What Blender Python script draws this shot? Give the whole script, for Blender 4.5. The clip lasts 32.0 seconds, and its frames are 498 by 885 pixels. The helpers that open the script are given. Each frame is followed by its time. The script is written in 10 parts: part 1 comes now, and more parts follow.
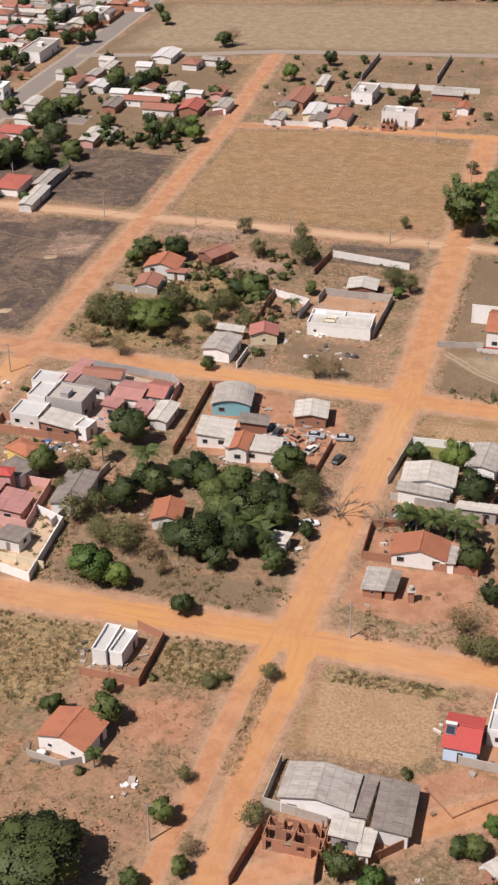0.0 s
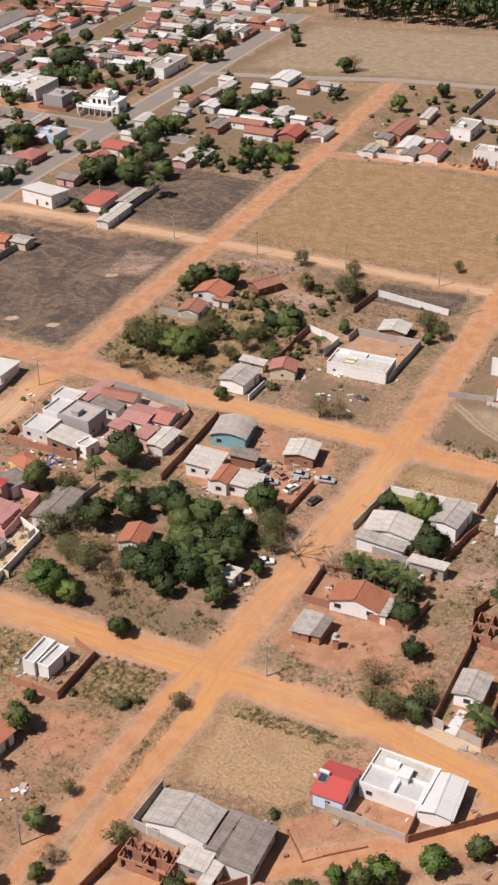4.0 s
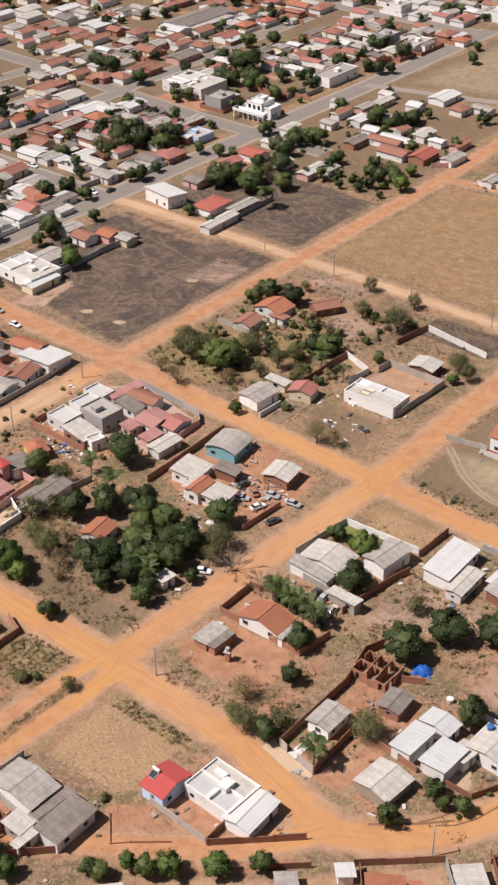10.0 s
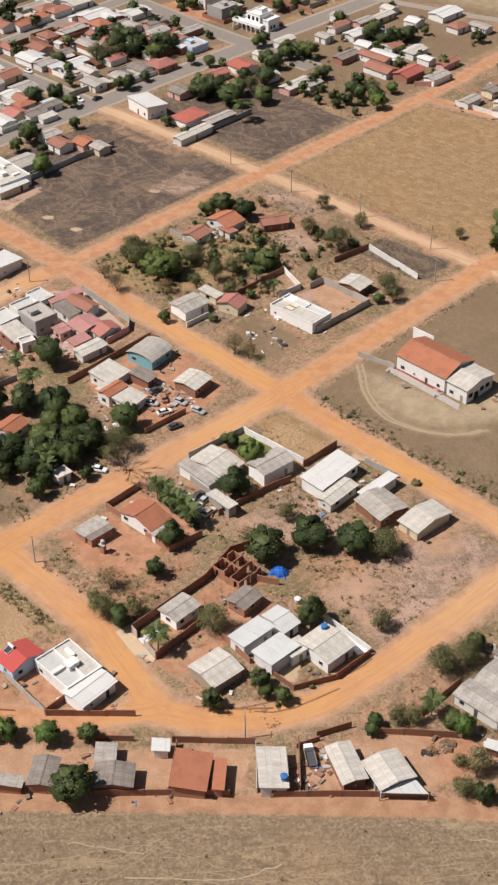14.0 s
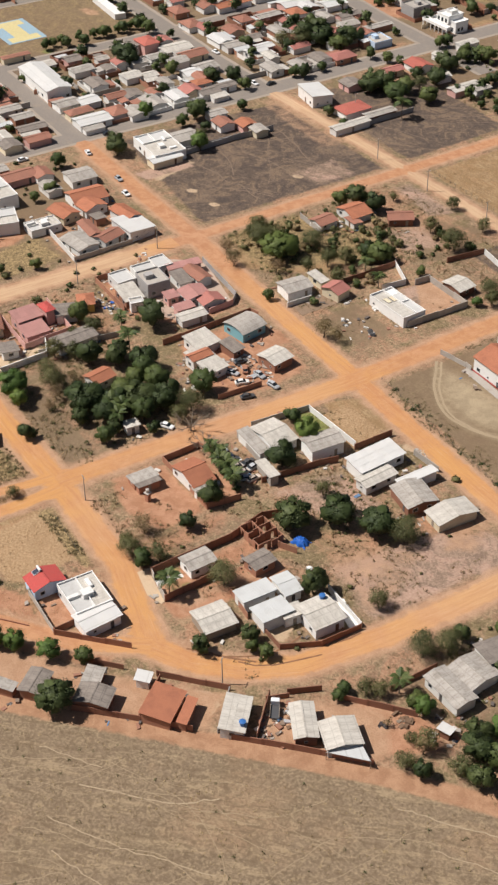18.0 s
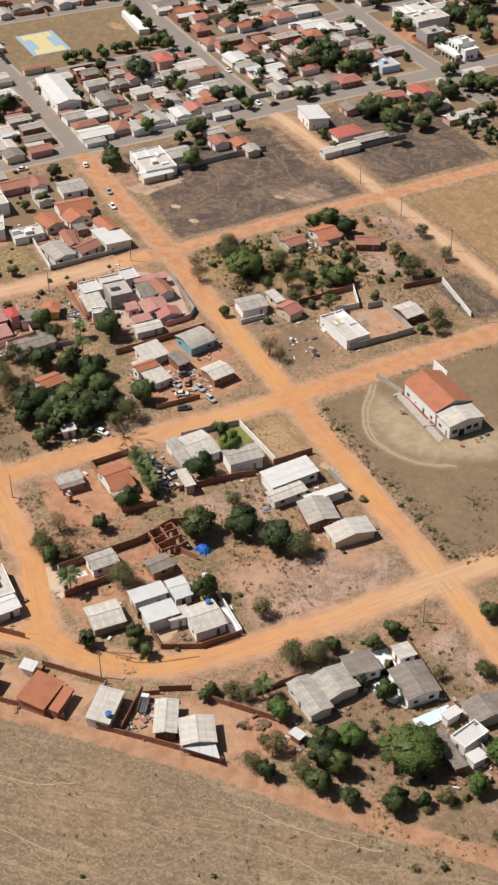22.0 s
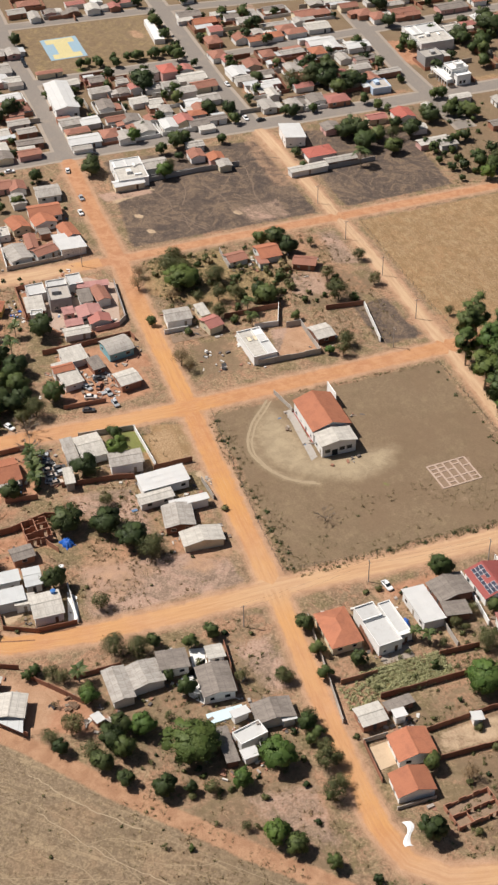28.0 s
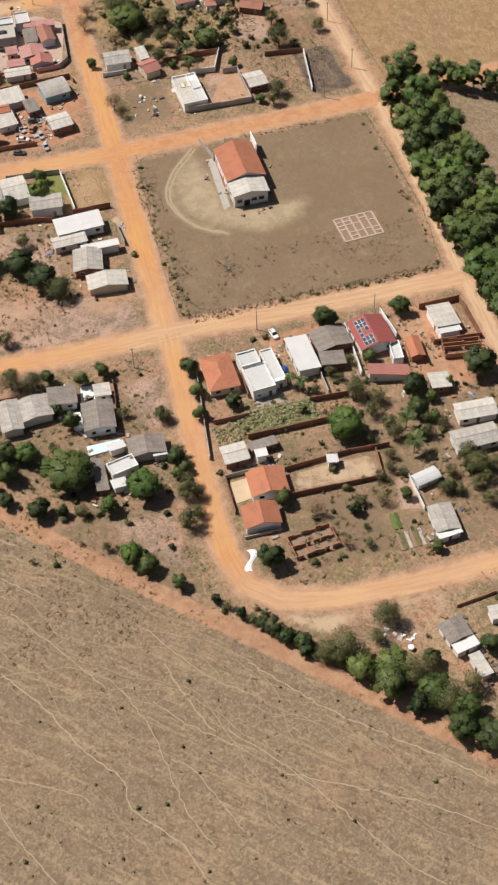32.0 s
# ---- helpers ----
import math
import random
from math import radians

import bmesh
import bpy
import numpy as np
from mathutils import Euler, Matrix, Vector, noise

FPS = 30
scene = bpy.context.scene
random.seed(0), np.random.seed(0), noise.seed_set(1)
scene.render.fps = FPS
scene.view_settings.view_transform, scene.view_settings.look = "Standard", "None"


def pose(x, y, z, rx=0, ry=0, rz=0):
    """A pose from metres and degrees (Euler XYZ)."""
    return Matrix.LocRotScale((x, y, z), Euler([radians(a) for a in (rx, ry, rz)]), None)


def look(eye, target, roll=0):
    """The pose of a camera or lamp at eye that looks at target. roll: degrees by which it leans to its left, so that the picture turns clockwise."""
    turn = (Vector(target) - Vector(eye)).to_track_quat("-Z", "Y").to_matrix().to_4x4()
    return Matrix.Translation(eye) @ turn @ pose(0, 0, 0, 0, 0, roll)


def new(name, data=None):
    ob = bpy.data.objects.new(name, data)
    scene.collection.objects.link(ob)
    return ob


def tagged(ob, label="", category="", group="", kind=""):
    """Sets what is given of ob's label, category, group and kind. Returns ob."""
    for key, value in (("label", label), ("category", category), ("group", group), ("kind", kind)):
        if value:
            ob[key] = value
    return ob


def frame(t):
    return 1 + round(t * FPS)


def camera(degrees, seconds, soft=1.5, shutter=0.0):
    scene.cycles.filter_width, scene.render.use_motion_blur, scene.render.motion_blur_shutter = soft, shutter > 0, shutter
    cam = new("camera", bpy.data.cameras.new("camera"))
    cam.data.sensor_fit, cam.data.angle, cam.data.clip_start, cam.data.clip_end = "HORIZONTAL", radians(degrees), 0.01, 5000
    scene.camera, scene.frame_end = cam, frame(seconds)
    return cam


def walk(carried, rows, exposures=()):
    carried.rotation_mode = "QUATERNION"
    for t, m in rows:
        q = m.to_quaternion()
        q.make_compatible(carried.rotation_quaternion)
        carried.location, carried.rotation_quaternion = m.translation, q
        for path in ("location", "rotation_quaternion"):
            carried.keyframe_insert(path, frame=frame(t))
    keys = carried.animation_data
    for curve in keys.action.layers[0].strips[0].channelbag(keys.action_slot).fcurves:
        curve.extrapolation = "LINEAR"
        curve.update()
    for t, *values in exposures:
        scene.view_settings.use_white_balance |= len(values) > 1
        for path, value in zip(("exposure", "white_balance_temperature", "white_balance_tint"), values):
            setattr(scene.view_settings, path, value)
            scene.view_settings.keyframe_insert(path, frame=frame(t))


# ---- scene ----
cam = camera(20.223, 32.0, soft=2.5)
walk(cam, [
    (0.0, pose(46.17, -283.72, 165.00, 58.592, 0.805, 16.000)),
    (0.5, pose(52.32, -282.74, 166.82, 58.571, 0.754, 17.019)),
    (1.0, pose(58.45, -281.70, 168.68, 58.560, 0.731, 18.098)),
    (1.5, pose(64.55, -280.55, 170.59, 58.534, 0.669, 19.351)),
    (2.0, pose(70.64, -279.26, 172.53, 58.521, 0.623, 20.826)),
    (2.5, pose(76.73, -277.77, 174.52, 58.470, 0.602, 22.428)),
    (4.5, pose(101.22, -270.88, 182.59, 58.313, 0.587, 26.540)),
    (5.0, pose(107.30, -268.93, 184.61, 58.273, 0.606, 27.258)),
    (5.5, pose(113.33, -266.76, 186.63, 58.250, 0.629, 28.525)),
    (6.0, pose(119.34, -264.42, 188.65, 58.209, 0.599, 29.768)),
    (6.5, pose(125.34, -261.97, 190.66, 58.171, 0.609, 30.938)),
    (7.0, pose(131.32, -259.50, 192.67, 58.141, 0.585, 32.589)),
    (7.5, pose(137.30, -257.01, 194.72, 58.100, 0.507, 34.197)),
    (8.0, pose(143.31, -254.53, 196.78, 58.071, 0.465, 35.236)),
    (8.5, pose(149.32, -252.07, 198.84, 58.012, 0.460, 36.245)),
    (9.0, pose(155.37, -249.60, 200.90, 57.975, 0.426, 37.669)),
    (9.5, pose(161.45, -247.09, 203.00, 57.874, 0.410, 38.546)),
    (10.0, pose(167.58, -244.54, 205.15, 57.080, 0.397, 40.054)),
    (10.5, pose(173.74, -241.93, 207.35, 55.685, 0.404, 41.337)),
    (11.0, pose(179.86, -239.21, 209.59, 54.274, 0.437, 42.289)),
    (11.5, pose(185.88, -236.33, 211.77, 53.416, 0.427, 43.143)),
    (12.0, pose(191.92, -233.43, 213.74, 53.384, 0.482, 43.265)),
    (12.5, pose(198.01, -230.57, 215.41, 53.315, 0.559, 43.286)),
    (13.0, pose(204.15, -227.75, 216.78, 53.221, 0.627, 43.320)),
    (13.5, pose(210.29, -224.93, 217.95, 53.099, 0.631, 43.567)),
    (14.0, pose(216.41, -222.06, 219.05, 52.986, 0.552, 45.022)),
    (14.5, pose(222.51, -219.10, 220.17, 52.909, 0.460, 47.184)),
    (16.5, pose(246.65, -206.53, 225.09, 52.670, 0.346, 53.088)),
    (17.0, pose(252.46, -203.14, 226.48, 52.615, 0.339, 54.735)),
    (17.5, pose(258.00, -199.49, 228.03, 52.570, 0.428, 56.165)),
    (18.0, pose(263.32, -195.60, 229.73, 52.521, 0.477, 57.876)),
    (18.5, pose(268.46, -191.50, 231.51, 52.486, 0.499, 59.573)),
    (19.0, pose(273.41, -187.21, 233.36, 52.471, 0.527, 60.938)),
    (19.5, pose(278.16, -182.75, 235.25, 52.467, 0.595, 61.526)),
    (20.0, pose(282.75, -178.19, 237.17, 52.441, 0.569, 61.784)),
    (20.5, pose(287.21, -173.55, 239.13, 52.470, 0.539, 62.033)),
    (21.0, pose(291.57, -168.80, 241.13, 52.487, 0.513, 62.353)),
    (21.5, pose(295.87, -163.93, 243.21, 52.493, 0.453, 62.736)),
    (22.0, pose(300.11, -158.94, 245.38, 52.442, 0.472, 63.292)),
    (22.5, pose(304.33, -153.87, 247.67, 52.377, 0.470, 64.182)),
    (23.0, pose(308.57, -148.74, 250.03, 52.347, 0.503, 65.419)),
    (23.5, pose(312.87, -143.58, 252.39, 52.317, 0.505, 66.663)),
    (24.0, pose(317.14, -138.39, 254.75, 52.265, 0.446, 67.666)),
    (24.5, pose(321.29, -133.10, 257.10, 52.211, 0.437, 68.000)),
    (25.0, pose(325.30, -127.73, 259.43, 52.142, 0.527, 68.286)),
    (25.5, pose(329.21, -122.27, 261.72, 52.083, 0.595, 68.708)),
    (27.5, pose(344.68, -100.19, 270.66, 52.042, 0.743, 70.411)),
    (28.0, pose(348.54, -94.60, 272.98, 51.460, 0.798, 70.541)),
    (28.5, pose(352.36, -88.92, 275.43, 50.496, 0.880, 70.697)),
    (29.0, pose(356.14, -83.14, 278.00, 49.493, 0.963, 71.737)),
    (29.5, pose(359.87, -77.23, 280.66, 48.465, 0.992, 73.145)),
    (30.0, pose(363.56, -71.21, 283.34, 47.407, 1.048, 73.962)),
    (30.5, pose(367.19, -65.08, 286.01, 45.806, 1.198, 74.219)),
    (31.0, pose(370.71, -58.90, 288.66, 43.936, 1.338, 74.265)),
    (31.5, pose(374.13, -52.70, 291.29, 42.081, 1.496, 74.317)),
    (32.0, pose(377.49, -46.49, 293.91, 40.215, 1.658, 74.353)),
], exposures=[(0.0, 0.19, 6500, 17), (11.0, 0.21, 6500, 15), (17.0, 0.22, 6500, 10.5), (25.0, 0.24, 6500, 10.5), (29.0, 0.27, 6500, 10), (32.0, 0.26, 6500, 10)])

# ---- daylight: clear sky, sun in the south-west of the plan ----
SUN_AZ, SUN_EL = radians(235), radians(55)
world = bpy.data.worlds.new("sky")
scene.world = world
world.use_nodes = True
wn = world.node_tree.nodes
sky = wn.new("ShaderNodeTexSky")
sky.sky_type, sky.sun_disc = "NISHITA", False
sky.sun_elevation, sky.sun_rotation = SUN_EL, radians(90) - SUN_AZ
sky.dust_density = 2.0
world.node_tree.links.new(sky.outputs[0], wn["Background"].inputs[0])
wn["Background"].inputs[1].default_value = 0.039
sun = new("sun", bpy.data.lights.new("sun", "SUN"))
sun.data.energy, sun.data.angle, sun.data.color = 4.6, radians(0.53), (1.0, 0.95, 0.88)
sun.matrix_world = look((math.cos(SUN_EL) * math.cos(SUN_AZ) * 100, math.cos(SUN_EL) * math.sin(SUN_AZ) * 100, math.sin(SUN_EL) * 100), (0, 0, 0))
scene.view_settings.exposure = 0.22

# ---- materials ----
MATS = {}


def nodes_of(name, rough=0.9, metal=0.0, spec=0.3):
    m = bpy.data.materials.new(name)
    m.use_nodes = True
    nt = m.node_tree
    b = nt.nodes["Principled BSDF"]
    b.inputs["Roughness"].default_value, b.inputs["Metallic"].default_value = rough, metal
    b.inputs["Specular IOR Level"].default_value = spec
    MATS[name] = m
    return m, nt, b


def noise_node(nt, co, scale, detail=4, rough=0.6, dist=0.0):
    n = nt.nodes.new("ShaderNodeTexNoise")
    n.inputs["Scale"].default_value, n.inputs["Detail"].default_value = scale, detail
    n.inputs["Roughness"].default_value, n.inputs["Distortion"].default_value = rough, dist
    nt.links.new(co, n.inputs["Vector"])
    return n.outputs["Fac"]


def math_node(nt, op, a, b=0.0, clamp=False):
    n = nt.nodes.new("ShaderNodeMath")
    n.operation, n.use_clamp = op, clamp
    for i, v in enumerate((a, b)):
        if hasattr(v, "is_output"):
            nt.links.new(v, n.inputs[i])
        else:
            n.inputs[i].default_value = v
    return n.outputs[0]


def ramp(nt, v, lo, hi, a=0.0, b=1.0):
    n = nt.nodes.new("ShaderNodeMapRange")
    n.interpolation_type = "SMOOTHSTEP"
    for i, x in enumerate((lo, hi, a, b)):
        n.inputs[i + 1].default_value = x
    nt.links.new(v, n.inputs[0])
    return n.outputs[0]


def mix(nt, fac, a, b, mode="MIX"):
    n = nt.nodes.new("ShaderNodeMix")
    n.data_type, n.blend_type = "RGBA", mode
    for i, v in ((0, fac), (6, a), (7, b)):
        if hasattr(v, "is_output"):
            nt.links.new(v, n.inputs[i])
        else:
            n.inputs[i].default_value = v if i == 0 else (*v, 1)
    return n.outputs[2]


def coords(nt, kind="Object"):
    return nt.nodes.new("ShaderNodeTexCoord").outputs[kind]


def position(nt):
    return nt.nodes.new("ShaderNodeNewGeometry").outputs["Position"]


def attr(nt, name):
    n = nt.nodes.new("ShaderNodeAttribute")
    n.attribute_name = name
    return n.outputs["Fac"]


def bump(nt, b, height, strength=0.4, dist=0.05):
    n = nt.nodes.new("ShaderNodeBump")
    n.inputs["Strength"].default_value, n.inputs["Distance"].default_value = strength, dist
    nt.links.new(height, n.inputs["Height"])
    nt.links.new(n.outputs[0], b.inputs["Normal"])


def obj_random(nt):
    return nt.nodes.new("ShaderNodeObjectInfo").outputs["Random"]


def plain(name, col, dirt=(0.30, 0.17, 0.09), amount=0.25, scale=0.6, rough=0.85, metal=0.0, vary=0.12, spec=0.3):
    """Painted or raw wall surface: base colour, blotches, streaks and a tone of its own for each object."""
    m, nt, b = nodes_of(name, rough, metal, spec)
    p = position(nt)
    big = noise_node(nt, p, scale, 5, 0.65)
    fine = noise_node(nt, p, scale * 9, 3, 0.7)
    c = mix(nt, ramp(nt, big, 0.48, 0.78, 0, amount), col, dirt)
    c = mix(nt, ramp(nt, fine, 0.35, 0.75, 0, amount * 0.7), c, tuple(x * 0.6 for x in col))
    tone = math_node(nt, "MULTIPLY_ADD", obj_random(nt), vary * 2)
    tone.node.inputs[2].default_value = 1 - vary
    hsv = nt.nodes.new("ShaderNodeHueSaturation")
    nt.links.new(tone, hsv.inputs["Value"])
    nt.links.new(c, hsv.inputs["Color"])
    nt.links.new(hsv.outputs[0], b.inputs["Base Color"])
    bump(nt, b, fine, 0.25, 0.03)
    return m


def roofing(name, col, dark, pitch, rows, amount=0.5, rough=0.8, vary=0.12, spec=0.25, metal=0.0):
    """Ribbed or tiled covering: ribs run down the slope (local y), courses across it."""
    m, nt, b = nodes_of(name, rough, metal, spec)
    co = coords(nt)
    sep = nt.nodes.new("ShaderNodeSeparateXYZ")
    nt.links.new(co, sep.inputs[0])
    rib = math_node(nt, "SINE", math_node(nt, "MULTIPLY", sep.outputs[0], 2 * math.pi / pitch))
    course = math_node(nt, "FRACT", math_node(nt, "DIVIDE", sep.outputs[1], rows))
    p = position(nt)
    big = noise_node(nt, p, 0.35, 5, 0.7)
    st = nt.nodes.new("ShaderNodeMapping")
    st.inputs["Scale"].default_value = (2.2, 0.35, 1)
    nt.links.new(co, st.inputs[0])
    streak = noise_node(nt, st.outputs[0], 1.2, 4, 0.7)
    fine = noise_node(nt, p, 5.0, 3, 0.7)
    c = mix(nt, ramp(nt, big, 0.42, 0.75, 0, amount), col, dark)
    c = mix(nt, ramp(nt, streak, 0.5, 0.8, 0, amount), c, dark)
    c = mix(nt, ramp(nt, fine, 0.4, 0.8, 0, amount * 0.6), c, tuple(x * 0.7 for x in col))
    if name.startswith("fibre"):
        run = nt.nodes.new("ShaderNodeMapping")
        run.inputs["Scale"].default_value = (1.1, 0.16, 1)
        nt.links.new(co, run.inputs[0])
        old = noise_node(nt, run.outputs[0], 1.6, 6, 0.75, 0.4)
        c = mix(nt, ramp(nt, old, 0.52, 0.66, 0, 0.5), c, tuple(x * 0.66 for x in dark))
        c = mix(nt, ramp(nt, old, 0.46, 0.34, 0, 0.5), c, tuple(min(0.7, x * 1.25) for x in col))
    c = mix(nt, ramp(nt, course, 0.86, 1.0, 0, 0.35), c, tuple(x * 0.55 for x in dark))
    tone = math_node(nt, "MULTIPLY_ADD", obj_random(nt), vary * 2)
    tone.node.inputs[2].default_value = 1 - vary
    hsv = nt.nodes.new("ShaderNodeHueSaturation")
    nt.links.new(tone, hsv.inputs["Value"])
    nt.links.new(c, hsv.inputs["Color"])
    nt.links.new(hsv.outputs[0], b.inputs["Base Color"])
    bump(nt, b, math_node(nt, "ADD", rib, math_node(nt, "MULTIPLY", course, 0.8)), 0.5, pitch * 0.2)
    return m


def leafy(name, col, col2, rough=0.6):
    m, nt, b = nodes_of(name, rough, 0, 0.25)
    isl = nt.nodes.new("ShaderNodeNewGeometry").outputs["Random Per Island"]
    c = mix(nt, isl, col, col2)
    hsv = nt.nodes.new("ShaderNodeHueSaturation")
    r = obj_random(nt)
    nt.links.new(ramp(nt, r, 0, 1, 0.78, 1.24), hsv.inputs["Value"])
    nt.links.new(ramp(nt, r, 0, 1, 0.512, 0.482), hsv.inputs["Hue"])
    nt.links.new(c, hsv.inputs["Color"])
    nt.links.new(hsv.outputs[0], b.inputs["Base Color"])
    b.inputs["Transmission Weight"].default_value = 0.0
    return m


plain("white_paint", (0.79, 0.775, 0.75), amount=0.22)
plain("white_render", (0.72, 0.70, 0.67), dirt=(0.42, 0.36, 0.30), amount=0.35)
plain("cream_paint", (0.72, 0.62, 0.45), amount=0.3)
plain("blue_paint", (0.50, 0.62, 0.78), amount=0.2)
plain("teal_paint", (0.20, 0.42, 0.48), amount=0.25)
plain("pink_paint", (0.62, 0.36, 0.32), amount=0.3)
plain("yellow_paint", (0.72, 0.52, 0.16), amount=0.2)
plain("grey_render", (0.36, 0.34, 0.33), dirt=(0.2, 0.17, 0.15), amount=0.4)
plain("concrete", (0.42, 0.38, 0.34), dirt=(0.24, 0.17, 0.12), amount=0.45)
plain("raw_brick", (0.37, 0.18, 0.115), dirt=(0.25, 0.125, 0.08), amount=0.5, scale=1.2)
plain("old_brick", (0.27, 0.125, 0.08), dirt=(0.15, 0.08, 0.06), amount=0.5, scale=1.0)
plain("dark_wood", (0.16, 0.10, 0.065), amount=0.3, scale=2.0)
plain("grey_wood", (0.30, 0.25, 0.20), amount=0.3, scale=2.0)
plain("yard_earth", (0.41, 0.225, 0.13), dirt=(0.36, 0.20, 0.12), amount=0.6, scale=0.5, vary=0.06)
plain("yard_concrete", (0.46, 0.34, 0.27), dirt=(0.36, 0.22, 0.15), amount=0.7, scale=0.5, vary=0.04)
plain("sand", (0.54, 0.40, 0.27), dirt=(0.42, 0.28, 0.18), amount=0.5, scale=0.5, vary=0.05)
plain("tank_blue", (0.04, 0.14, 0.38), dirt=(0.05, 0.1, 0.2), amount=0.3, rough=0.45)
plain("tank_white", (0.75, 0.75, 0.74), amount=0.2, rough=0.5)
plain("tarp_blue", (0.02, 0.11, 0.45), dirt=(0.05, 0.12, 0.3), amount=0.3, rough=0.5)
plain("tarp_white", (0.78, 0.78, 0.78), dirt=(0.5, 0.45, 0.4), amount=0.3, rough=0.5)
plain("metal_dark", (0.10, 0.10, 0.105), amount=0.2, rough=0.5, metal=0.4)
plain("metal_light", (0.55, 0.56, 0.58), amount=0.2, rough=0.4, metal=0.7)
plain("rubber", (0.02, 0.02, 0.02), amount=0.2)
plain("car_white", (0.78, 0.78, 0.78), amount=0.06, rough=0.25, vary=0.03, spec=0.5)
plain("car_dark", (0.03, 0.035, 0.04), amount=0.06, rough=0.25, vary=0.03, spec=0.5)
plain("car_silver", (0.42, 0.43, 0.45), amount=0.2, rough=0.5, vary=0.2, spec=0.3)
plain("asphalt", (0.245, 0.21, 0.182), dirt=(0.33, 0.265, 0.205), amount=0.6, scale=0.15, vary=0.02)
plain("pavement", (0.34, 0.285, 0.235), dirt=(0.33, 0.23, 0.16), amount=0.5, scale=0.3, vary=0.04)
plain("court_blue", (0.30, 0.42, 0.50), dirt=(0.38, 0.38, 0.35), amount=0.6, scale=0.3)
plain("court_yellow", (0.60, 0.51, 0.26), dirt=(0.48, 0.41, 0.25), amount=0.6, scale=0.3)
plain("pool_water", (0.55, 0.68, 0.74), amount=0.05, rough=0.08, spec=0.5)
plain("solar_cell", (0.045, 0.05, 0.075), amount=0.02, rough=0.22, spec=0.8, vary=0.2)
plain("bark", (0.13, 0.09, 0.06), dirt=(0.06, 0.045, 0.035), amount=0.5, scale=2)
plain("dead_wood", (0.26, 0.20, 0.15), dirt=(0.12, 0.09, 0.07), amount=0.5, scale=2)
plain("ash", (0.05, 0.04, 0.04), amount=0.3)
plain("rubble", (0.50, 0.42, 0.36), dirt=(0.35, 0.18, 0.1), amount=0.6, scale=1.5, vary=0.3)
roofing("tile_orange", (0.44, 0.172, 0.097), (0.28, 0.11, 0.07), 0.24, 0.40, 0.62)
# weathered tile, with the pinkish grey of distant haze mixed into its colour
roofing("tile_old", (0.36, 0.165, 0.115), (0.22, 0.115, 0.085), 0.24, 0.40, 0.55)
roofing("sheet_pink", (0.45, 0.225, 0.2), (0.33, 0.18, 0.155), 0.25, 3.0, 0.4, rough=0.6, vary=0.06)
roofing("sheet_grey", (0.56, 0.565, 0.56), (0.44, 0.42, 0.39), 0.25, 3.0, 0.3, rough=0.55, vary=0.04)
roofing("tile_salmon", (0.47, 0.14, 0.105), (0.34, 0.12, 0.095), 0.24, 0.40, 0.4)
roofing("tile_red", (0.52, 0.09, 0.08), (0.32, 0.11, 0.09), 0.24, 0.40, 0.35)
roofing("tile_maroon", (0.31, 0.085, 0.075), (0.24, 0.09, 0.08), 0.24, 0.40, 0.4)
roofing("tile_pink", (0.42, 0.17, 0.14), (0.26, 0.12, 0.10), 0.24, 0.40, 0.4)
roofing("fibre", (0.44, 0.40, 0.36), (0.22, 0.185, 0.155), 0.18, 1.83, 0.6, vary=0.05)
roofing("fibre_dark", (0.27, 0.23, 0.2), (0.13, 0.105, 0.09), 0.18, 1.83, 0.6, vary=0.05)
roofing("fibre_light", (0.57, 0.53, 0.475), (0.36, 0.31, 0.26), 0.18, 1.83, 0.5, vary=0.05)
roofing("sheet_white", (0.644, 0.63, 0.612), (0.60, 0.55, 0.49), 0.25, 3.0, 0.25, rough=0.5, vary=0.03)
m, nt, b = nodes_of("glass", 0.06, 0.0, 0.6)
b.inputs["Base Color"].default_value = (0.02, 0.025, 0.03, 1)
m, nt, b = nodes_of("wire", 0.6)
b.inputs["Base Color"].default_value = (0.03, 0.03, 0.03, 1)
leafy("leaf_dark", (0.03, 0.045, 0.0145), (0.06, 0.08, 0.026))
leafy("leaf_mid", (0.048, 0.07, 0.019), (0.088, 0.113, 0.034))
leafy("leaf_bright", (0.058, 0.105, 0.02), (0.105, 0.155, 0.036))
leafy("leaf_olive", (0.078, 0.086, 0.031), (0.138, 0.132, 0.05))
leafy("leaf_moss", (0.062, 0.092, 0.021), (0.106, 0.138, 0.036))
leafy("leaf_dry", (0.17, 0.12, 0.06), (0.27, 0.19, 0.09))
leafy("leaf_scrub", (0.17, 0.135, 0.065), (0.27, 0.215, 0.11), 0.8)
leafy("grass_dry", (0.32, 0.22, 0.105), (0.47, 0.345, 0.175), 0.8)
leafy("leaf_crop", (0.27, 0.26, 0.12), (0.45, 0.42, 0.23), 0.75)


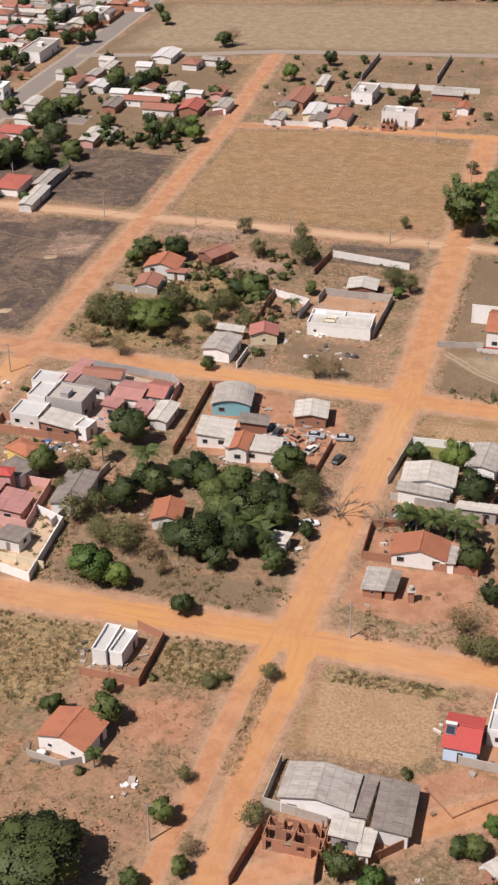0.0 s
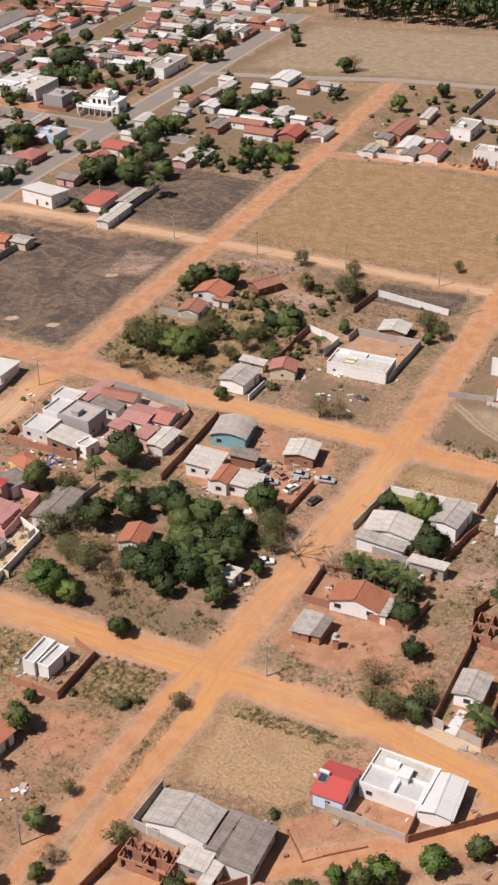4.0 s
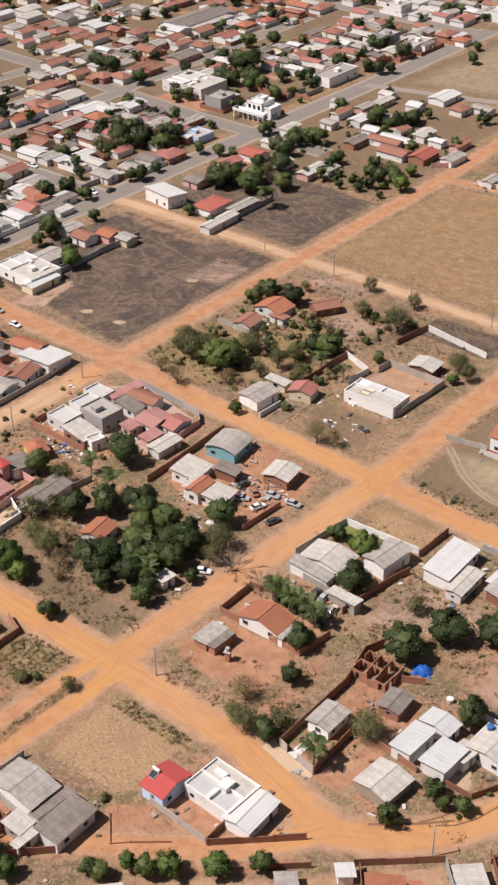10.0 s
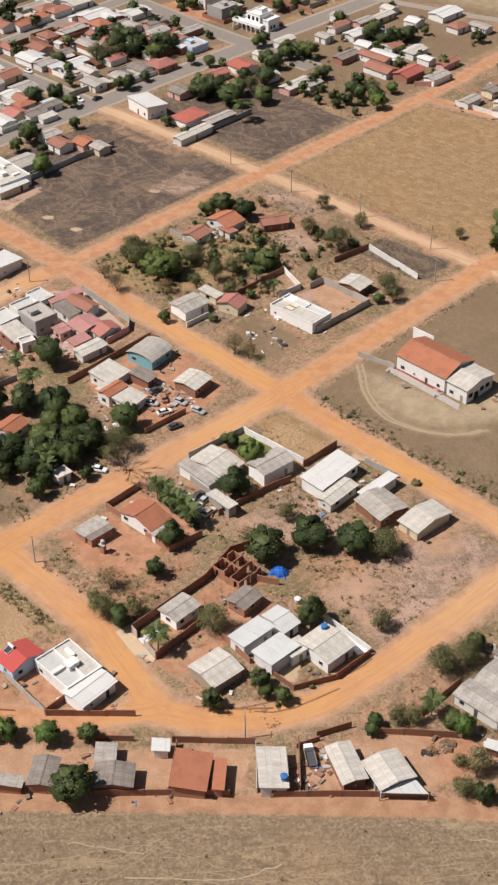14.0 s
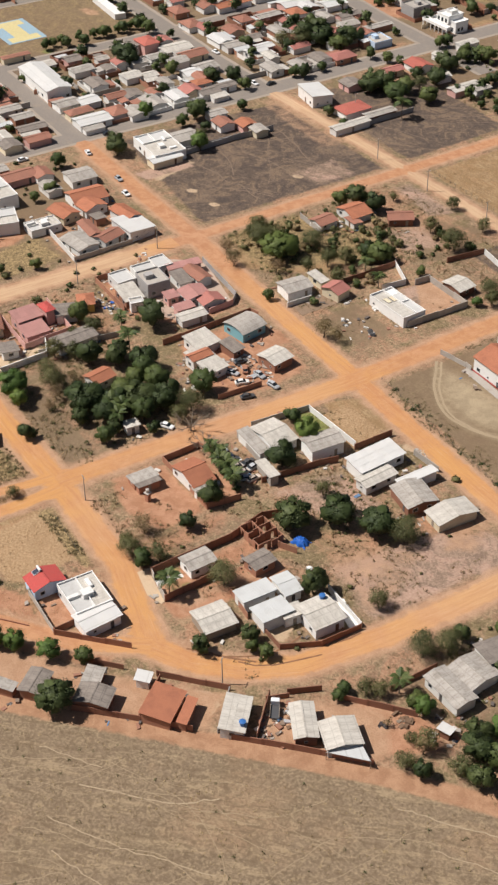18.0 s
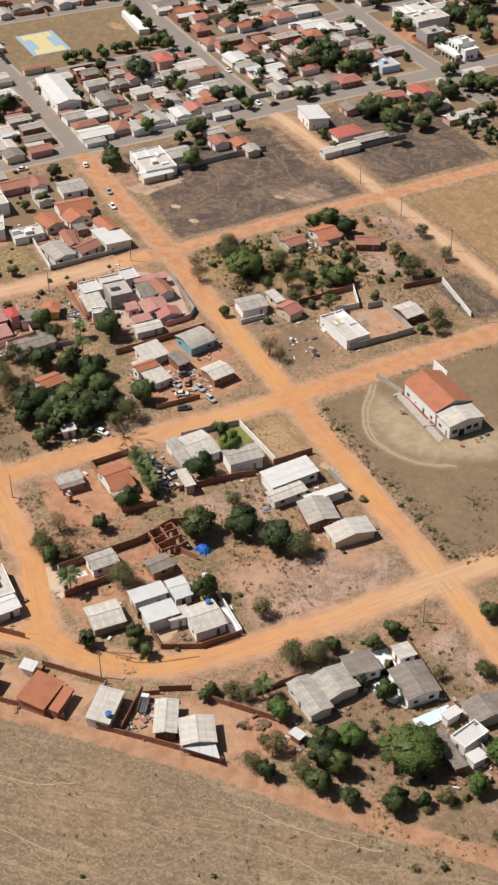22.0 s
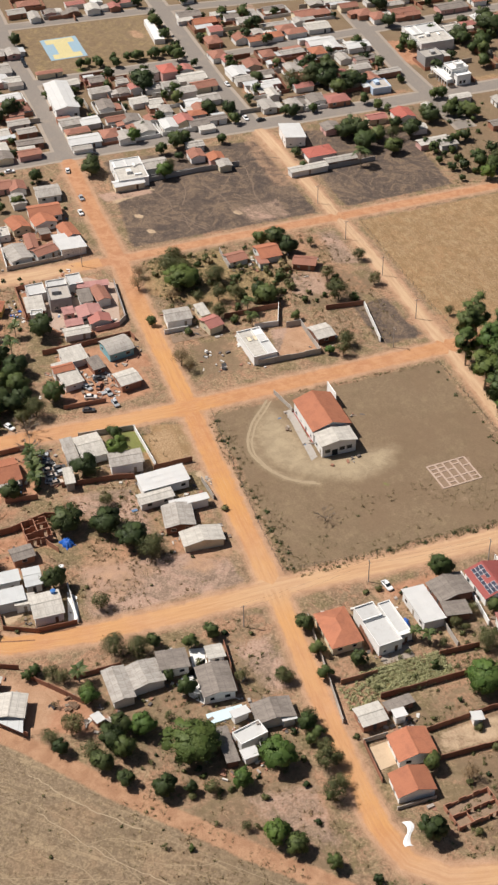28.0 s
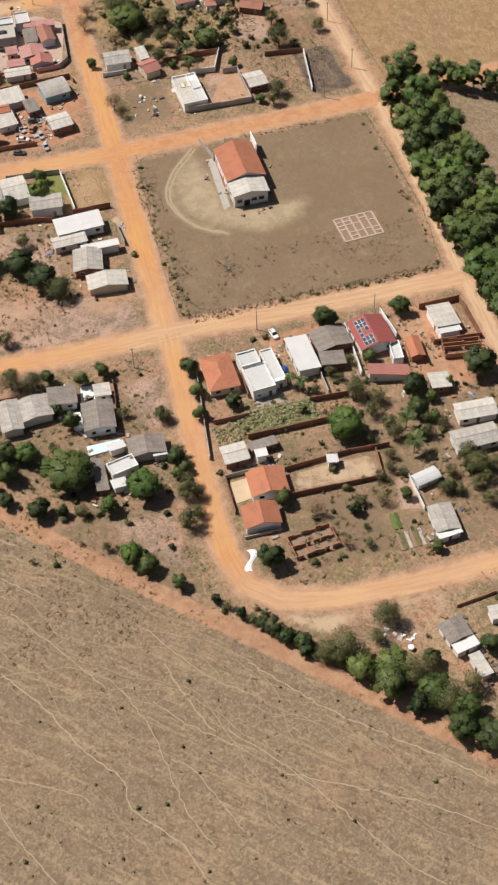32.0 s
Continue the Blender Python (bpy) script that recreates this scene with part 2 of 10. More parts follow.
def earth(name, road=False):
    """Ground of dry grass, red soil, burnt ground and worn dirt, by the sheet's own fields."""
    m, nt, b = nodes_of(name, 0.95, 0, 0.1)
    p = position(nt)
    n1 = noise_node(nt, p, 0.035, 6, 0.65, 0.3)
    n2 = noise_node(nt, p, 0.26, 8, 0.72, 0.4)
    n3 = noise_node(nt, p, 1.6, 5, 0.75)
    n4 = noise_node(nt, p, 3.2, 4, 0.8)
    # dirt: worn orange road with paler and redder bands
    dirt = mix(nt, ramp(nt, n2, 0.35, 0.7), (0.46, 0.215, 0.10), (0.54, 0.295, 0.155))
    dirt = mix(nt, ramp(nt, n1, 0.38, 0.58, 0.15, 1.0), dirt, (0.55, 0.285, 0.11))
    dirt = mix(nt, ramp(nt, n3, 0.42, 0.75, 0, 0.22), dirt, (0.38, 0.185, 0.09))
    n6 = noise_node(nt, p, 0.012, 3, 0.5)
    dirt = mix(nt, ramp(nt, n6, 0.45, 0.60, 0, 0.4), dirt, (0.53, 0.325, 0.19))
    verge = mix(nt, ramp(nt, n2, 0.35, 0.7), (0.40, 0.235, 0.145), (0.50, 0.315, 0.205))
    verge = mix(nt, ramp(nt, n3, 0.40, 0.72, 0, 0.45), verge, (0.33, 0.195, 0.115))
    if road:
        lane = nt.nodes.new("ShaderNodeCombineXYZ")
        nt.links.new(math_node(nt, "MULTIPLY", attr(nt, "along"), 0.07), lane.inputs[0])
        nt.links.new(attr(nt, "across"), lane.inputs[1])
        streak = noise_node(nt, lane.outputs[0], 0.9, 5, 0.65, 0.3)
        col = mix(nt, ramp(nt, streak, 0.44, 0.66, 0, 0.5), dirt, (0.43, 0.20, 0.10))
        col = mix(nt, ramp(nt, noise_node(nt, lane.outputs[0], 1.7, 4, 0.7, 0.2), 0.50, 0.70, 0, 0.4), col, (0.57, 0.36, 0.21))
        col = mix(nt, attr(nt, "sandy"), col, mix(nt, ramp(nt, streak, 0.40, 0.64), (0.54, 0.385, 0.255), (0.46, 0.305, 0.195)))
        col = mix(nt, ramp(nt, attr(nt, "sandy"), 0.0, -1.0, 0, 0.8), col, mix(nt, ramp(nt, n2, 0.38, 0.62), (0.38, 0.18, 0.102), (0.48, 0.262, 0.155)))
        edge = math_node(nt, "ADD", attr(nt, "core"), math_node(nt, "ADD", math_node(nt, "MULTIPLY", math_node(nt, "SUBTRACT", n2, 0.5), 0.8), math_node(nt, "MULTIPLY", math_node(nt, "SUBTRACT", n3, 0.5), 0.35)))
        col = mix(nt, ramp(nt, edge, 0.10, 0.42), verge, col)
    else:
        soil = mix(nt, ramp(nt, n2, 0.38, 0.62), (0.29, 0.17, 0.108), (0.45, 0.275, 0.175))
        grass = mix(nt, ramp(nt, n3, 0.38, 0.62), (0.165, 0.117, 0.07), (0.39, 0.285, 0.172))
        col = mix(nt, ramp(nt, math_node(nt, "ADD", n2, math_node(nt, "MULTIPLY", n3, 0.4)), 0.62, 0.78), soil, grass)
        col = mix(nt, ramp(nt, n1, 0.42, 0.60, 0, 0.55), col, mix(nt, ramp(nt, n3, 0.35, 0.65), (0.14, 0.10, 0.068), (0.26, 0.185, 0.125)))
        n7 = noise_node(nt, p, 0.075, 5, 0.7, 0.6)
        col = mix(nt, ramp(nt, n7, 0.51, 0.59, 0, 0.85), col, mix(nt, ramp(nt, n3, 0.35, 0.65), (0.13, 0.105, 0.055), (0.25, 0.195, 0.105)))
        col = mix(nt, ramp(nt, n7, 0.47, 0.39, 0, 0.8), col, mix(nt, ramp(nt, n3, 0.35, 0.65), (0.31, 0.165, 0.10), (0.46, 0.27, 0.175)))
        clump = noise_node(nt, p, 0.75, 7, 0.72, 1.2)
        col = mix(nt, ramp(nt, clump, 0.48, 0.39, 0, 0.55), col, (0.46, 0.31, 0.195))
        col = mix(nt, ramp(nt, clump, 0.51, 0.60, 0, 0.7), col, (0.135, 0.095, 0.055))
        straw = mix(nt, ramp(nt, n3, 0.39, 0.61), (0.22, 0.138, 0.077), (0.415, 0.28, 0.158))
        straw = mix(nt, ramp(nt, n1, 0.42, 0.60, 0, 0.8), straw, (0.355, 0.216, 0.113))
        mown = nt.nodes.new("ShaderNodeMapping")
        mown.inputs["Scale"].default_value = (0.22, 1.0, 1)
        nt.links.new(p, mown.inputs[0])
        straw = mix(nt, ramp(nt, noise_node(nt, mown.outputs[0], 0.7, 5, 0.7, 0.3), 0.45, 0.62, 0, 0.62), straw, (0.42, 0.305, 0.175))
        straw = mix(nt, ramp(nt, noise_node(nt, mown.outputs[0], 1.6, 5, 0.7, 0.3), 0.47, 0.36, 0, 0.5), straw, (0.21, 0.135, 0.075))
        straw = mix(nt, ramp(nt, n2, 0.46, 0.58, 0, 0.7), straw, (0.255, 0.16, 0.081))
        straw = mix(nt, ramp(nt, n7, 0.52, 0.66, 0, 0.5), straw, (0.275, 0.172, 0.088))

        def lay(under, over, field, lo=0.40, hi=0.60, a2=0.5, a3=0.25):
            wob = math_node(nt, "ADD", math_node(nt, "MULTIPLY", math_node(nt, "SUBTRACT", n2, 0.5), a2),
                            math_node(nt, "MULTIPLY", math_node(nt, "SUBTRACT", n3, 0.5), a3))
            return mix(nt, ramp(nt, math_node(nt, "ADD", attr(nt, field), wob), lo, hi), under, over)
        col = lay(col, straw, "straw")
        steppe = mix(nt, ramp(nt, n3, 0.38, 0.62), (0.155, 0.112, 0.074), (0.33, 0.245, 0.16))
        lean = nt.nodes.new("ShaderNodeMapping")
        lean.vector_type = "TEXTURE"
        lean.inputs["Rotation"].default_value, lean.inputs["Scale"].default_value = (0, 0, radians(47)), (11.0, 1.5, 1)
        nt.links.new(p, lean.inputs[0])
        steppe = mix(nt, ramp(nt, n2, 0.44, 0.62, 0, 0.6), steppe, (0.24, 0.174, 0.118))
        steppe = mix(nt, ramp(nt, n1, 0.50, 0.66, 0, 0.6), steppe, (0.33, 0.215, 0.132))
        steppe = mix(nt, ramp(nt, n7, 0.50, 0.62, 0, 0.55), steppe, (0.19, 0.138, 0.088))
        steppe = mix(nt, ramp(nt, noise_node(nt, lean.outputs[0], 0.6, 6, 0.62, 0.9), 0.51, 0.66, 0, 0.62), steppe, (0.39, 0.29, 0.182))
        steppe = mix(nt, ramp(nt, noise_node(nt, lean.outputs[0], 1.3, 5, 0.65, 0.7), 0.47, 0.36, 0, 0.65), steppe, (0.165, 0.115, 0.072))
        steppe = mix(nt, ramp(nt, clump, 0.50, 0.60, 0, 0.6), steppe, (0.155, 0.108, 0.068))
        steppe = mix(nt, ramp(nt, clump, 0.47, 0.38, 0, 0.5), steppe, (0.40, 0.30, 0.185))
        col = lay(col, steppe, "steppe")
        dull = mix(nt, ramp(nt, n3, 0.3, 0.7), (0.175, 0.122, 0.078), (0.245, 0.174, 0.11))
        dull = mix(nt, ramp(nt, n2, 0.46, 0.66, 0, 0.6), dull, (0.26, 0.19, 0.115))
        dull = mix(nt, ramp(nt, n7, 0.5, 0.64, 0, 0.5), dull, (0.17, 0.125, 0.075))
        dull = mix(nt, ramp(nt, clump, 0.48, 0.39, 0, 0.25), dull, (0.34, 0.25, 0.155))
        dull = mix(nt, ramp(nt, n1, 0.44, 0.60, 0, 0.6), dull, (0.20, 0.135, 0.085))
        dull = mix(nt, ramp(nt, clump, 0.54, 0.64, 0, 0.25), dull, (0.14, 0.10, 0.062))
        col = lay(col, dull, "dull")
        black = mix(nt, ramp(nt, n3, 0.35, 0.75), (0.075, 0.058, 0.05), (0.165, 0.12, 0.092))
        black = mix(nt, ramp(nt, n2, 0.46, 0.66, 0, 0.55), black, (0.2, 0.145, 0.108))
        black = mix(nt, ramp(nt, n1, 0.5, 0.62, 0, 0.5), black, (0.235, 0.165, 0.115))
        black = mix(nt, ramp(nt, clump, 0.47, 0.38, 0, 0.5), black, (0.24, 0.175, 0.13))
        black = mix(nt, ramp(nt, clump, 0.52, 0.6, 0, 0.5), black, (0.07, 0.055, 0.05))
        swirl = noise_node(nt, p, 0.11, 6, 0.62, 2.6)
        black = mix(nt, ramp(nt, swirl, 0.50, 0.60, 0, 0.75), black, mix(nt, ramp(nt, n3, 0.38, 0.62), (0.15, 0.105, 0.075), (0.27, 0.19, 0.13)))
        black = mix(nt, ramp(nt, swirl, 0.46, 0.36, 0, 0.6), black, (0.07, 0.056, 0.052))
        col = lay(col, black, "burnt_and_shadow")
        lawn = mix(nt, n3, (0.14, 0.17, 0.05), (0.24, 0.23, 0.085))
        col = lay(col, lawn, "lawn")
        red = mix(nt, ramp(nt, n2, 0.38, 0.62), (0.36, 0.18, 0.105), (0.46, 0.25, 0.155))
        col = lay(col, red, "red", 0.32, 0.66, 0.8, 0.4)
        pale = mix(nt, n2, (0.43, 0.305, 0.2), (0.54, 0.4, 0.27))
        col = lay(col, pale, "pale")
        golden = mix(nt, ramp(nt, n3, 0.38, 0.62), (0.30, 0.192, 0.108), (0.50, 0.342, 0.2))
        golden = mix(nt, ramp(nt, n2, 0.45, 0.62, 0, 0.6), golden, (0.42, 0.275, 0.158))
        golden = mix(nt, ramp(nt, n7, 0.50, 0.62, 0, 0.5), golden, (0.33, 0.215, 0.12))
        col = lay(col, golden, "golden", 0.3, 0.75, 0.9, 0.5)
        tawny = mix(nt, ramp(nt, clump, 0.40, 0.58), (0.40, 0.285, 0.15), (0.15, 0.108, 0.058))
        tawny = mix(nt, ramp(nt, n2, 0.46, 0.62, 0, 0.55), tawny, (0.31, 0.225, 0.112))
        col = lay(col, tawny, "tawny", 0.3, 0.7, 0.8, 0.4)
        rose = mix(nt, ramp(nt, n3, 0.36, 0.64), (0.36, 0.225, 0.165), (0.50, 0.345, 0.265))
        rose = mix(nt, ramp(nt, n7, 0.47, 0.57, 0, 0.8), rose, mix(nt, ramp(nt, clump, 0.42, 0.58), (0.33, 0.235, 0.17), (0.17, 0.12, 0.09)))
        col = lay(col, rose, "rose", 0.3, 0.7, 0.8, 0.4)
        dust = mix(nt, ramp(nt, n2, 0.38, 0.62), (0.33, 0.255, 0.168), (0.41, 0.32, 0.21))
        col = lay(col, dust, "dust", 0.10, 0.85, 0.35, 0.15)
        col = lay(col, mix(nt, ramp(nt, n2, 0.35, 0.65), (0.33, 0.178, 0.105), (0.445, 0.26, 0.158)), "track", 0.34, 0.62, 0.6, 0.35)
        col = lay(col, verge, "dirt", 0.36, 0.70, 0.6, 0.35)
    col = mix(nt, ramp(nt, n4, 0.42, 0.72, 0, 0.12 if road else 0.36), col, (0.20, 0.10, 0.05) if road else (0.12, 0.085, 0.055))
    nt.links.new(col, b.inputs["Base Color"])
    bump(nt, b, math_node(nt, "ADD", n3, math_node(nt, "MULTIPLY", n4, 0.4)), 0.6 if road else 0.7, 0.10 if road else 0.16)
    return m


earth("earth")
earth("dirt_road", True)
plain("gully", (0.24, 0.12, 0.065), dirt=(0.36, 0.19, 0.10), amount=0.9, scale=0.5, vary=0.02)
plain("burnt_path", (0.20, 0.14, 0.10), dirt=(0.13, 0.095, 0.075), amount=0.9, scale=0.3, vary=0.02)
plain("packed_soil", (0.27, 0.185, 0.125), dirt=(0.20, 0.13, 0.085), amount=0.8, scale=0.4, vary=0.03)
plain("field_rut", (0.38, 0.29, 0.188), dirt=(0.30, 0.225, 0.145), amount=0.9, scale=0.5, vary=0.02)
plain("trail", (0.35, 0.262, 0.166), dirt=(0.25, 0.18, 0.115), amount=0.9, scale=0.4, vary=0.02)
plain("beaten", (0.4, 0.305, 0.2), dirt=(0.26, 0.187, 0.122), amount=1.0, scale=0.25, vary=0.02)

plain("roof_felt", (0.53, 0.52, 0.505), dirt=(0.40, 0.36, 0.33), amount=0.5, scale=0.7, vary=0.05)
m, nt, b = nodes_of("clutter", 0.7)
pick = nt.nodes.new("ShaderNodeValToRGB")
pick.color_ramp.interpolation = "CONSTANT"
for i, (at, c) in enumerate(((0.0, (0.36, 0.31, 0.27)), (0.24, (0.12, 0.10, 0.09)), (0.46, (0.30, 0.15, 0.10)), (0.66, (0.58, 0.55, 0.51)), (0.79, (0.22, 0.16, 0.12)), (0.97, (0.12, 0.20, 0.33)))):
    e = pick.color_ramp.elements[i] if i < 2 else pick.color_ramp.elements.new(at)
    e.position, e.color = at, (*c, 1)
nt.links.new(nt.nodes.new("ShaderNodeNewGeometry").outputs["Random Per Island"], pick.inputs[0])
nt.links.new(pick.outputs[0], b.inputs["Base Color"])

# ---- mesh gathering ----
class Soup:
    """Vertices and faces gathered for one mesh."""

    def __init__(self):
        self.v, self.f = [], []

    def box(self, x0, x1, y0, y1, z0, z1, turn=None):
        n = len(self.v)
        pts = [(x, y, z) for z in (z0, z1) for x, y in ((x0, y0), (x1, y0), (x1, y1), (x0, y1))]
        self.v += [tuple(turn @ Vector(p)) for p in pts] if turn else pts
        self.f += [tuple(n + i for i in q) for q in ((3, 2, 1, 0), (4, 5, 6, 7), (0, 1, 5, 4), (1, 2, 6, 5), (2, 3, 7, 6), (3, 0, 4, 7))]
        return self

    def ring(self, x0, x1, y0, y1, t, z0, z1, plane):
        """A rectangular frame of bar width t, from z0 to z1 across its plane."""
        n = len(self.v)
        for z in (z0, z1):
            for i in (0, t):
                self.v += [(x, y, z) if plane == "xy" else (x, z, y) for x, y in ((x0 + i, y0 + i), (x1 - i, y0 + i), (x1 - i, y1 - i), (x0 + i, y1 - i))]
        for i in range(4):
            k = (i + 1) % 4
            self.f += [(n + i, n + k, n + 8 + k, n + 8 + i), (n + 4 + k, n + 4 + i, n + 12 + i, n + 12 + k), (n + 8 + i, n + 8 + k, n + 12 + k, n + 12 + i), (n + k, n + i, n + 4 + i, n + 4 + k)]
        return self

    def prism(self, poly, z0, z1):
        """An outline (counter-clockwise) raised from z0 to z1."""
        n, k = len(self.v), len(poly)
        self.v += [(x, y, z0) for x, y in poly] + [(x, y, z1) for x, y in poly]
        self.f += [tuple(range(n + k - 1, n - 1, -1)), tuple(range(n + k, n + 2 * k))]
        self.f += [(n + i, n + (i + 1) % k, n + k + (i + 1) % k, n + k + i) for i in range(k)]
        return self

    def tube(self, pts, radii, sides=6):
        """A tapered round stem along points."""
        n = len(self.v)
        for i, (p, r) in enumerate(zip(pts, radii)):
            d = (Vector(pts[min(i + 1, len(pts) - 1)]) - Vector(pts[max(i - 1, 0)])).normalized()
            a = d.orthogonal().normalized()
            b = d.cross(a)
            self.v += [tuple(Vector(p) + r * (a * math.cos(2 * math.pi * j / sides) + b * math.sin(2 * math.pi * j / sides))) for j in range(sides)]
        for i in range(len(pts) - 1):
            for j in range(sides):
                k = (j + 1) % sides
                self.f.append((n + i * sides + j, n + i * sides + k, n + (i + 1) * sides + k, n + (i + 1) * sides + j))
        self.f.append(tuple(range(n + (len(pts) - 1) * sides, n + len(pts) * sides)))
        return self

    def mesh(self, name, mat):
        me = bpy.data.meshes.new(name)
        me.from_pydata(self.v, [], self.f)
        me.materials.append(MATS[mat])
        return me


# ---- ground: one sheet to the horizon, with fields of what covers it ----
def axis(a, b, step, far):
    inner = np.arange(a, b + step / 2, step)
    grow = 10 * np.cumprod(np.full(26, 1.28))
    return np.concatenate([(a - grow[grow < far])[::-1], inner, b + grow[grow < far]])


GX, GY = axis(-345, 290, 1.75, 4500), axis(-190, 370, 1.75, 4500)
MX, MY = np.meshgrid(GX, GY)


def near_line(points, half, soft=3.0):
    """1 inside a strip of that half width along the line, falling to 0 over the soft edge; 0.5 on the edge."""
    best = np.full(MX.shape, 1e9)
    for (x0, y0), (x1, y1) in zip(points, points[1:]):
        dx, dy = x1 - x0, y1 - y0
        u = np.clip(((MX - x0) * dx + (MY - y0) * dy) / (dx * dx + dy * dy), 0, 1)
        best = np.minimum(best, np.hypot(MX - x0 - u * dx, MY - y0 - u * dy))
    return np.clip(0.5 + (half - best) / (2 * soft), 0, 1)


def in_area(points, soft=2.5):
    inside = np.zeros(MX.shape, bool)
    edge = np.full(MX.shape, 1e9)
    for (x0, y0), (x1, y1) in zip(points, points[1:] + points[:1]):
        if y0 != y1:
            inside ^= ((y0 > MY) != (y1 > MY)) & (MX < (x1 - x0) * (MY - y0) / (y1 - y0) + x0)
        dx, dy = x1 - x0, y1 - y0
        u = np.clip(((MX - x0) * dx + (MY - y0) * dy) / (dx * dx + dy * dy), 0, 1)
        edge = np.minimum(edge, np.hypot(MX - x0 - u * dx, MY - y0 - u * dy))
    return np.clip(0.5 + np.where(inside, edge, -edge) / (2 * soft), 0, 1)


FIELDS = {k: np.zeros(MX.shape) for k in ("dirt", "straw", "steppe", "dull", "burnt_and_shadow", "lawn", "red", "pale", "dust", "track", "golden", "tawny", "rose")}


def cover(field, mask, weight=1.0):
    FIELDS[field] = np.maximum(FIELDS[field], mask * weight)


# dirt roads: line, half width of the worn track, half width of the verge
ROADS = [
    ([(-185, 8), (-140, 7), (-97, 7), (-50, 5), (0, 4), (45, 2), (88, 1)], 3.4, 5.5),
    ([(-183, 93), (-140, 95), (-98, 96), (-50, 97), (-2, 97), (40, 96), (91, 93), (150, 91), (193, 90)], 2.3, 4.0),
    ([(-200, -92), (-120, -91), (-62, -90), (-35, -89.5), (-4, -89), (33, -90), (52, -95), (61, -97)], 3.8, 5.5),
    ([(61, -97), (70, -92), (78, -84), (84, -72), (87, -50), (88, -28), (88, 1), (90, 50), (91, 93), (92, 150)], 3.6, 5.5),
    ([(-98, -60), (-97, 7), (-98, 50), (-98, 96), (-98.5, 140), (-99, 185), (-102, 230), (-105, 280)], 2.6, 4.6),
    ([(-4, -89), (-3, -60), (-1, -30), (0, 4), (-1, 50), (-2, 97), (-4, 140), (-6, 192)], 3.8, 6.0),
    ([(-6.6, -89), (-8.5, -103), (-9.1, -117), (-9.0, -130), (-10.2, -143), (-11, -190)], 1.5, 3.2),
    ([(-1.5, -89), (-0.9, -101), (-2.1, -115), (-2.5, -128), (-2, -140), (-1.5, -190)], 2.2, 3.8),
    ([(-99, 185), (-62, 192), (-6, 193), (60, 194)], 1.8, 3.5),
    ([(61, -97), (50, -112), (34, -124), (18, -134), (0, -150)], 2.6, 4.2),
    ([(88, 1), (130, -2), (150, -3), (170, -3.5), (181, -1), (188, 6), (192, 20), (193, 40), (193, 90), (193, 200)], 2.9, 4.8),
    ([(-98.5, -72), (-98, -50), (-97.5, -25), (-97.5, 0)], 3.8, 5.2),
    ([(10, -176), (30, -158), (52, -138.5), (86, -106), (120, -74), (140, -58), (165, -35), (186.4, -14), (208, 7.5), (230, 28.5), (262, 58)], 1.8, 3.0),
]
for line, half, verge in ROADS[:-1]:
    cover("dirt", near_line(line, half + 1.6, 4.0))
cover("track", near_line(ROADS[-1][0], 2.4, 2.0))
cover("steppe", in_area([(52, -141), (86, -108), (120, -77), (140, -61), (185, -15), (215, 10), (245, 38), (400, 160), (700, 100), (500, -500), (0, -600), (-120, -420), (8, -178)], 3))
cover("straw", in_area([(-92, 102), (-8, 103), (-9, 182), (-60, 186), (-93, 180)], 3))
cover("red", in_area([(4, -63), (26, -63), (26, -73), (2, -77)], 3), 0.9)
cover("red", in_area([(-28, -111), (-13, -108), (-13, -122), (-25, -124)], 3), 0.75)
cover("red", in_area([(25, -116), (37, -115), (38, -124), (28, -135), (20, -141), (16, -143), (25, -132)], 3), 0.6)
cover("red", in_area([(4, -146), (2, -132), (13, -130), (14, -144)], 3), 0.9)
cover("straw", in_area([(3, -97), (24, -99), (24, -114), (7, -116), (2, -118)], 3), 1)
cover("pale", in_area([(3, -96), (26, -97), (26, -115), (5, -117)], 3), 0.43)
cover("red", in_area([(-42, -139), (-39, -126), (-46, -124)], 3), 0.7)
cover("dull", in_area([(-57, -100), (-50, -94), (-46, -115), (-48, -120)], 3), 0.5)
cover("straw", in_area([(-48, -97), (-41, -96), (-38, -108), (-43, -118), (-47, -107)], 3), 0.7)
cover("lawn", in_area([(-28, -95), (-12, -94), (-14, -105), (-26, -106)], 3), 0.35)
cover("dirt", in_area([(59, -112), (82, -89), (91, -99), (51, -136), (40, -129), (49, -119)], 3), 0.75)
cover("dirt", in_area([(87, -83), (105, -60), (119, -72), (97, -93)], 3), 0.72)
cover("red", in_area([(37, -49), (44, -68), (51, -53)], 3), 0.8)
cover("dirt", in_area([(48, -87), (52, -51), (51, -39), (57, -63), (55, -74), (57, -86)], 3), 0.7)
cover("pale", in_area([(70, -73), (77, -72), (74, -66), (69, -68)], 1), 0.8)
cover("dirt", in_area([(54, -43), (69, -22), (78, -36), (82, -51), (61, -50)], 3), 0.52)
cover("dirt", in_area([(60, -14), (67, -5), (78, -14), (72, -23)], 3), 0.6)
cover("dirt", in_area([(58, 5), (65, 5), (79, -15), (69, -12)], 3), 0.62)
cover("red", in_area([(-39, -6), (-34, 1), (-25, -0), (-28, -10), (-36, -11)], 3), 0.8)
cover("dirt", in_area([(-36, 52), (-31, 60), (-14, 55), (-14, 39)], 1), 0.9)
cover("straw", in_area([(-96, 21), (-77, 44), (-49, 56), (-53, 28), (-72, 5)], 3), 0.62)
cover("dull", in_area([(-67, 80), (-48, 94), (-35, 79), (-41, 57), (-53, 62)], 3), 0.6)
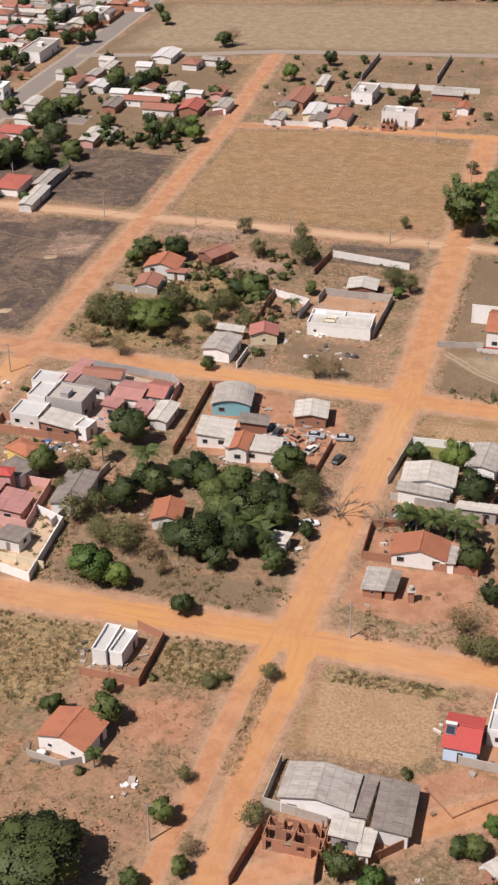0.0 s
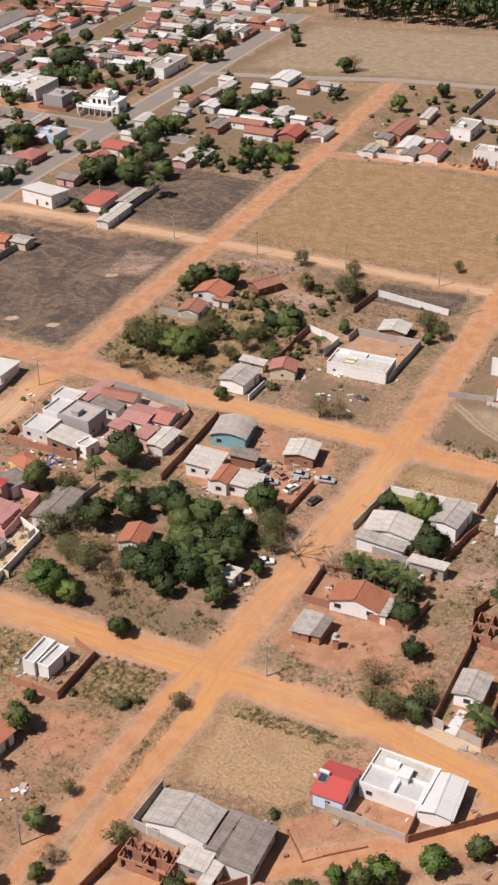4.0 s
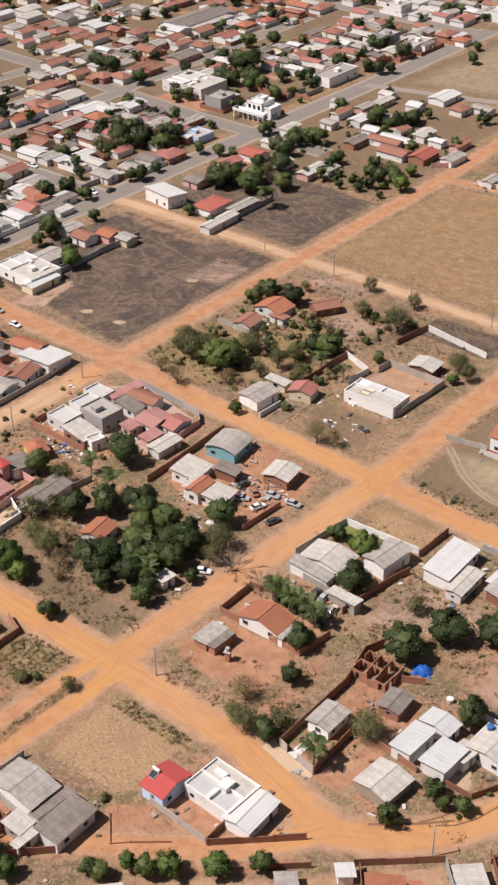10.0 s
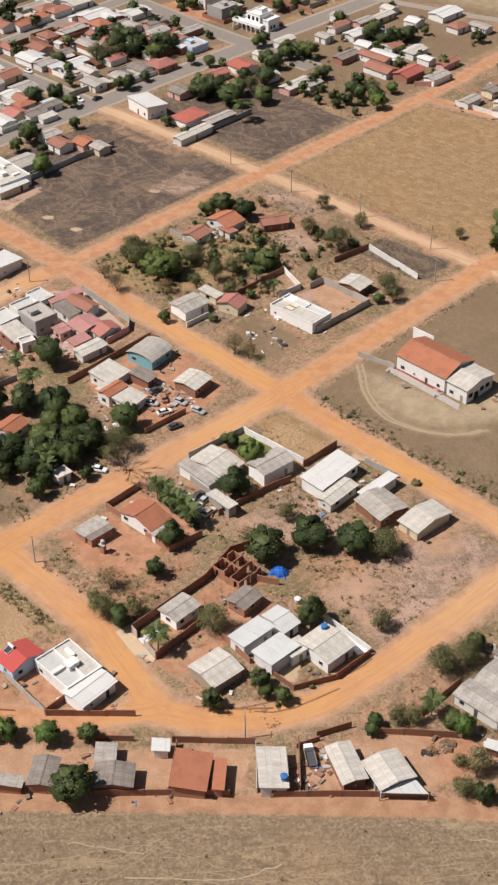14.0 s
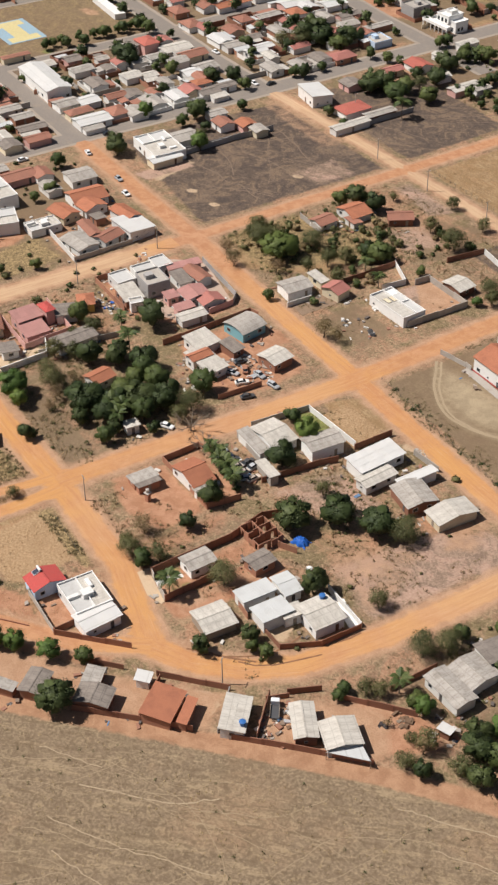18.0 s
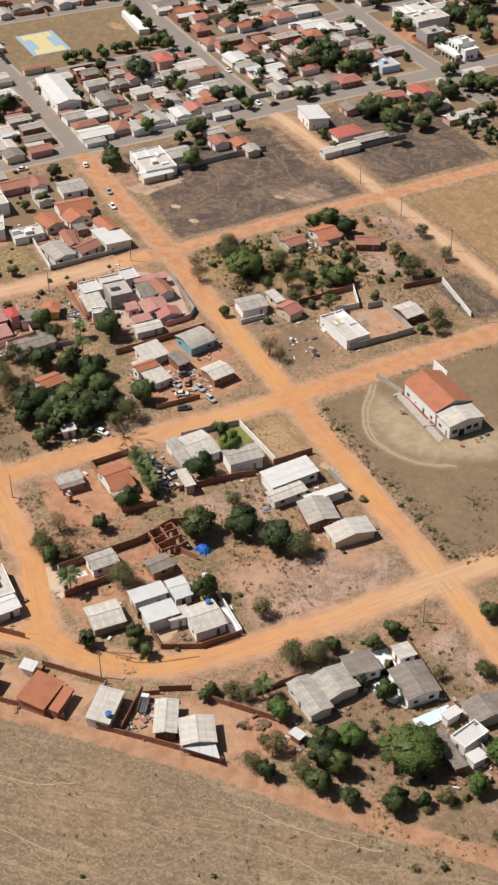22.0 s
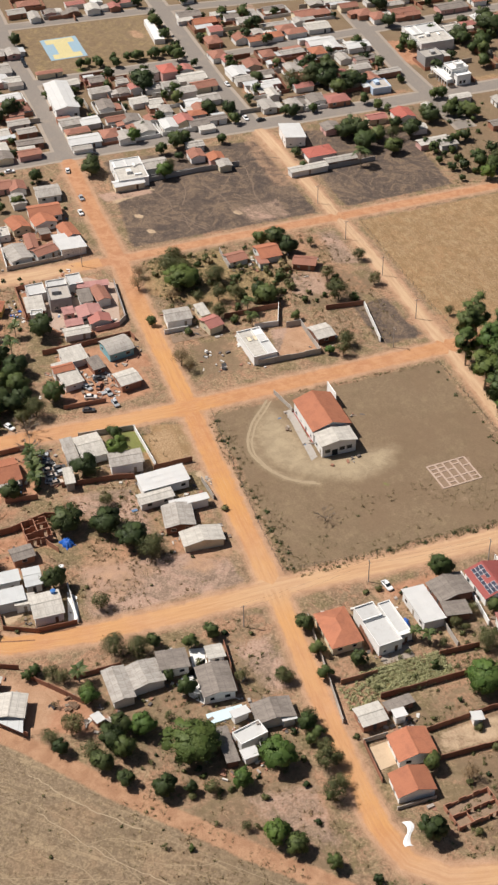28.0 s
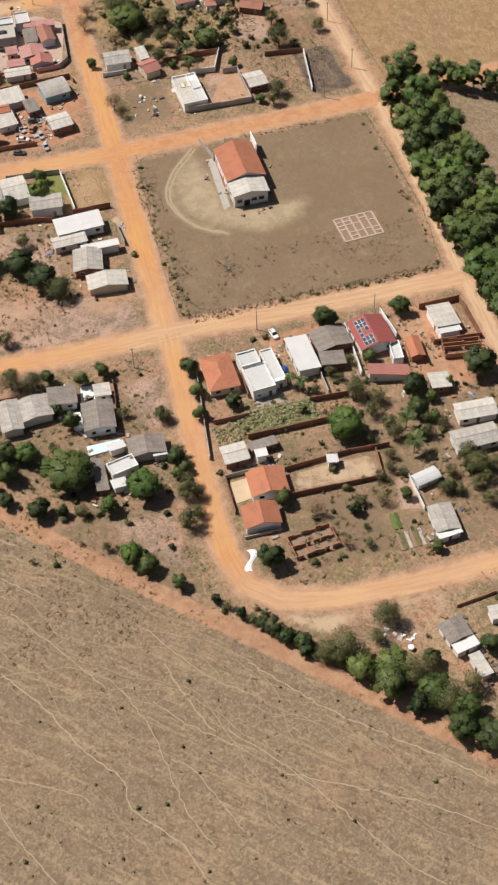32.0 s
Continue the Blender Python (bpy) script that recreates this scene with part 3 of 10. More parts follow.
cover("pale", in_area([(152, 19), (150, 48), (159, 42), (156, 19)], 3), 0.6)
cover("lawn", in_area([(4, -20), (7, -15), (18, -14), (16, -24)], 1.5), 1)
cover("lawn", in_area([(125, 11), (128, 36), (137, 34), (134, 10)], 2), 0.5)
cover("dirt", in_area([(101, 66), (101, 74), (123, 75), (136, 79), (136, 72), (118, 68), (120, 64)], 3), 0.75)
cover("dirt", in_area([(98, 25), (97, 32), (109, 30), (111, 28)], 3), 0.75)
cover("red", in_area([(153, -30), (155, -10), (173, -13), (160, -25)], 3), 0.55)
cover("red", in_area([(195, 20), (197, 61), (224, 50), (215, 35)], 3), 0.3)
cover("pale", in_area([(190, 15), (196, 62), (222, 50), (214, 32)], 5), 0.45)
cover("dirt", in_area([(189, 15), (194, 62), (200, 60), (201, 32), (205, 19)], 3), 0.5)
cover("red", in_area([(160, 45), (164, 52), (171, 50), (173, 45)], 3), 0.6)
cover("dull", in_area([(156, 19), (160, 45), (184, 38), (183, 21)], 3), 0.6)
cover("straw", in_area([(4, -11), (9, 2), (24, 1), (23, -13)], 3), 1)
cover("pale", in_area([(-150, 17), (-152, 32), (-145, 36), (-138, 15)], 3), 0.8)
cover("pale", near_line([(-126.8, 22.5), (-125.6, 23.3)], 1.6, 1.6), 0.9)
cover("pale", near_line([(-113.9, 23.9), (-112.6, 24.6)], 1.5, 1.6), 0.9)
cover("pale", near_line([(-115.6, 60.3), (-114.4, 61)], 1.6, 1.6), 0.9)
cover("pale", near_line([(13.5, -7.8), (15.5, -7.8)], 1.6, 1.5), 0.9)
cover("red", in_area([(-253, 180), (-243, 202), (-213, 188), (-232, 175)], 3), 0.8)
cover("straw", in_area([(-229, 241), (-193, 248), (-193, 202), (-212, 215)], 3), 0.9)
cover("red", in_area([(-258, 345), (-231, 340), (-227, 296), (-251, 301)], 3), 0.6)
cover("dirt", in_area([(-194, 13), (-186, 21), (-158, 11), (-169, -1)], 3), 0.8)
cover("dirt", in_area([(-181, 81), (-179, 101), (-124, 92), (-129, 79)], 3), 0.5)
cover("dull", in_area([(-151, 173), (-102, 200), (-102, 162), (-124, 150)], 3), 0.5)
cover("straw", in_area([(-117, 272), (-106, 275), (-106, 213), (-128, 236)], 3), 0.7)
cover("red", in_area([(-42, 224), (-12, 222), (-9, 201), (-36, 193)], 3), 0.6)
cover("burnt_and_shadow", in_area([(-39, 88), (-11, 94), (-9, 79), (-18, 75), (-35, 82)], 3), 0.75)
cover("dull", in_area([(-194, -80), (-194, 480), (-560, 480), (-560, -80)], 6), 0.75)
cover("tawny", in_area([(-330, 14), (-270, 14), (-270, 86), (-330, 86)], 2), 0.45)
cover("pale", in_area([(-317, 20), (-282, 20), (-282, 46), (-317, 46)], 3), 0.4)
cover("steppe", in_area([(4, 108), (120, 108), (160, 260), (4, 190)], 3), 0.9)
cover("straw", in_area([(9, -5), (26, -6), (25, -17), (9, -16)], 2))
cover("burnt_and_shadow", in_area([(-176, 22), (-104, 14), (-104, 90), (-172, 88)], 4))
cover("burnt_and_shadow", in_area([(-176, 102), (-104, 102), (-106, 150), (-160, 152)], 4), 0.95)
cover("burnt_and_shadow", in_area([(-38, 76), (-10, 76), (-10, 91), (-38, 91)], 3), 0.8)
cover("dull", in_area([(7, 10), (83, 8), (85, 88), (5, 90)], 3))
cover("dull", in_area([(-64, -152), (-64, -96), (-12, -95), (-12, -152)], 4), 0.47)
cover("dull", in_area([(-62, -84), (-5, -84), (-5, -60), (-62, -58)], 4), 0.5)
cover("red", in_area([(-40, -104), (-9, -102), (-9, -150), (-44, -148)], 4), 0.45)
cover("red", in_area([(6, -40), (26, -38), (36, -14), (60, -20), (84, -46), (52, -52)], 4), 0.42)
cover("red", in_area([(-92, 66), (-40, 66), (-40, 90), (-92, 90)], 4), 0.42)
cover("dull", in_area([(-176, -78), (-104, -78), (-104, -6), (-176, -6)], 4), 0.6)
cover("dull", in_area([(-182, 152), (-104, 152), (-108, 262), (-182, 262)], 4), 0.58)
cover("dull", in_area([(-96, 198), (-8, 200), (-10, 286), (-96, 276)], 4), 0.5)
cover("dull", in_area([(96, -62), (186, -40), (178, -9), (96, -9)], 4), 0.5)
cover("dull", in_area([(140, 8), (186, 8), (186, 86), (120, 86)], 4), 0.5)
cover("pale", in_area([(54, -42), (69, -24), (82, -44), (66, -52)], 4), 0.4)
cover("dull", in_area([(-178, 265), (-100, 280), (-20, 292), (60, 300), (60, 372), (-30, 376), (-150, 352), (-176, 350)], 4))
cover("dust", in_area([(-174, 268), (-100, 283), (-20, 295), (60, 303), (60, 372), (-30, 376), (-150, 352), (-172, 350)], 8), 0.55)

arc = [(5.6, 29.4), (10.6, 25.2), (15.3, 21.0), (22.7, 16.8), (29.5, 15.3), (37.4, 16.9), (42.8, 19.7), (47.0, 23.5), (50, 29)]
cover("dust", near_line(arc, 1.3, 1.6), 0.7)
cover("dust", in_area([(9, 28), (16, 22), (24, 18.5), (34, 18), (42, 23), (48, 30), (53, 42), (50, 53), (42, 58), (40, 46), (38.5, 32), (20, 31)], 4), 0.85)
cover("rose", in_area([(52, 30), (48, 60), (60, 84), (80, 84), (82, 40), (66, 34)], 8), 0.28)
cover("straw", in_area([(30, 9.5), (60, 9), (66, 22), (56, 26), (44, 15), (30, 13)], 5), 0.45)
# shadow of the bare tree, painted into the ground colour; nothing burnt here
cover("burnt_and_shadow", near_line([(66.6, 29), (69.6, 31)], 0.9, 1.5), 0.6)
cover("lawn", near_line([(56.5, 47), (58.6, 49)], 1.3, 1.6), 0.62)
cover("pale", in_area([(77.4, -96.4), (87.4, -98.4), (84.6, -92.8), (79.6, -92.4)], 1.0), 0.95)
patch = random.Random(31)
for k in range(70):
    x, y = patch.uniform(-345, -195), patch.uniform(-40, 340)
    cover(patch.choice(("red", "rose", "tawny", "lawn", "dirt", "burnt_and_shadow")), near_line([(x, y), (x + patch.uniform(3, 9), y + patch.uniform(-4, 4))], patch.uniform(2, 5), 3), 0.6)
cover("tawny", in_area([(-93, 14), (-93, 44), (-74, 60), (-58, 60), (-52, 46), (-58, 34), (-64, 14)], 4), 0.75)
cover("lawn", in_area([(-58, 36), (-62, 46), (-54, 50), (-50, 40)], 3), 0.5)
cover("pale", near_line([(33, -3.2), (39, -1.0)], 1.6, 1.6), 0.8)
cover("red", in_area([(3.0, -97.2), (3.2, -115.5), (8.1, -117.0), (11.3, -113.7), (8.4, -105.3), (7.4, -99)], 2), 0.5)
cover("pale", in_area([(186, 0), (196, 6.5), (203, 14), (197.5, 26), (201, 45), (196, 47), (194, 12)], 3), 0.66)
cover("red", in_area([(4, -78), (4, -62), (27, -62), (28, -76), (16, -80)], 2), 0.8)
cover("red", in_area([(27, -81), (38, -86), (36, -62), (28, -52), (28, -66)], 3), 0.55)
cover("red", in_area([(49.5, -88), (50, -70), (49, -60), (56, -56), (58, -66), (57, -88)], 2))
cover("red", in_area([(41, -88), (41, -62), (48.5, -62), (48.5, -88)], 2), 0.7)
cover("red", in_area([(29, -113), (46, -113.5), (45, -99), (35, -98)], 2), 0.9)
cover("red", in_area([(24, -118), (30, -114), (46, -115), (58, -104), (62, -109), (44, -126), (28, -130)], 3), 0.9)
cover("red", in_area([(-35, -34), (-45, -30), (-45, -4), (-12, -4), (-9, -20), (-14, -34)], 3), 0.75)
cover("red", in_area([(-90, -34), (-90, -4), (-52, -4), (-50, -22), (-66, -36)], 3), 0.8)
cover("red", in_area([(-88, -82), (-90, -52), (-66, -36), (-58, -45), (-60, -82)], 3), 0.5)
cover("red", in_area([(3, -60), (3, -50), (26, -50), (27, -61)], 2), 0.7)
cover("red", in_area([(-140, -38), (-140, -2), (-103, -2), (-103, -36)], 3), 0.5)
cover("dull", in_area([(-34, 12), (-36, 30), (-12, 31), (-9, 12)], 3), 0.55)
cover("rose", in_area([(-33, 44), (-32, 53), (-14.5, 54), (-15.5, 40), (-18.5, 41)], 1.5), 0.95)
cover("red", in_area([(-30, 92), (-12, 96), (-10, 112), (-9, 150), (-13, 150), (-16, 116)], 3), 0.45)
cover("red", in_area([(54, -8), (56, -22), (72, -24), (76, -8)], 3), 0.55)
cover("red", in_area([(96, 66), (124, 64), (136, 72), (134, 82), (98, 86)], 3), 0.7)
cover("red", in_area([(97, 26), (97, 48), (104, 50), (104, 27)], 2), 0.7)
cover("rose", in_area([(104, -18), (103, -6), (124, -5), (124, -14)], 3), 0.7)
cover("rose", in_area([(150, -32), (152, -12), (174, -12), (168, -26)], 3), 0.6)
cover("rose", in_area([(118, 46), (120, 56), (126, 56), (124, 46)], 2), 0.7)
cover("pale", in_area([(148.4, 19.5), (148.2, 44), (157, 43.4), (156.8, 19)], 1.5), 0.53)
cover("rose", in_area([(159.5, 46), (160, 50.5), (171, 50.4), (170, 44.5)], 1.5), 0.9)
cover("lawn", in_area([(40.8, -84.8), (41.0, -78.5), (47.6, -78.2), (47.8, -85.8)], 1.0))
cover("rose", in_area([(60.7, -48.2), (63.5, -26), (64, -18), (72.1, -7), (82.0, -6.5), (84.3, -49.1), (77.4, -50.5)], 3), 0.75)
cover("rose", in_area([(69, -18), (71, -7.5), (83, -6), (83.5, -20)], 2))
cover("rose", in_area([(-149.4, 11.6), (-149.4, 33.3), (-142.5, 33.6), (-142, 13)], 2), 0.9)
cover("rose", in_area([(-119, 58), (-121, 79), (-105, 80), (-104, 64)], 3), 0.62)
cover("rose", in_area([(-90, 84), (-88, 91), (-62, 91), (-66, 81)], 3), 0.8)
cover("rose", in_area([(-66, 60), (-64, 76), (-45, 75), (-49, 57)], 4), 0.6)
cover("rose", in_area([(28, -46), (40, -44), (56, -27), (58, -22), (40, -22), (30, -24)], 3), 0.6)
cover("red", in_area([(100, -71), (101, -64), (112.8, -57), (121, -60), (115, -71)], 2), 0.95)
cover("red", in_area([(-137, -55), (-139, -40), (-130, -39), (-125, -46), (-127, -58)], 3))
cover("tawny", in_area([(-125, -57), (-127, -37), (-107.7, -35), (-105, -66)], 3), 0.7)
cover("golden", in_area([(4, -97), (25, -98.5), (26, -112), (24, -116), (6, -117)], 2))
cover("golden", in_area([(8, -4.5), (26, -5), (25, -13), (9, -14)], 2), 0.8)
cover("tawny", in_area([(-62, -96), (-38, -95), (-39, -110), (-44, -119), (-60, -118)], 3))
cover("tawny", in_area([(-26, -95.5), (-11, -94.5), (-13, -107), (-25, -107)], 2), 0.85)
cover("tawny", in_area([(-60, -118), (-42, -122), (-40, -136), (-60, -140)], 4), 0.5)
cover("dull", in_area([(-54, -84.5), (-8, -84), (-9, -75), (-30, -74), (-54, -77)], 2), 0.8)
cover("tawny", in_area([(4, -99), (4, -93.5), (30, -95.5), (30, -98.5)], 1.5), 0.9)
cover("tawny", in_area([(178, 14), (180, 40), (188, 44), (190, 20)], 4), 0.5)

verts = np.stack([MX, MY, np.zeros(MX.shape)], -1).reshape(-1, 3)
ny, nx = MX.shape
idx = np.arange(nx * ny).reshape(ny, nx)
quads = np.stack([idx[:-1, :-1], idx[:-1, 1:], idx[1:, 1:], idx[1:, :-1]], -1).reshape(-1, 4)
me = bpy.data.meshes.new("ground")
me.vertices.add(len(verts))
me.vertices.foreach_set("co", verts.ravel())
me.loops.add(quads.size)
me.loops.foreach_set("vertex_index", quads.ravel().astype(np.int32))
me.polygons.add(len(quads))
me.polygons.foreach_set("loop_start", np.arange(0, quads.size, 4, dtype=np.int32))
me.update(calc_edges=True)
for k, f in FIELDS.items():
    me.attributes.new(k, "FLOAT", "POINT").data.foreach_set("value", f.ravel().astype(np.float32))
me.materials.append(MATS["earth"])
tagged(new("ground", me), "red earth with dry grass, burnt patches and bare soil", "ground", kind="structure")


def ribbon(name, line, half, z, mat, label, category="road", wobble=0.5, step=3.0):
    """A strip laid along a line, with uneven edges."""
    pts, pos = [], 0.0
    for (x0, y0), (x1, y1) in zip(line, line[1:]):
        n = max(1, int(math.hypot(x1 - x0, y1 - y0) / step))
        pts += [(x0 + (x1 - x0) * i / n, y0 + (y1 - y0) * i / n) for i in range(n)]
    pts.append(line[-1])
    bm = bmesh.new()
    rows = []
    for i, (x, y) in enumerate(pts):
        a, c = pts[max(0, i - 1)], pts[min(len(pts) - 1, i + 1)]
        d = Vector((c[0] - a[0], c[1] - a[1])).normalized()
        l, r = half + random.uniform(-wobble, wobble), half + random.uniform(-wobble, wobble)
        rows.append((bm.verts.new((x - d.y * l, y + d.x * l, z)), bm.verts.new((x, y, z + 0.03)), bm.verts.new((x + d.y * r, y - d.x * r, z))))
    for p, q in zip(rows, rows[1:]):
        bm.faces.new((p[1], p[0], q[0], q[1])), bm.faces.new((p[2], p[1], q[1], q[2]))
    bmesh.ops.recalc_face_normals(bm, faces=bm.faces)
    me = bpy.data.meshes.new(name)
    bm.to_mesh(me)
    bm.free()
    me.materials.append(MATS[mat])
    return tagged(new(name, me), label, category, kind="structure")


def road_core(pts):
    """How far inside a worn carriageway each point lies: 1 on a middle line, 0 at the edge and beyond."""
    p, best = np.array(pts), np.zeros(len(pts))
    for line, half, verge in ROADS:
        for (x0, y0), (x1, y1) in zip(line, line[1:]):
            dx, dy = x1 - x0, y1 - y0
            u = np.clip(((p[:, 0] - x0) * dx + (p[:, 1] - y0) * dy) / (dx * dx + dy * dy), 0, 1)
            best = np.maximum(best, 1 - np.hypot(p[:, 0] - x0 - u * dx, p[:, 1] - y0 - u * dy) / (half + 0.6))
    return best


def dirt_road(line, half, z, sandy):
    """An unpaved road: seven strips across, slightly crowned, with its length and breadth kept for the wheel tracks."""
    pts = []
    for (x0, y0), (x1, y1) in zip(line, line[1:]):
        n = max(1, int(math.hypot(x1 - x0, y1 - y0) / 2.5))
        pts += [(x0 + (x1 - x0) * i / n, y0 + (y1 - y0) * i / n) for i in range(n)]
    pts.append(line[-1])
    vs, along, across, far = [], [], [], 0.0
    for i, (x, y) in enumerate(pts):
        a, c = pts[max(0, i - 1)], pts[min(len(pts) - 1, i + 1)]
        d = Vector((c[0] - a[0], c[1] - a[1])).normalized()
        far += math.hypot(x - pts[max(0, i - 1)][0], y - pts[max(0, i - 1)][1])
        wide = half + 0.5 + 0.5 * noise.noise(Vector((far * 0.07, half, z * 90)))
        for k in range(7):
            o = (k / 3 - 1) * wide * (1 if 0 < k < 6 else random.uniform(0.92, 1.12))
            vs.append((x - d.y * o, y + d.x * o, z + 0.03 * (1 - abs(k / 3 - 1))))
            along.append(far)
            across.append(o)
    faces = [(i * 7 + k, i * 7 + k + 7, i * 7 + k + 8, i * 7 + k + 1) for i in range(len(pts) - 1) for k in range(6)]
    me = bpy.data.meshes.new("road")
    me.from_pydata(vs, [], [f[::-1] for f in faces])
    for name, values in (("along", along), ("across", across), ("core", road_core(vs)), ("sandy", [sandy(*v[:2]) for v in vs])):
        me.attributes.new(name, "FLOAT", "POINT").data.foreach_set("value", np.array(values, np.float32))
    me.materials.append(MATS["dirt_road"])
    tagged(new("road", me), "unpaved orange dirt road with worn wheel tracks", "road", kind="structure")


# how sandy (above 0) or red (below 0) the soil of a road is
SOIL = {11: lambda x, y: 0.8 * min(1, max(0, (-4 - y) / 14)), 9: lambda x, y: -0.8 * min(1, max(0, (math.hypot(x - 61, y + 97) - 3) / 18)), 6: lambda x, y: -0.8 * min(1, max(0, (-92 - y) / 15)), 7: lambda x, y: -0.5 * min(1, max(0, (-96 - y) / 20)), 1: lambda x, y: 0.85, 3: lambda x, y: 0.6 * min(1, max(0, (y + 40) / 40)), 10: lambda x, y: 0.75 * min(1, max(0, (x - 165) / 20)) - 0.25 * min(1, max(0, (x - 92) / 24)) + 0.6 * max(0, 1 - abs(x - 88) / 14), 5: lambda x, y: -0.7 * min(1, max(0, (y - 8) / 12)) - 0.35 * min(1, max(0, (-12 - y) / 20))}
for i, (line, half, verge) in enumerate(ROADS[:-1]):
    dirt_road(line, half, 0.012 + 0.004 * i, SOIL.get(i, lambda x, y: 0.7 * min(1, max(0, (x - 60) / 60)) - min(1, max(0, (-40 - x) / 40))))


def trails(name, lines, half, z, mat, label):
    """Many narrow worn lines in one sheet of strips."""
    sp = Soup()
    for k, line in enumerate(lines):
        h = half * random.uniform(0.7, 1.4)
        for (x0, y0), (x1, y1) in zip(line, line[1:]):
            d = Vector((x1 - x0, y1 - y0)).normalized() * h
            n = len(sp.v)
            zz = z + 0.0002 * k
            sp.v += [(x0 - d.y, y0 + d.x, zz), (x0 + d.y, y0 - d.x, zz), (x1 + d.y, y1 - d.x, zz), (x1 - d.y, y1 + d.x, zz)]
            sp.f.append((n, n + 1, n + 2, n + 3))
    tagged(new(name, sp.mesh(name, mat)), label, "path", kind="stuff")


def wander(rnd, x, y, way, steps, step, turn):
    line, a = [], way
    for i in range(steps):
        line.append((x, y))
        a += rnd.uniform(-turn, turn) + (way - a) * 0.12
        x, y = x + step * math.cos(a), y + step * math.sin(a)
    return line


rnd = random.Random(12)
lines = [wander(rnd, rnd.uniform(-172, -120), rnd.uniform(24, 84), rnd.choice((0.2, 0.5, 1.1, -0.3)), rnd.randint(14, 26), 2.2, 0.25) for k in range(11)]
lines += [wander(rnd, rnd.uniform(-172, -125), rnd.uniform(105, 140), rnd.choice((0.2, 0.5, 0.9)), rnd.randint(12, 20), 2.2, 0.25) for k in range(5)]
trails("burnt_field_trails", [[p for p in line if -174 < p[0] < -107] for line in lines], 0.2, 0.012, "burnt_path", "faint brown trails through the burnt fields")

# asphalt streets of the town, with pale pavements
STREETS = [([(-188, -120), (-188, 8), (-186, 95), (-186, 178), (-185, 254), (-186, 360)], 4.2), ([(-188, 8), (-245, 9), (-293, 8), (-346, 10), (-420, 11)], 3.6),
           ([(-188, 92), (-232, 91), (-311, 93), (-420, 94)], 3.6), ([(-150, 178), (-222, 177.5), (-298, 182), (-420, 184)], 3.6),
           ([(-264, 10), (-262, 90), (-266, 180), (-270, 275), (-272, 352)], 3.2), ([(-335, 9), (-331, 80), (-318, 186), (-312, 250), (-306, 350)], 3.2), ([(-190, 352), (-303, 346), (-420, 344)], 4.0),
           ([(-186, 255), (-140, 268), (-105, 280), (-24, 293), (60, 305)], 2.6)]
for i, (line, half) in enumerate(STREETS):
    paved = i < 7
    if paved:
        ribbon("pavement", line, half + 1.6, 0.02 + 0.003 * i, "pavement", "pale concrete pavement beside the street", "pavement", 0.15, 8)
    ribbon("road", line, half, 0.06 + 0.004 * i, "asphalt" if paved else "pavement", "grey asphalt town street" if paved else "pale dusty lane beside the field", "road", 0.1, 8)

# cattle trails across the open grassland
rnd = random.Random(8)
lines = []
for k in range(42):
    x = rnd.uniform(60, 235)
    line = wander(rnd, x, 0.95 * (x - 52) - 150 - rnd.uniform(0, 75), radians(47 + rnd.uniform(-9, 9)), rnd.randint(14, 40), 2.2, 0.34)
    lines.append([(px, py) for px, py in line if py < 0.95 * (px - 52) - 149 and (px < 186 or py < 0.85 * (px - 186) - 20)])
trails("cattle_trails", [line for line in lines if len(line) > 3], 0.075, 0.006, "trail", "narrow pale trails worn through dry grassland")


def wavy(points, rnd, sway=0.35, step=1.6):
    """A line through a few points, rounded off and slightly unsteady."""
    pts = [Vector((x, y)) for x, y in points]
    pts = [2 * pts[0] - pts[1]] + pts + [2 * pts[-1] - pts[-2]]
    line = []
    for a, b, c, d in zip(pts, pts[1:], pts[2:], pts[3:]):
        n = max(2, int((c - b).length / step))
        for i in range(n):
            u = i / n
            q = 0.5 * (2 * b + (c - a) * u + (2 * a - 5 * b + 4 * c - d) * u * u + (3 * b - a - 3 * c + d) * u ** 3)
            line.append((q.x + rnd.uniform(-sway, sway), q.y + rnd.uniform(-sway, sway)))
    return line + [points[-1]]


# the plainer beaten paths of the grassland
EAST = [[(189, -65.5), (201, -57), (213, -51), (225, -43), (233, -42), (243, -34), (254, -30)], [(202, -38), (215, -33.5), (236, -30.5), (248, -25.5)], [(207, -31.5), (214, -26), (226.5, -13)], [(172.5, -60), (187, -50), (200.5, -41.5)],
        [(197.5, -26.5), (213, -22), (219, -19)], [(216.5, -70), (224.5, -55), (228.5, -51)], [(223, -71), (229, -70), (245, -62)], [(223, -31), (227, -26.5), (244.5, -19.5)], [(186.5, -29), (203.5, -17.5), (211.5, -9)]]
SOUTH = [[(203.5, -6.5), (222.5, 9.5), (241, 30), (250, 39)], [(219.5, -16), (237, -2.5), (259, 11), (269, 19.5)], [(234, -6), (249, 20), (260.5, 35)], [(91, -137.5), (105.5, -128.5), (121.5, -116)], [(99, -140.5), (119.5, -132.5)],
         [(73.5, -131), (86, -122.5)], [(87.5, -128.5), (101, -115.5), (106, -106)], [(108.5, -144), (118, -135.5), (130, -127)], [(127, -77), (140, -67.5), (153, -54.5)], [(139, -77.5), (157, -64.5), (170, -52)]]
trails("beaten_paths", [wavy(line, rnd) for line in EAST + SOUTH], 0.12, 0.02, "beaten", "winding pale paths beaten through dry grassland")
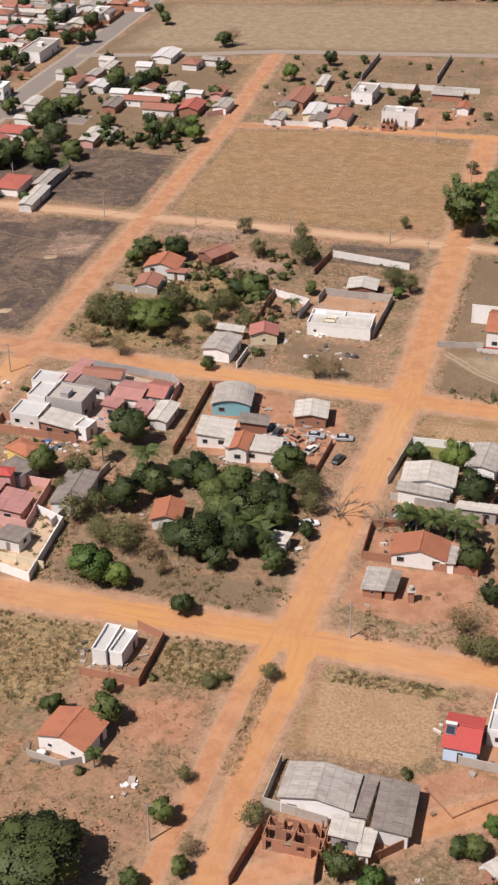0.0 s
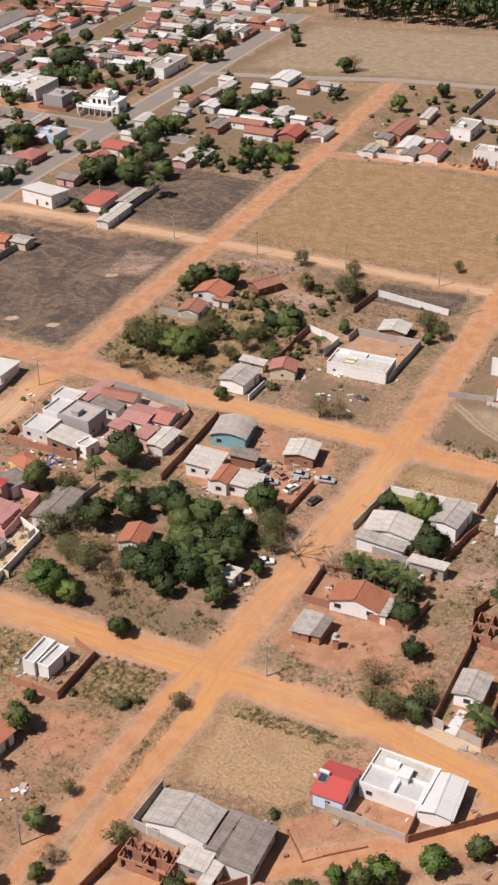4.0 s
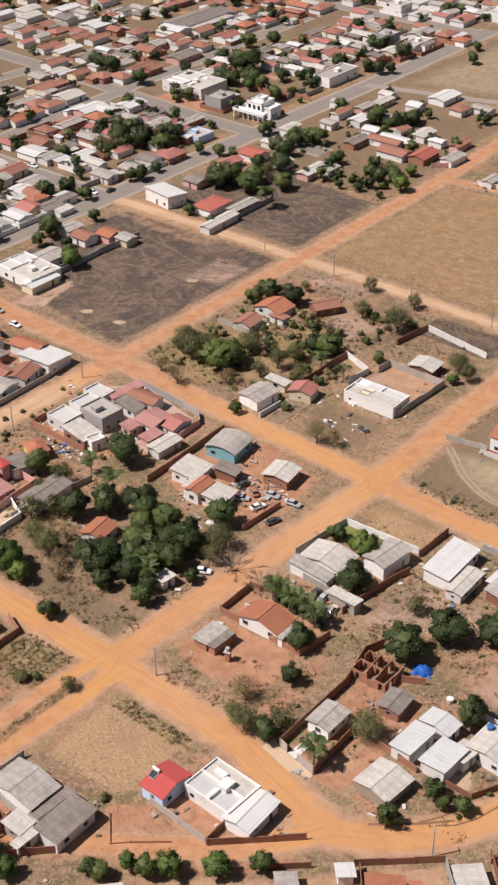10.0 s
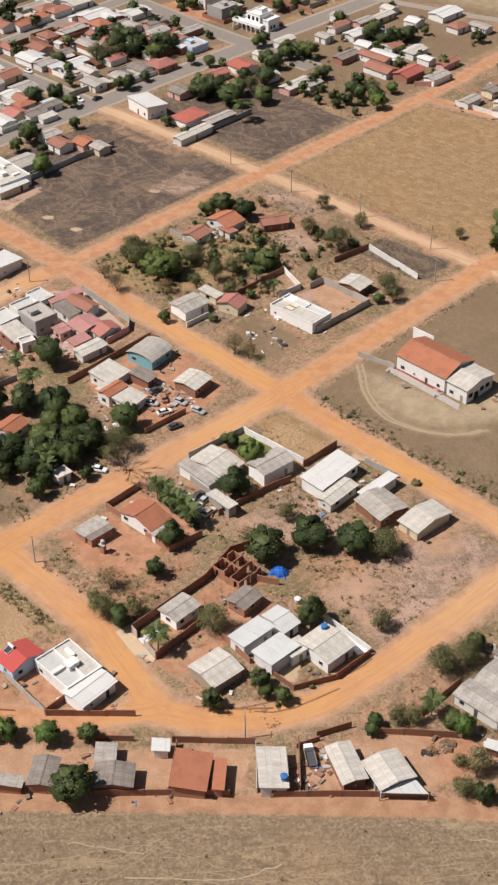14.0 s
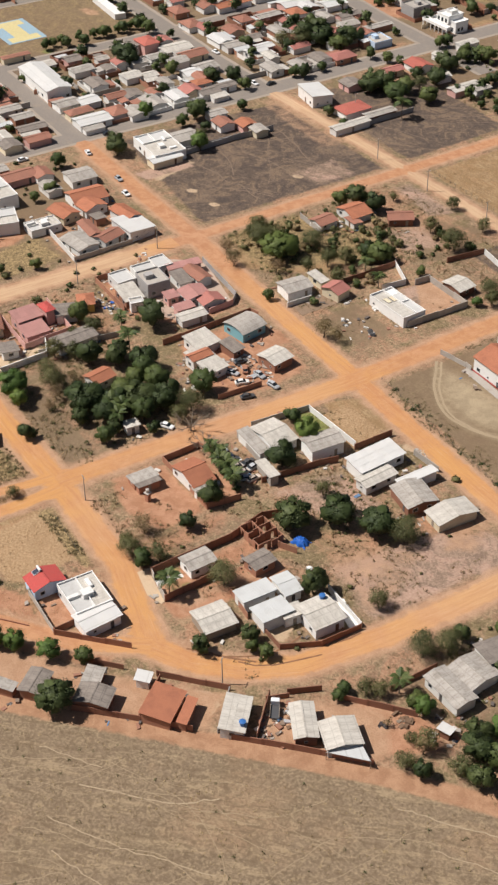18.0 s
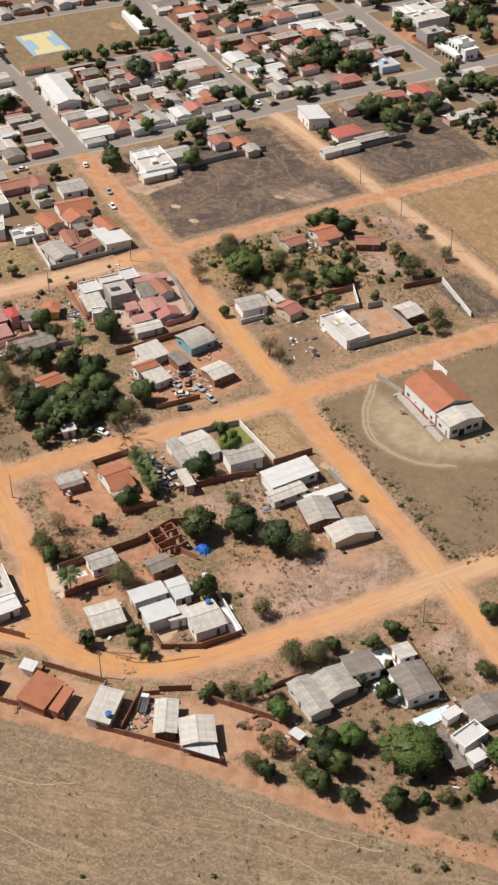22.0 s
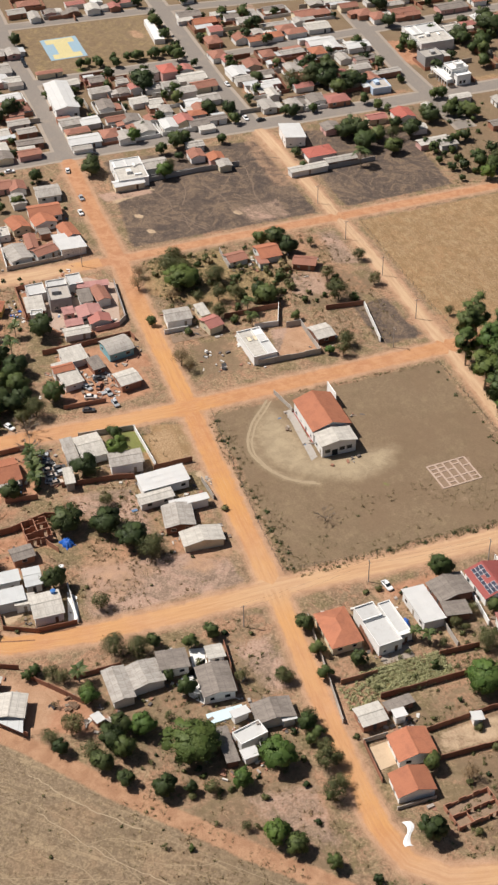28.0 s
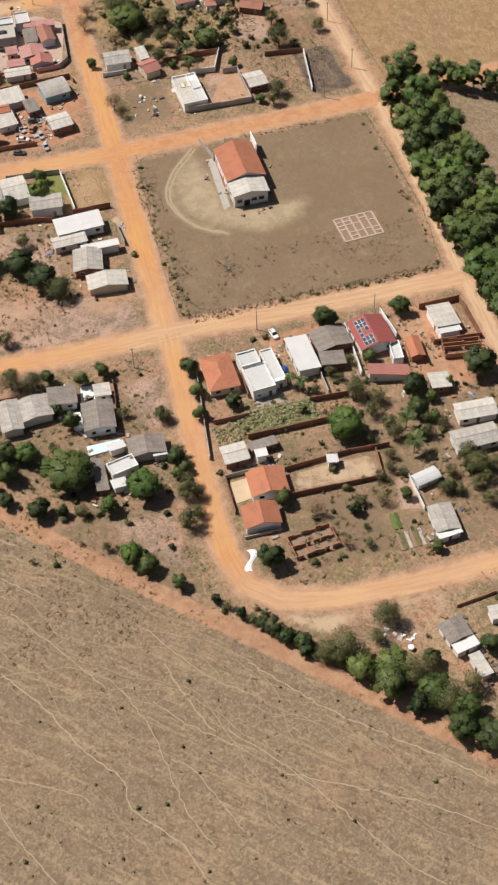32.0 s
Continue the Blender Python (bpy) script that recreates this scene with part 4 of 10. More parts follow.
for shift in (-0.75, 0.75):
    trails("wheel_ruts", [wavy([(x + shift * 0.7, y + shift * 0.7) for x, y in arc], rnd, 0.08)], 0.3, 0.012 + 0.004 * shift, "field_rut", "pale curved wheel tracks across the hall field")

# rain gullies worn into the bend of the road
rnd = random.Random(4)
gullies = [[(69.5, -88.4), (72.5, -85), (74.8, -82), (76.6, -78), (77.5, -75), (77.6, -71), (76.8, -66.5)], [(75.9, -83.2), (78.6, -80.6), (80.9, -76.4), (82.8, -71), (84, -66)], [(82.4, -61.3), (83.2, -57.6), (83.2, -54.2)], [(66, -90.5), (70, -87), (73, -84.6), (77.8, -79.6)]]
trails("gullies", [[(px + rnd.uniform(-0.25, 0.25), py + rnd.uniform(-0.25, 0.25)) for px, py in line] for line in gullies], 0.2, 0.085, "gully", "dark rain gullies along the bend of the dirt road")

# ---- building blocks ----
def part(name, me, parent, m=None, label=""):
    """Links a mesh as one object under a thing or a part."""
    ob = new(name, me)
    ob.parent = parent
    if m is not None:
        ob.matrix_local = m
    return tagged(ob, label)


def thing(name, x, y, a, label, category, group="", z=0.0):
    ob = new(name)
    ob.matrix_world = pose(x, y, z, 0, 0, a)
    ob.empty_display_size = 0.5
    return tagged(ob, label, category, group)


def shared(maker):
    """One mesh for each set of arguments."""
    kept = {}

    def get(*args):
        if args not in kept:
            kept[args] = maker(*args)
        return kept[args]
    return get


@shared
def window_frame(w, h):
    return Soup().ring(-w / 2, w / 2, -0.08, h, 0.08, -0.06, 0.05, "xz").mesh("window_frame", "metal_light")


@shared
def window_pane(w, h):
    return Soup().box(-w / 2 + 0.08, w / 2 - 0.08, -0.015, 0.0, 0, h - 0.08).mesh("pane", "glass")


@shared
def door_leaf(w, h, mat):
    s = Soup().box(-w / 2, w / 2, -0.05, 0.0, 0, h)
    for i in range(3):
        s.box(-w / 2 + 0.1, w / 2 - 0.1, -0.07, -0.05, 0.15 + i * h / 3, (i + 1) * h / 3 - 0.08)
    return s.mesh("door", mat)


@shared
def roof_sheet(w, l, mat):
    """A corrugated sheet, lapped: its lower end a little proud."""
    s, n = Soup(), 12
    for j, y in enumerate((0.0, l)):
        for i in range(n + 1):
            s.v.append((-w / 2 + w * i / n, y, (0.018 if i % 2 else 0.0) + (0.0 if j == 0 else 0.045)))
    s.f = [(i, i + 1, n + 2 + i, n + 1 + i) for i in range(n)]
    return s.mesh("sheet", mat)


NAMES = {"tile_orange": "an orange clay tile roof", "tile_old": "a weathered brown-orange clay tile roof", "tile_red": "a bright red tile roof", "tile_salmon": "a salmon red tile roof", "tile_pink": "a faded pink tile roof", "tile_maroon": "a dusky maroon tile roof",
         "fibre": "a grey fibre-cement roof", "fibre_dark": "a dark weathered fibre-cement roof", "fibre_light": "a pale fibre-cement roof", "sheet_white": "a white metal sheet roof", "sheet_grey": "a pale grey metal sheet roof", "sheet_pink": "a dusky pink metal sheet roof", "concrete": "a flat roof behind parapets"}
WALLS = {"white_paint": "white", "white_render": "off-white rendered", "cream_paint": "cream", "blue_paint": "pale blue", "teal_paint": "teal", "pink_paint": "pink", "yellow_paint": "yellow",
         "grey_render": "grey rendered", "concrete": "bare concrete", "raw_brick": "unplastered brick", "old_brick": "dark brick", "grey_wood": "grey boarded"}
HOUSE = [None]


def slope(parent, poly, m, mat, sheets, thick=0.10):
    """One roof slope: a slab in its own frame (x along the eaves, y downhill), with lapped sheets where they can be told apart."""
    ob = part("roof_slope", Soup().prism(poly, -thick, 0).mesh("roof_slope", mat), parent, m)
    if sheets:
        xs, ys = [p[0] for p in poly], [p[1] for p in poly]
        L, S = max(xs) - min(xs), max(ys) - min(ys)
        nx, ny = max(1, round(L / 2.2)), max(1, round(S / 2.5))
        me = roof_sheet(round(L / nx + 0.02, 2), round(S / ny + 0.08, 2), mat)
        for i in range(nx):
            for j in range(ny):
                part("sheet", me, ob, pose(min(xs) + (i + 0.5) * L / nx + random.uniform(-0.02, 0.02), min(ys) + j * S / ny + random.uniform(-0.03, 0.03), 0.012 + 0.004 * (ny - j)))
    return ob


def build(root, m, L, W, h, roof, rm, wm, near, seed, **extra):
    """Walls, roof, windows and doors of one block, in the frame m of its house."""
    rnd = random.Random(seed)
    e = 0.45 if roof != "flat" else 0.0
    l, w = L / 2 - e, W / 2 - e
    rib = rm.startswith("fibre") or rm.startswith("sheet")
    sheets = near and rib
    walls = Soup()
    if roof in ("gable", "hip"):
        rise = (W / 2) * (0.32 if not rib else 0.2)
        if "hall" in extra:
            rise = (W / 2) * 0.34
        run = math.hypot(W / 2, rise)
        pitch = math.degrees(math.atan2(rise, W / 2))
    if roof == "gable":
        top = h + rise - 0.12
        k = h - 0.12 + rise * e / (W / 2)
        walls.v = [(x, y, z) for x in (-l, l) for y, z in ((-w, 0), (w, 0), (w, k), (0, top), (-w, k))]
        walls.f = [(0, 4, 3, 2, 1), (5, 6, 7, 8, 9), (0, 1, 6, 5), (1, 2, 7, 6), (4, 0, 5, 9), (2, 3, 8, 7), (3, 4, 9, 8)]
        for a in (0, 180):
            slope(root, [(-L / 2, 0), (L / 2, 0), (L / 2, run), (-L / 2, run)], m @ pose(0, 0, h + rise, 0, 0, a) @ pose(0, 0, 0, -pitch, 0, 0), rm, sheets)
        cap = Soup().box(-L / 2, L / 2, -0.17, 0.17, -0.02, 0.09)
        part("ridge_cap", cap.mesh("ridge_cap", rm if rib else "tile_orange" if rm == "tile_orange" else rm), root, m @ pose(0, 0, h + rise))
    elif roof == "hip":
        walls.box(-l, l, -w, w, 0, h - 0.1)
        r = max(0.0, L / 2 - W / 2)
        for a in (0, 180):
            slope(root, [(-r - 0.02, 0), (r + 0.02, 0), (L / 2, run), (-L / 2, run)], m @ pose(0, 0, h + rise, 0, 0, a) @ pose(0, 0, 0, -pitch, 0, 0), rm, False)
            slope(root, [(0.0, 0), (W / 2, run), (-W / 2, run)], m @ pose(0, 0, h + rise, 0, 0, a + 90) @ pose(0, -r, 0) @ pose(0, 2 * r, 0) @ pose(0, 0, 0, -pitch, 0, 0), rm, False)
    elif roof == "vault":
        rise, n = W * 0.13, 10
        walls.box(-l, l, -w, w, 0, h - 0.08)
        arc = [(-W / 2 + W * i / n, h - 0.1 + rise * math.sin(math.pi * i / n) ** 0.8) for i in range(n + 1)]
        shell_ = Soup()
        for x in (-L / 2, L / 2):
            shell_.v += [(x, y, z) for y, z in arc] + [(x, y, z - 0.12) for y, z in arc]
        k = 2 * (n + 1)
        for i in range(n):
            shell_.f += [(i, k + i, k + i + 1, i + 1), (n + 1 + i, n + 2 + i, k + n + 2 + i, k + n + 1 + i)]
            shell_.f += [(i, i + 1, n + 2 + i, n + 1 + i), (k + i, k + n + 1 + i, k + n + 2 + i, k + i + 1)]
        part("vaulted_roof", shell_.mesh("vaulted_roof", rm), root, m)
        for x in (-l, l - 0.16):
            end = Soup()
            end.v = [(x + d, y * 0.98, z - 0.1) for d in (0, 0.16) for y, z in arc]
            end.f = [tuple(range(n, -1, -1)), tuple(range(n + 1, 2 * n + 2))]
            part("gable_wall", end.mesh("gable_wall", wm), root, m)
    elif roof == "shed":
        rise = W * 0.09
        pitch, run = math.degrees(math.atan2(rise, W)), math.hypot(W, rise)
        walls.v = [(x, y, z) for x in (-l, l) for y, z in ((-w, 0), (w, 0), (w, h - 0.12), (-w, h + rise - 0.16))]
        walls.f = [(0, 3, 2, 1), (4, 5, 6, 7), (0, 1, 5, 4), (1, 2, 6, 5), (2, 3, 7, 6), (3, 0, 4, 7)]
        slope(root, [(-L / 2, 0), (L / 2, 0), (L / 2, run), (-L / 2, run)], m @ pose(0, -W / 2, h + rise) @ pose(0, 0, 0, -pitch, 0, 0), rm, sheets)
    else:
        t = 0.18
        walls.box(-l, l, -w, w, 0, h - 0.6)
        part("parapet", Soup().ring(-l, l, -w, w, t, h - 0.6, h, "xy").mesh("parapet", wm), root, m)
        deck = Soup().box(-l + t, l - t, -w + t, w - t, -0.05, 0.0)
        cover = "roof_felt" if wm.startswith("white") and near else "concrete"
        part("roof_deck", deck.mesh("roof_deck", cover), root, m @ pose(0, 0, h - 0.5, 1.2, 0, 0))
        if near and L > 8 and W > 5:
            c = rnd.uniform(-0.25, 0.25) * l
            part("parapet_wall", Soup().box(c - 0.09, c + 0.09, -w + t, w - t, h - 0.55, h + 0.15).mesh("parapet_wall", wm), root, m)
            part("roof_sheet", Soup().box(c + 0.3, l - t - 0.1, -w + t + 0.3, w - t - 0.3, 0, 0.06).mesh("roof_sheet", "fibre_light"), root, m @ pose(0, 0, h - 0.38, 1.5, 0, 0))
            d = rnd.uniform(-0.3, 0.3) * w
            part("parapet_wall", Soup().box(-l + t, c - 0.09, d - 0.09, d + 0.09, h - 0.55, h + 0.05).mesh("parapet_wall", wm), root, m)
        for i in range(extra.get("skylights", 0)):
            lid = part("skylight", Soup().box(-0.8, 0.8, -1.5, 1.5, 0, 0.22).mesh("skylight", "metal_dark"), root, m @ pose(-0.4 + 2.1 * i, -2.6 - 0.2 * i, h - 0.5, 1.2, 0, 0))
            part("cover", Soup().box(-0.66, 0.66, -1.36, 1.36, 0.2, 0.26).mesh("cover", "cream_paint"), lid)
        if L > 7 and W > 6 and "skylights" not in extra:
            c = (rnd.uniform(-l / 3, l / 3), rnd.uniform(-w / 4, w / 4))
            for k in range(2 if near and L > 9 else 0):
                d = (rnd.uniform(-l * 0.7, l * 0.7), rnd.uniform(-w * 0.6, w * 0.6))
                part("roof_box", Soup().box(-0.5, 0.5, -1.4, 1.4, -0.6, rnd.uniform(0.2, 0.5)).mesh("roof_box", wm), root, m @ pose(*d, h, 0, 0, rnd.choice((0, 90))))
            part("tank_house", Soup().box(-1.3, 1.3, -1.0, 1.0, -0.7, 0.75).box(-1.4, 1.4, -1.1, 1.1, 0.75, 0.86).mesh("tank_house", wm), root, m @ pose(*c, h))
        for s in (-1, 1):
            part("coping", Soup().box(-l - 0.04, l + 0.04, -0.13, 0.13, 0, 0.06).mesh("coping", wm), root, m @ pose(0, s * (w - t / 2), h))
    part("wall_body", walls.mesh("wall_body", wm), root, m)
    # openings
    fl = 2 if h > 5.2 and roof == "flat" else 1
    for a, half, depth in ((0, l, w), (180, l, w), (90, w, l), (270, w, l)):
        n = 0 if "blank" in extra and a == 90 else int(half * 2 / (3.4 if near else 4.5))
        for f in range(fl):
            for i in range(n):
                x = -half + (i + 0.5) * 2 * half / n
                at = m @ pose(0, 0, 0, 0, 0, a) @ pose(x, -depth, 0)
                if f == 0 and i == n // 2 and a == 0 and (near or rnd.random() < 0.5):
                    part("door", door_leaf(0.9, 2.1, rnd.choice(("dark_wood", "metal_dark", "grey_wood"))), root, at @ pose(0, 0, 0.02))
                elif rnd.random() < (0.52 if near else 0.08):
                    ww, wh = rnd.choice(((1.2, 1.0), (1.5, 1.1), (0.8, 0.6)))
                    wd = part("window", window_frame(ww, wh), root, at @ pose(0, 0, 1.15 + 3.0 * f))
                    part("pane", window_pane(ww, wh), wd)


COUNT = [0]
PLOTS = []


def describe(h, roof, rm, wm, size):
    two = "two-storey" if h > 5.2 and roof == "flat" else "low" if size < 30 else "single-storey"
    kind = "shed" if size < 28 else "building" if size > 260 else "house"
    return f"{two} {WALLS[wm]} {kind} under {NAMES[rm]}", kind


def house(x, y, a, L, W, h, roof, rm, wm, **extra):
    COUNT[0] += 1
    PLOTS.append((x, y, math.hypot(L, W) / 2))
    label, kind = describe(h, roof, rm, wm, L * W)
    HOUSE[0] = thing(kind, x, y, a, label, kind, "houses of the settlement")
    build(HOUSE[0], Matrix(), L, W, h, roof, rm, wm, True, COUNT[0], **extra)
    at = Matrix.Translation((x, y, 0)) @ pose(0, 0, 0, 0, 0, a)
    if extra.get("tank") == "blue":
        water_tank(at @ Vector((L * 0.3, W * 0.35, h + 0.25)), "tank_blue")
    if extra.get("tank") == "box":
        water_tank(at @ Vector((-L * 0.2, 0, h + 0.9)), "tank_white")
    if extra.get("tank") == "dish":
        water_tank(at @ Vector((-L * 0.5 - 1.2, W * 0.3, 0.0)), "tank_white")
    if "heater" in extra:
        rise = (W / 2) * 0.32
        p = math.degrees(math.atan2(rise, W / 2))
        root = part("solar_heater", Soup().box(-0.75, 0.75, 0.3, 1.9, 0, 0.08).mesh("solar_heater", "solar_cell"), HOUSE[0], pose(0, 0, h + rise, 0, 0, 180) @ pose(0, 0, 0, -p, 0, 0) @ pose(L * 0.32, 0.2, 0.1), "solar water heater with a dark glazed collector")
        part("collector_frame", Soup().ring(-0.8, 0.8, 0.25, 1.95, 0.07, -0.04, 0.11, "xy").mesh("collector_frame", "metal_light"), root)
        part("tank", Soup().tube([(-1.0, 0, 0.45), (-0.9, 0, 0.45), (0.9, 0, 0.45), (1.0, 0, 0.45)], [0.2, 0.32, 0.32, 0.2], 12).mesh("tank", "tank_white"), root)
        for u in (-0.6, 0.6):
            part("bracket", Soup().box(u - 0.05, u + 0.05, -0.2, 0.2, -0.08, 0.2).mesh("bracket", "metal_dark"), root)
    if "solar" in extra:
        rise = (W / 2) * 0.32
        p = math.degrees(math.atan2(rise, W / 2))
        for i in range(6):
            for j in range(3):
                if (i, j) not in ((2, 1), (3, 1), (2, 0)):
                    solar_panel(at @ pose(0, 0, h + rise, 0, 0, 180 if extra["solar"] > 0 else 0) @ pose(0, 0, 0, -p, 0, 0) @ pose(-L * 0.38 + i * 1.75, 0.7 + j * 1.12, 0.12))


def wing(x, y, a, L, W, h, roof, rm, wm, **extra):
    COUNT[0] += 1
    PLOTS.append((x, y, math.hypot(L, W) / 2))
    build(HOUSE[0], HOUSE[0].matrix_world.inverted() @ pose(x, y, 0, 0, 0, a), L, W, h, roof, rm, wm, True, COUNT[0], **extra)


def far_house(x, y, a, L, W, h, roof, rm, wm, **extra):
    COUNT[0] += 1
    PLOTS.append((x, y, math.hypot(L, W) / 2))
    rnd = random.Random(COUNT[0])
    if rm == "tile_orange" and rnd.random() < 0.7:
        rm = rnd.choice(("tile_old", "tile_old", "tile_pink", "sheet_white", "fibre_light"))
    if rm in ("sheet_white", "fibre_light") and rnd.random() < 0.35:
        rm = rnd.choice(("fibre", "fibre_dark"))
    if rm == "tile_red":
        rm = "tile_salmon"
    if wm == "white_render":
        wm = rnd.choice(("white_render", "white_paint", "cream_paint", "raw_brick", "white_render", "pink_paint"))
    h *= 0.9
    if roof == "gable" and rm.startswith("tile") and L >= 8 and rnd.random() < 0.4:
        roof = "hip"
    label, kind = describe(h, roof, rm, wm, L * W)
    root = thing(kind, x, y, a + rnd.uniform(-2, 2), label, kind, "houses of the town")
    build(root, Matrix(), L, W, h, roof, rm, wm, False, COUNT[0], **extra)
    side = rnd.choice((-1, 1))
    if L * W < 200 and x < -192 and rnd.random() < 0.7:
        u, d, z = rnd.uniform(-0.3, 0.3) * L, rnd.uniform(2.0, 3.6), h * rnd.uniform(0.72, 0.85)
        w = rnd.uniform(0.25, 0.42) * L
        y0, y1 = sorted((side * W / 2, side * (W / 2 + d)))
        part("annex", Soup().box(u - w, u + w, y0, y1, 0, z).mesh("annex", rnd.choice((wm, "raw_brick", "white_render"))), root)
        cover_mat = rnd.choice(("fibre", "fibre_light", "fibre_dark", "tile_old", "sheet_grey"))
        part("annex_roof", Soup().box(u - w - 0.25, u + w + 0.25, -0.2, d + 0.35, 0, 0.09).mesh("annex_roof", cover_mat), root, pose(0 if side > 0 else 2 * u, side * W / 2, z + 0.34, 0, 0, 0 if side > 0 else 180) @ pose(0, 0, 0, -7, 0, 0))
    if L * W < 160 and x < -194 and all(abs(x - s) > 13 for s in (-265, -326)) and all(abs(y - s) > 13 for s in (8, 92, 179)) and rnd.random() < 0.75:
        g, b = rnd.uniform(1.2, 2.5), rnd.uniform(3.5, 6)
        y0, y1 = (-W / 2 - 1, W / 2 + b) if side > 0 else (-W / 2 - b, W / 2 + 1)
        part("yard_wall", Soup().ring(-L / 2 - g, L / 2 + g, y0, y1, 0.18, 0, rnd.uniform(1.5, 2.0), "xy").mesh("yard_wall", rnd.choice(("white_render", "raw_brick", "old_brick", "concrete", "white_paint"))), root)


def villa(x, y, a):
    """White house of two storeys with columned terraces and stepped flat roofs."""
    PLOTS.append((x, y, 9))
    root = thing("house", x, y, a, "large white two-storey house with columns and roof terraces", "house", "houses of the town")
    for k, (x0, x1, y0, y1, z0, z1) in enumerate(((-7, 4.5, -3.5, 7, 0.1, 3.2), (-3, 4.5, -2, 6.5, 3.3, 6.3), (-0.5, 3, 1, 4.5, 6.3, 7.6), (4.5, 8.5, -1, 6, 0.1, 4.6))):
        part("wall_body", Soup().box(x0, x1, y0, y1, z0, z1).mesh("wall_body", "white_paint"), root)
        part("parapet", Soup().ring(x0 - 0.15, x1 + 0.15, y0 - 0.15, y1 + 0.15, 0.3, z1 - 0.02, z1 + 0.6, "xy").mesh("parapet", "white_paint"), root)
    part("terrace", Soup().box(-7.6, 8.8, -6.4, -3.5, 2.9, 3.2).mesh("terrace", "white_paint"), root)
    part("railing", Soup().ring(-7.6, 8.8, -6.4, -3.6, 0.12, 3.2, 4.1, "xy").mesh("railing", "white_paint"), root)
    for i in range(7):
        part("column", Soup().tube([(-7.2 + i * 2.6, -6.1, 0), (-7.2 + i * 2.6, -6.1, 2.9)], [0.24, 0.2], 8).mesh("column", "white_paint"), root)
    for i in range(6):
        part("window", window_pane(1.5, 1.9), root, pose(-5.8 + i * 2.4, -3.53 if i < 4 else -1.03, 0.5))
    for i in range(3):
        part("window", window_pane(1.5, 1.9), root, pose(-1.8 + i * 2.4, -2.03, 3.7))
        part("window", window_pane(1.4, 1.6), root, pose(4.53 if i == 2 else 8.53, 0.8 + i * 1.9, 0.9 if i < 2 else 3.8, 0, 0, 90))


def water_tank(p, mat):
    word = {"tank_blue": "blue", "tank_white": "white"}[mat]
    root = new("water_tank")
    root.matrix_world = Matrix.Translation(p)
    tagged(root, f"{word} round plastic water tank with a domed lid", "water tank")
    part("barrel", Soup().tube([(0, 0, 0), (0, 0, 0.5), (0, 0, 1.0)], [0.6, 0.66, 0.72], 14).mesh("barrel", mat), root)
    part("lid", Soup().tube([(0, 0, 1.0), (0, 0, 1.06), (0, 0, 1.16), (0, 0, 1.2)], [0.78, 0.78, 0.4, 0.1], 14).mesh("lid", mat), root)


@shared
def panel_face(mat, t):
    return Soup().box(-0.82, 0.82, 0.03, 1.03, 0, t).mesh("glass_face", mat)


def solar_panel(m):
    root = part("solar_panel", panel_face("solar_cell", 0.045), HOUSE[0], HOUSE[0].matrix_world.inverted() @ m, "dark blue solar panel in an aluminium frame")
    part("panel_frame", frame_rim(0), root)


@shared
def frame_rim(_):
    return Soup().ring(-0.86, 0.86, 0, 1.06, 0.045, -0.02, 0.055, "xy").mesh("panel_frame", "metal_light")


def boundary_wall(mat, h, *pts):
    rnd = random.Random(round(pts[0][0] * 10 + pts[0][1]))
    root = thing("boundary_wall", *pts[0], 0, f"{WALLS[mat]} boundary wall round a yard", "wall", "yard walls")
    for (x0, y0), (x1, y1) in zip(pts, pts[1:]):
        d = math.hypot(x1 - x0, y1 - y0)
        a = math.degrees(math.atan2(y1 - y0, x1 - x0))
        n = max(1, round(d / 6))
        base = root.matrix_world.inverted() @ pose(x0, y0, 0, 0, 0, a)
        for i in range(n):
            u, v = i * d / n, (i + 1) * d / n
            hh = h + rnd.uniform(-0.12, 0.12)
            part("wall_panel", Soup().box(u + 0.02, v - 0.02, -0.08, 0.08, 0, hh).mesh("wall_panel", mat), root, base)
            part("pillar", Soup().box(u - 0.15, u + 0.15, -0.14, 0.14, 0, hh + 0.1).mesh("pillar", mat), root, base)
            if mat.startswith("white"):
                part("coping", Soup().box(u + 0.16, v - 0.16, -0.12, 0.12, hh, hh + 0.05).mesh("coping", mat), root, base)


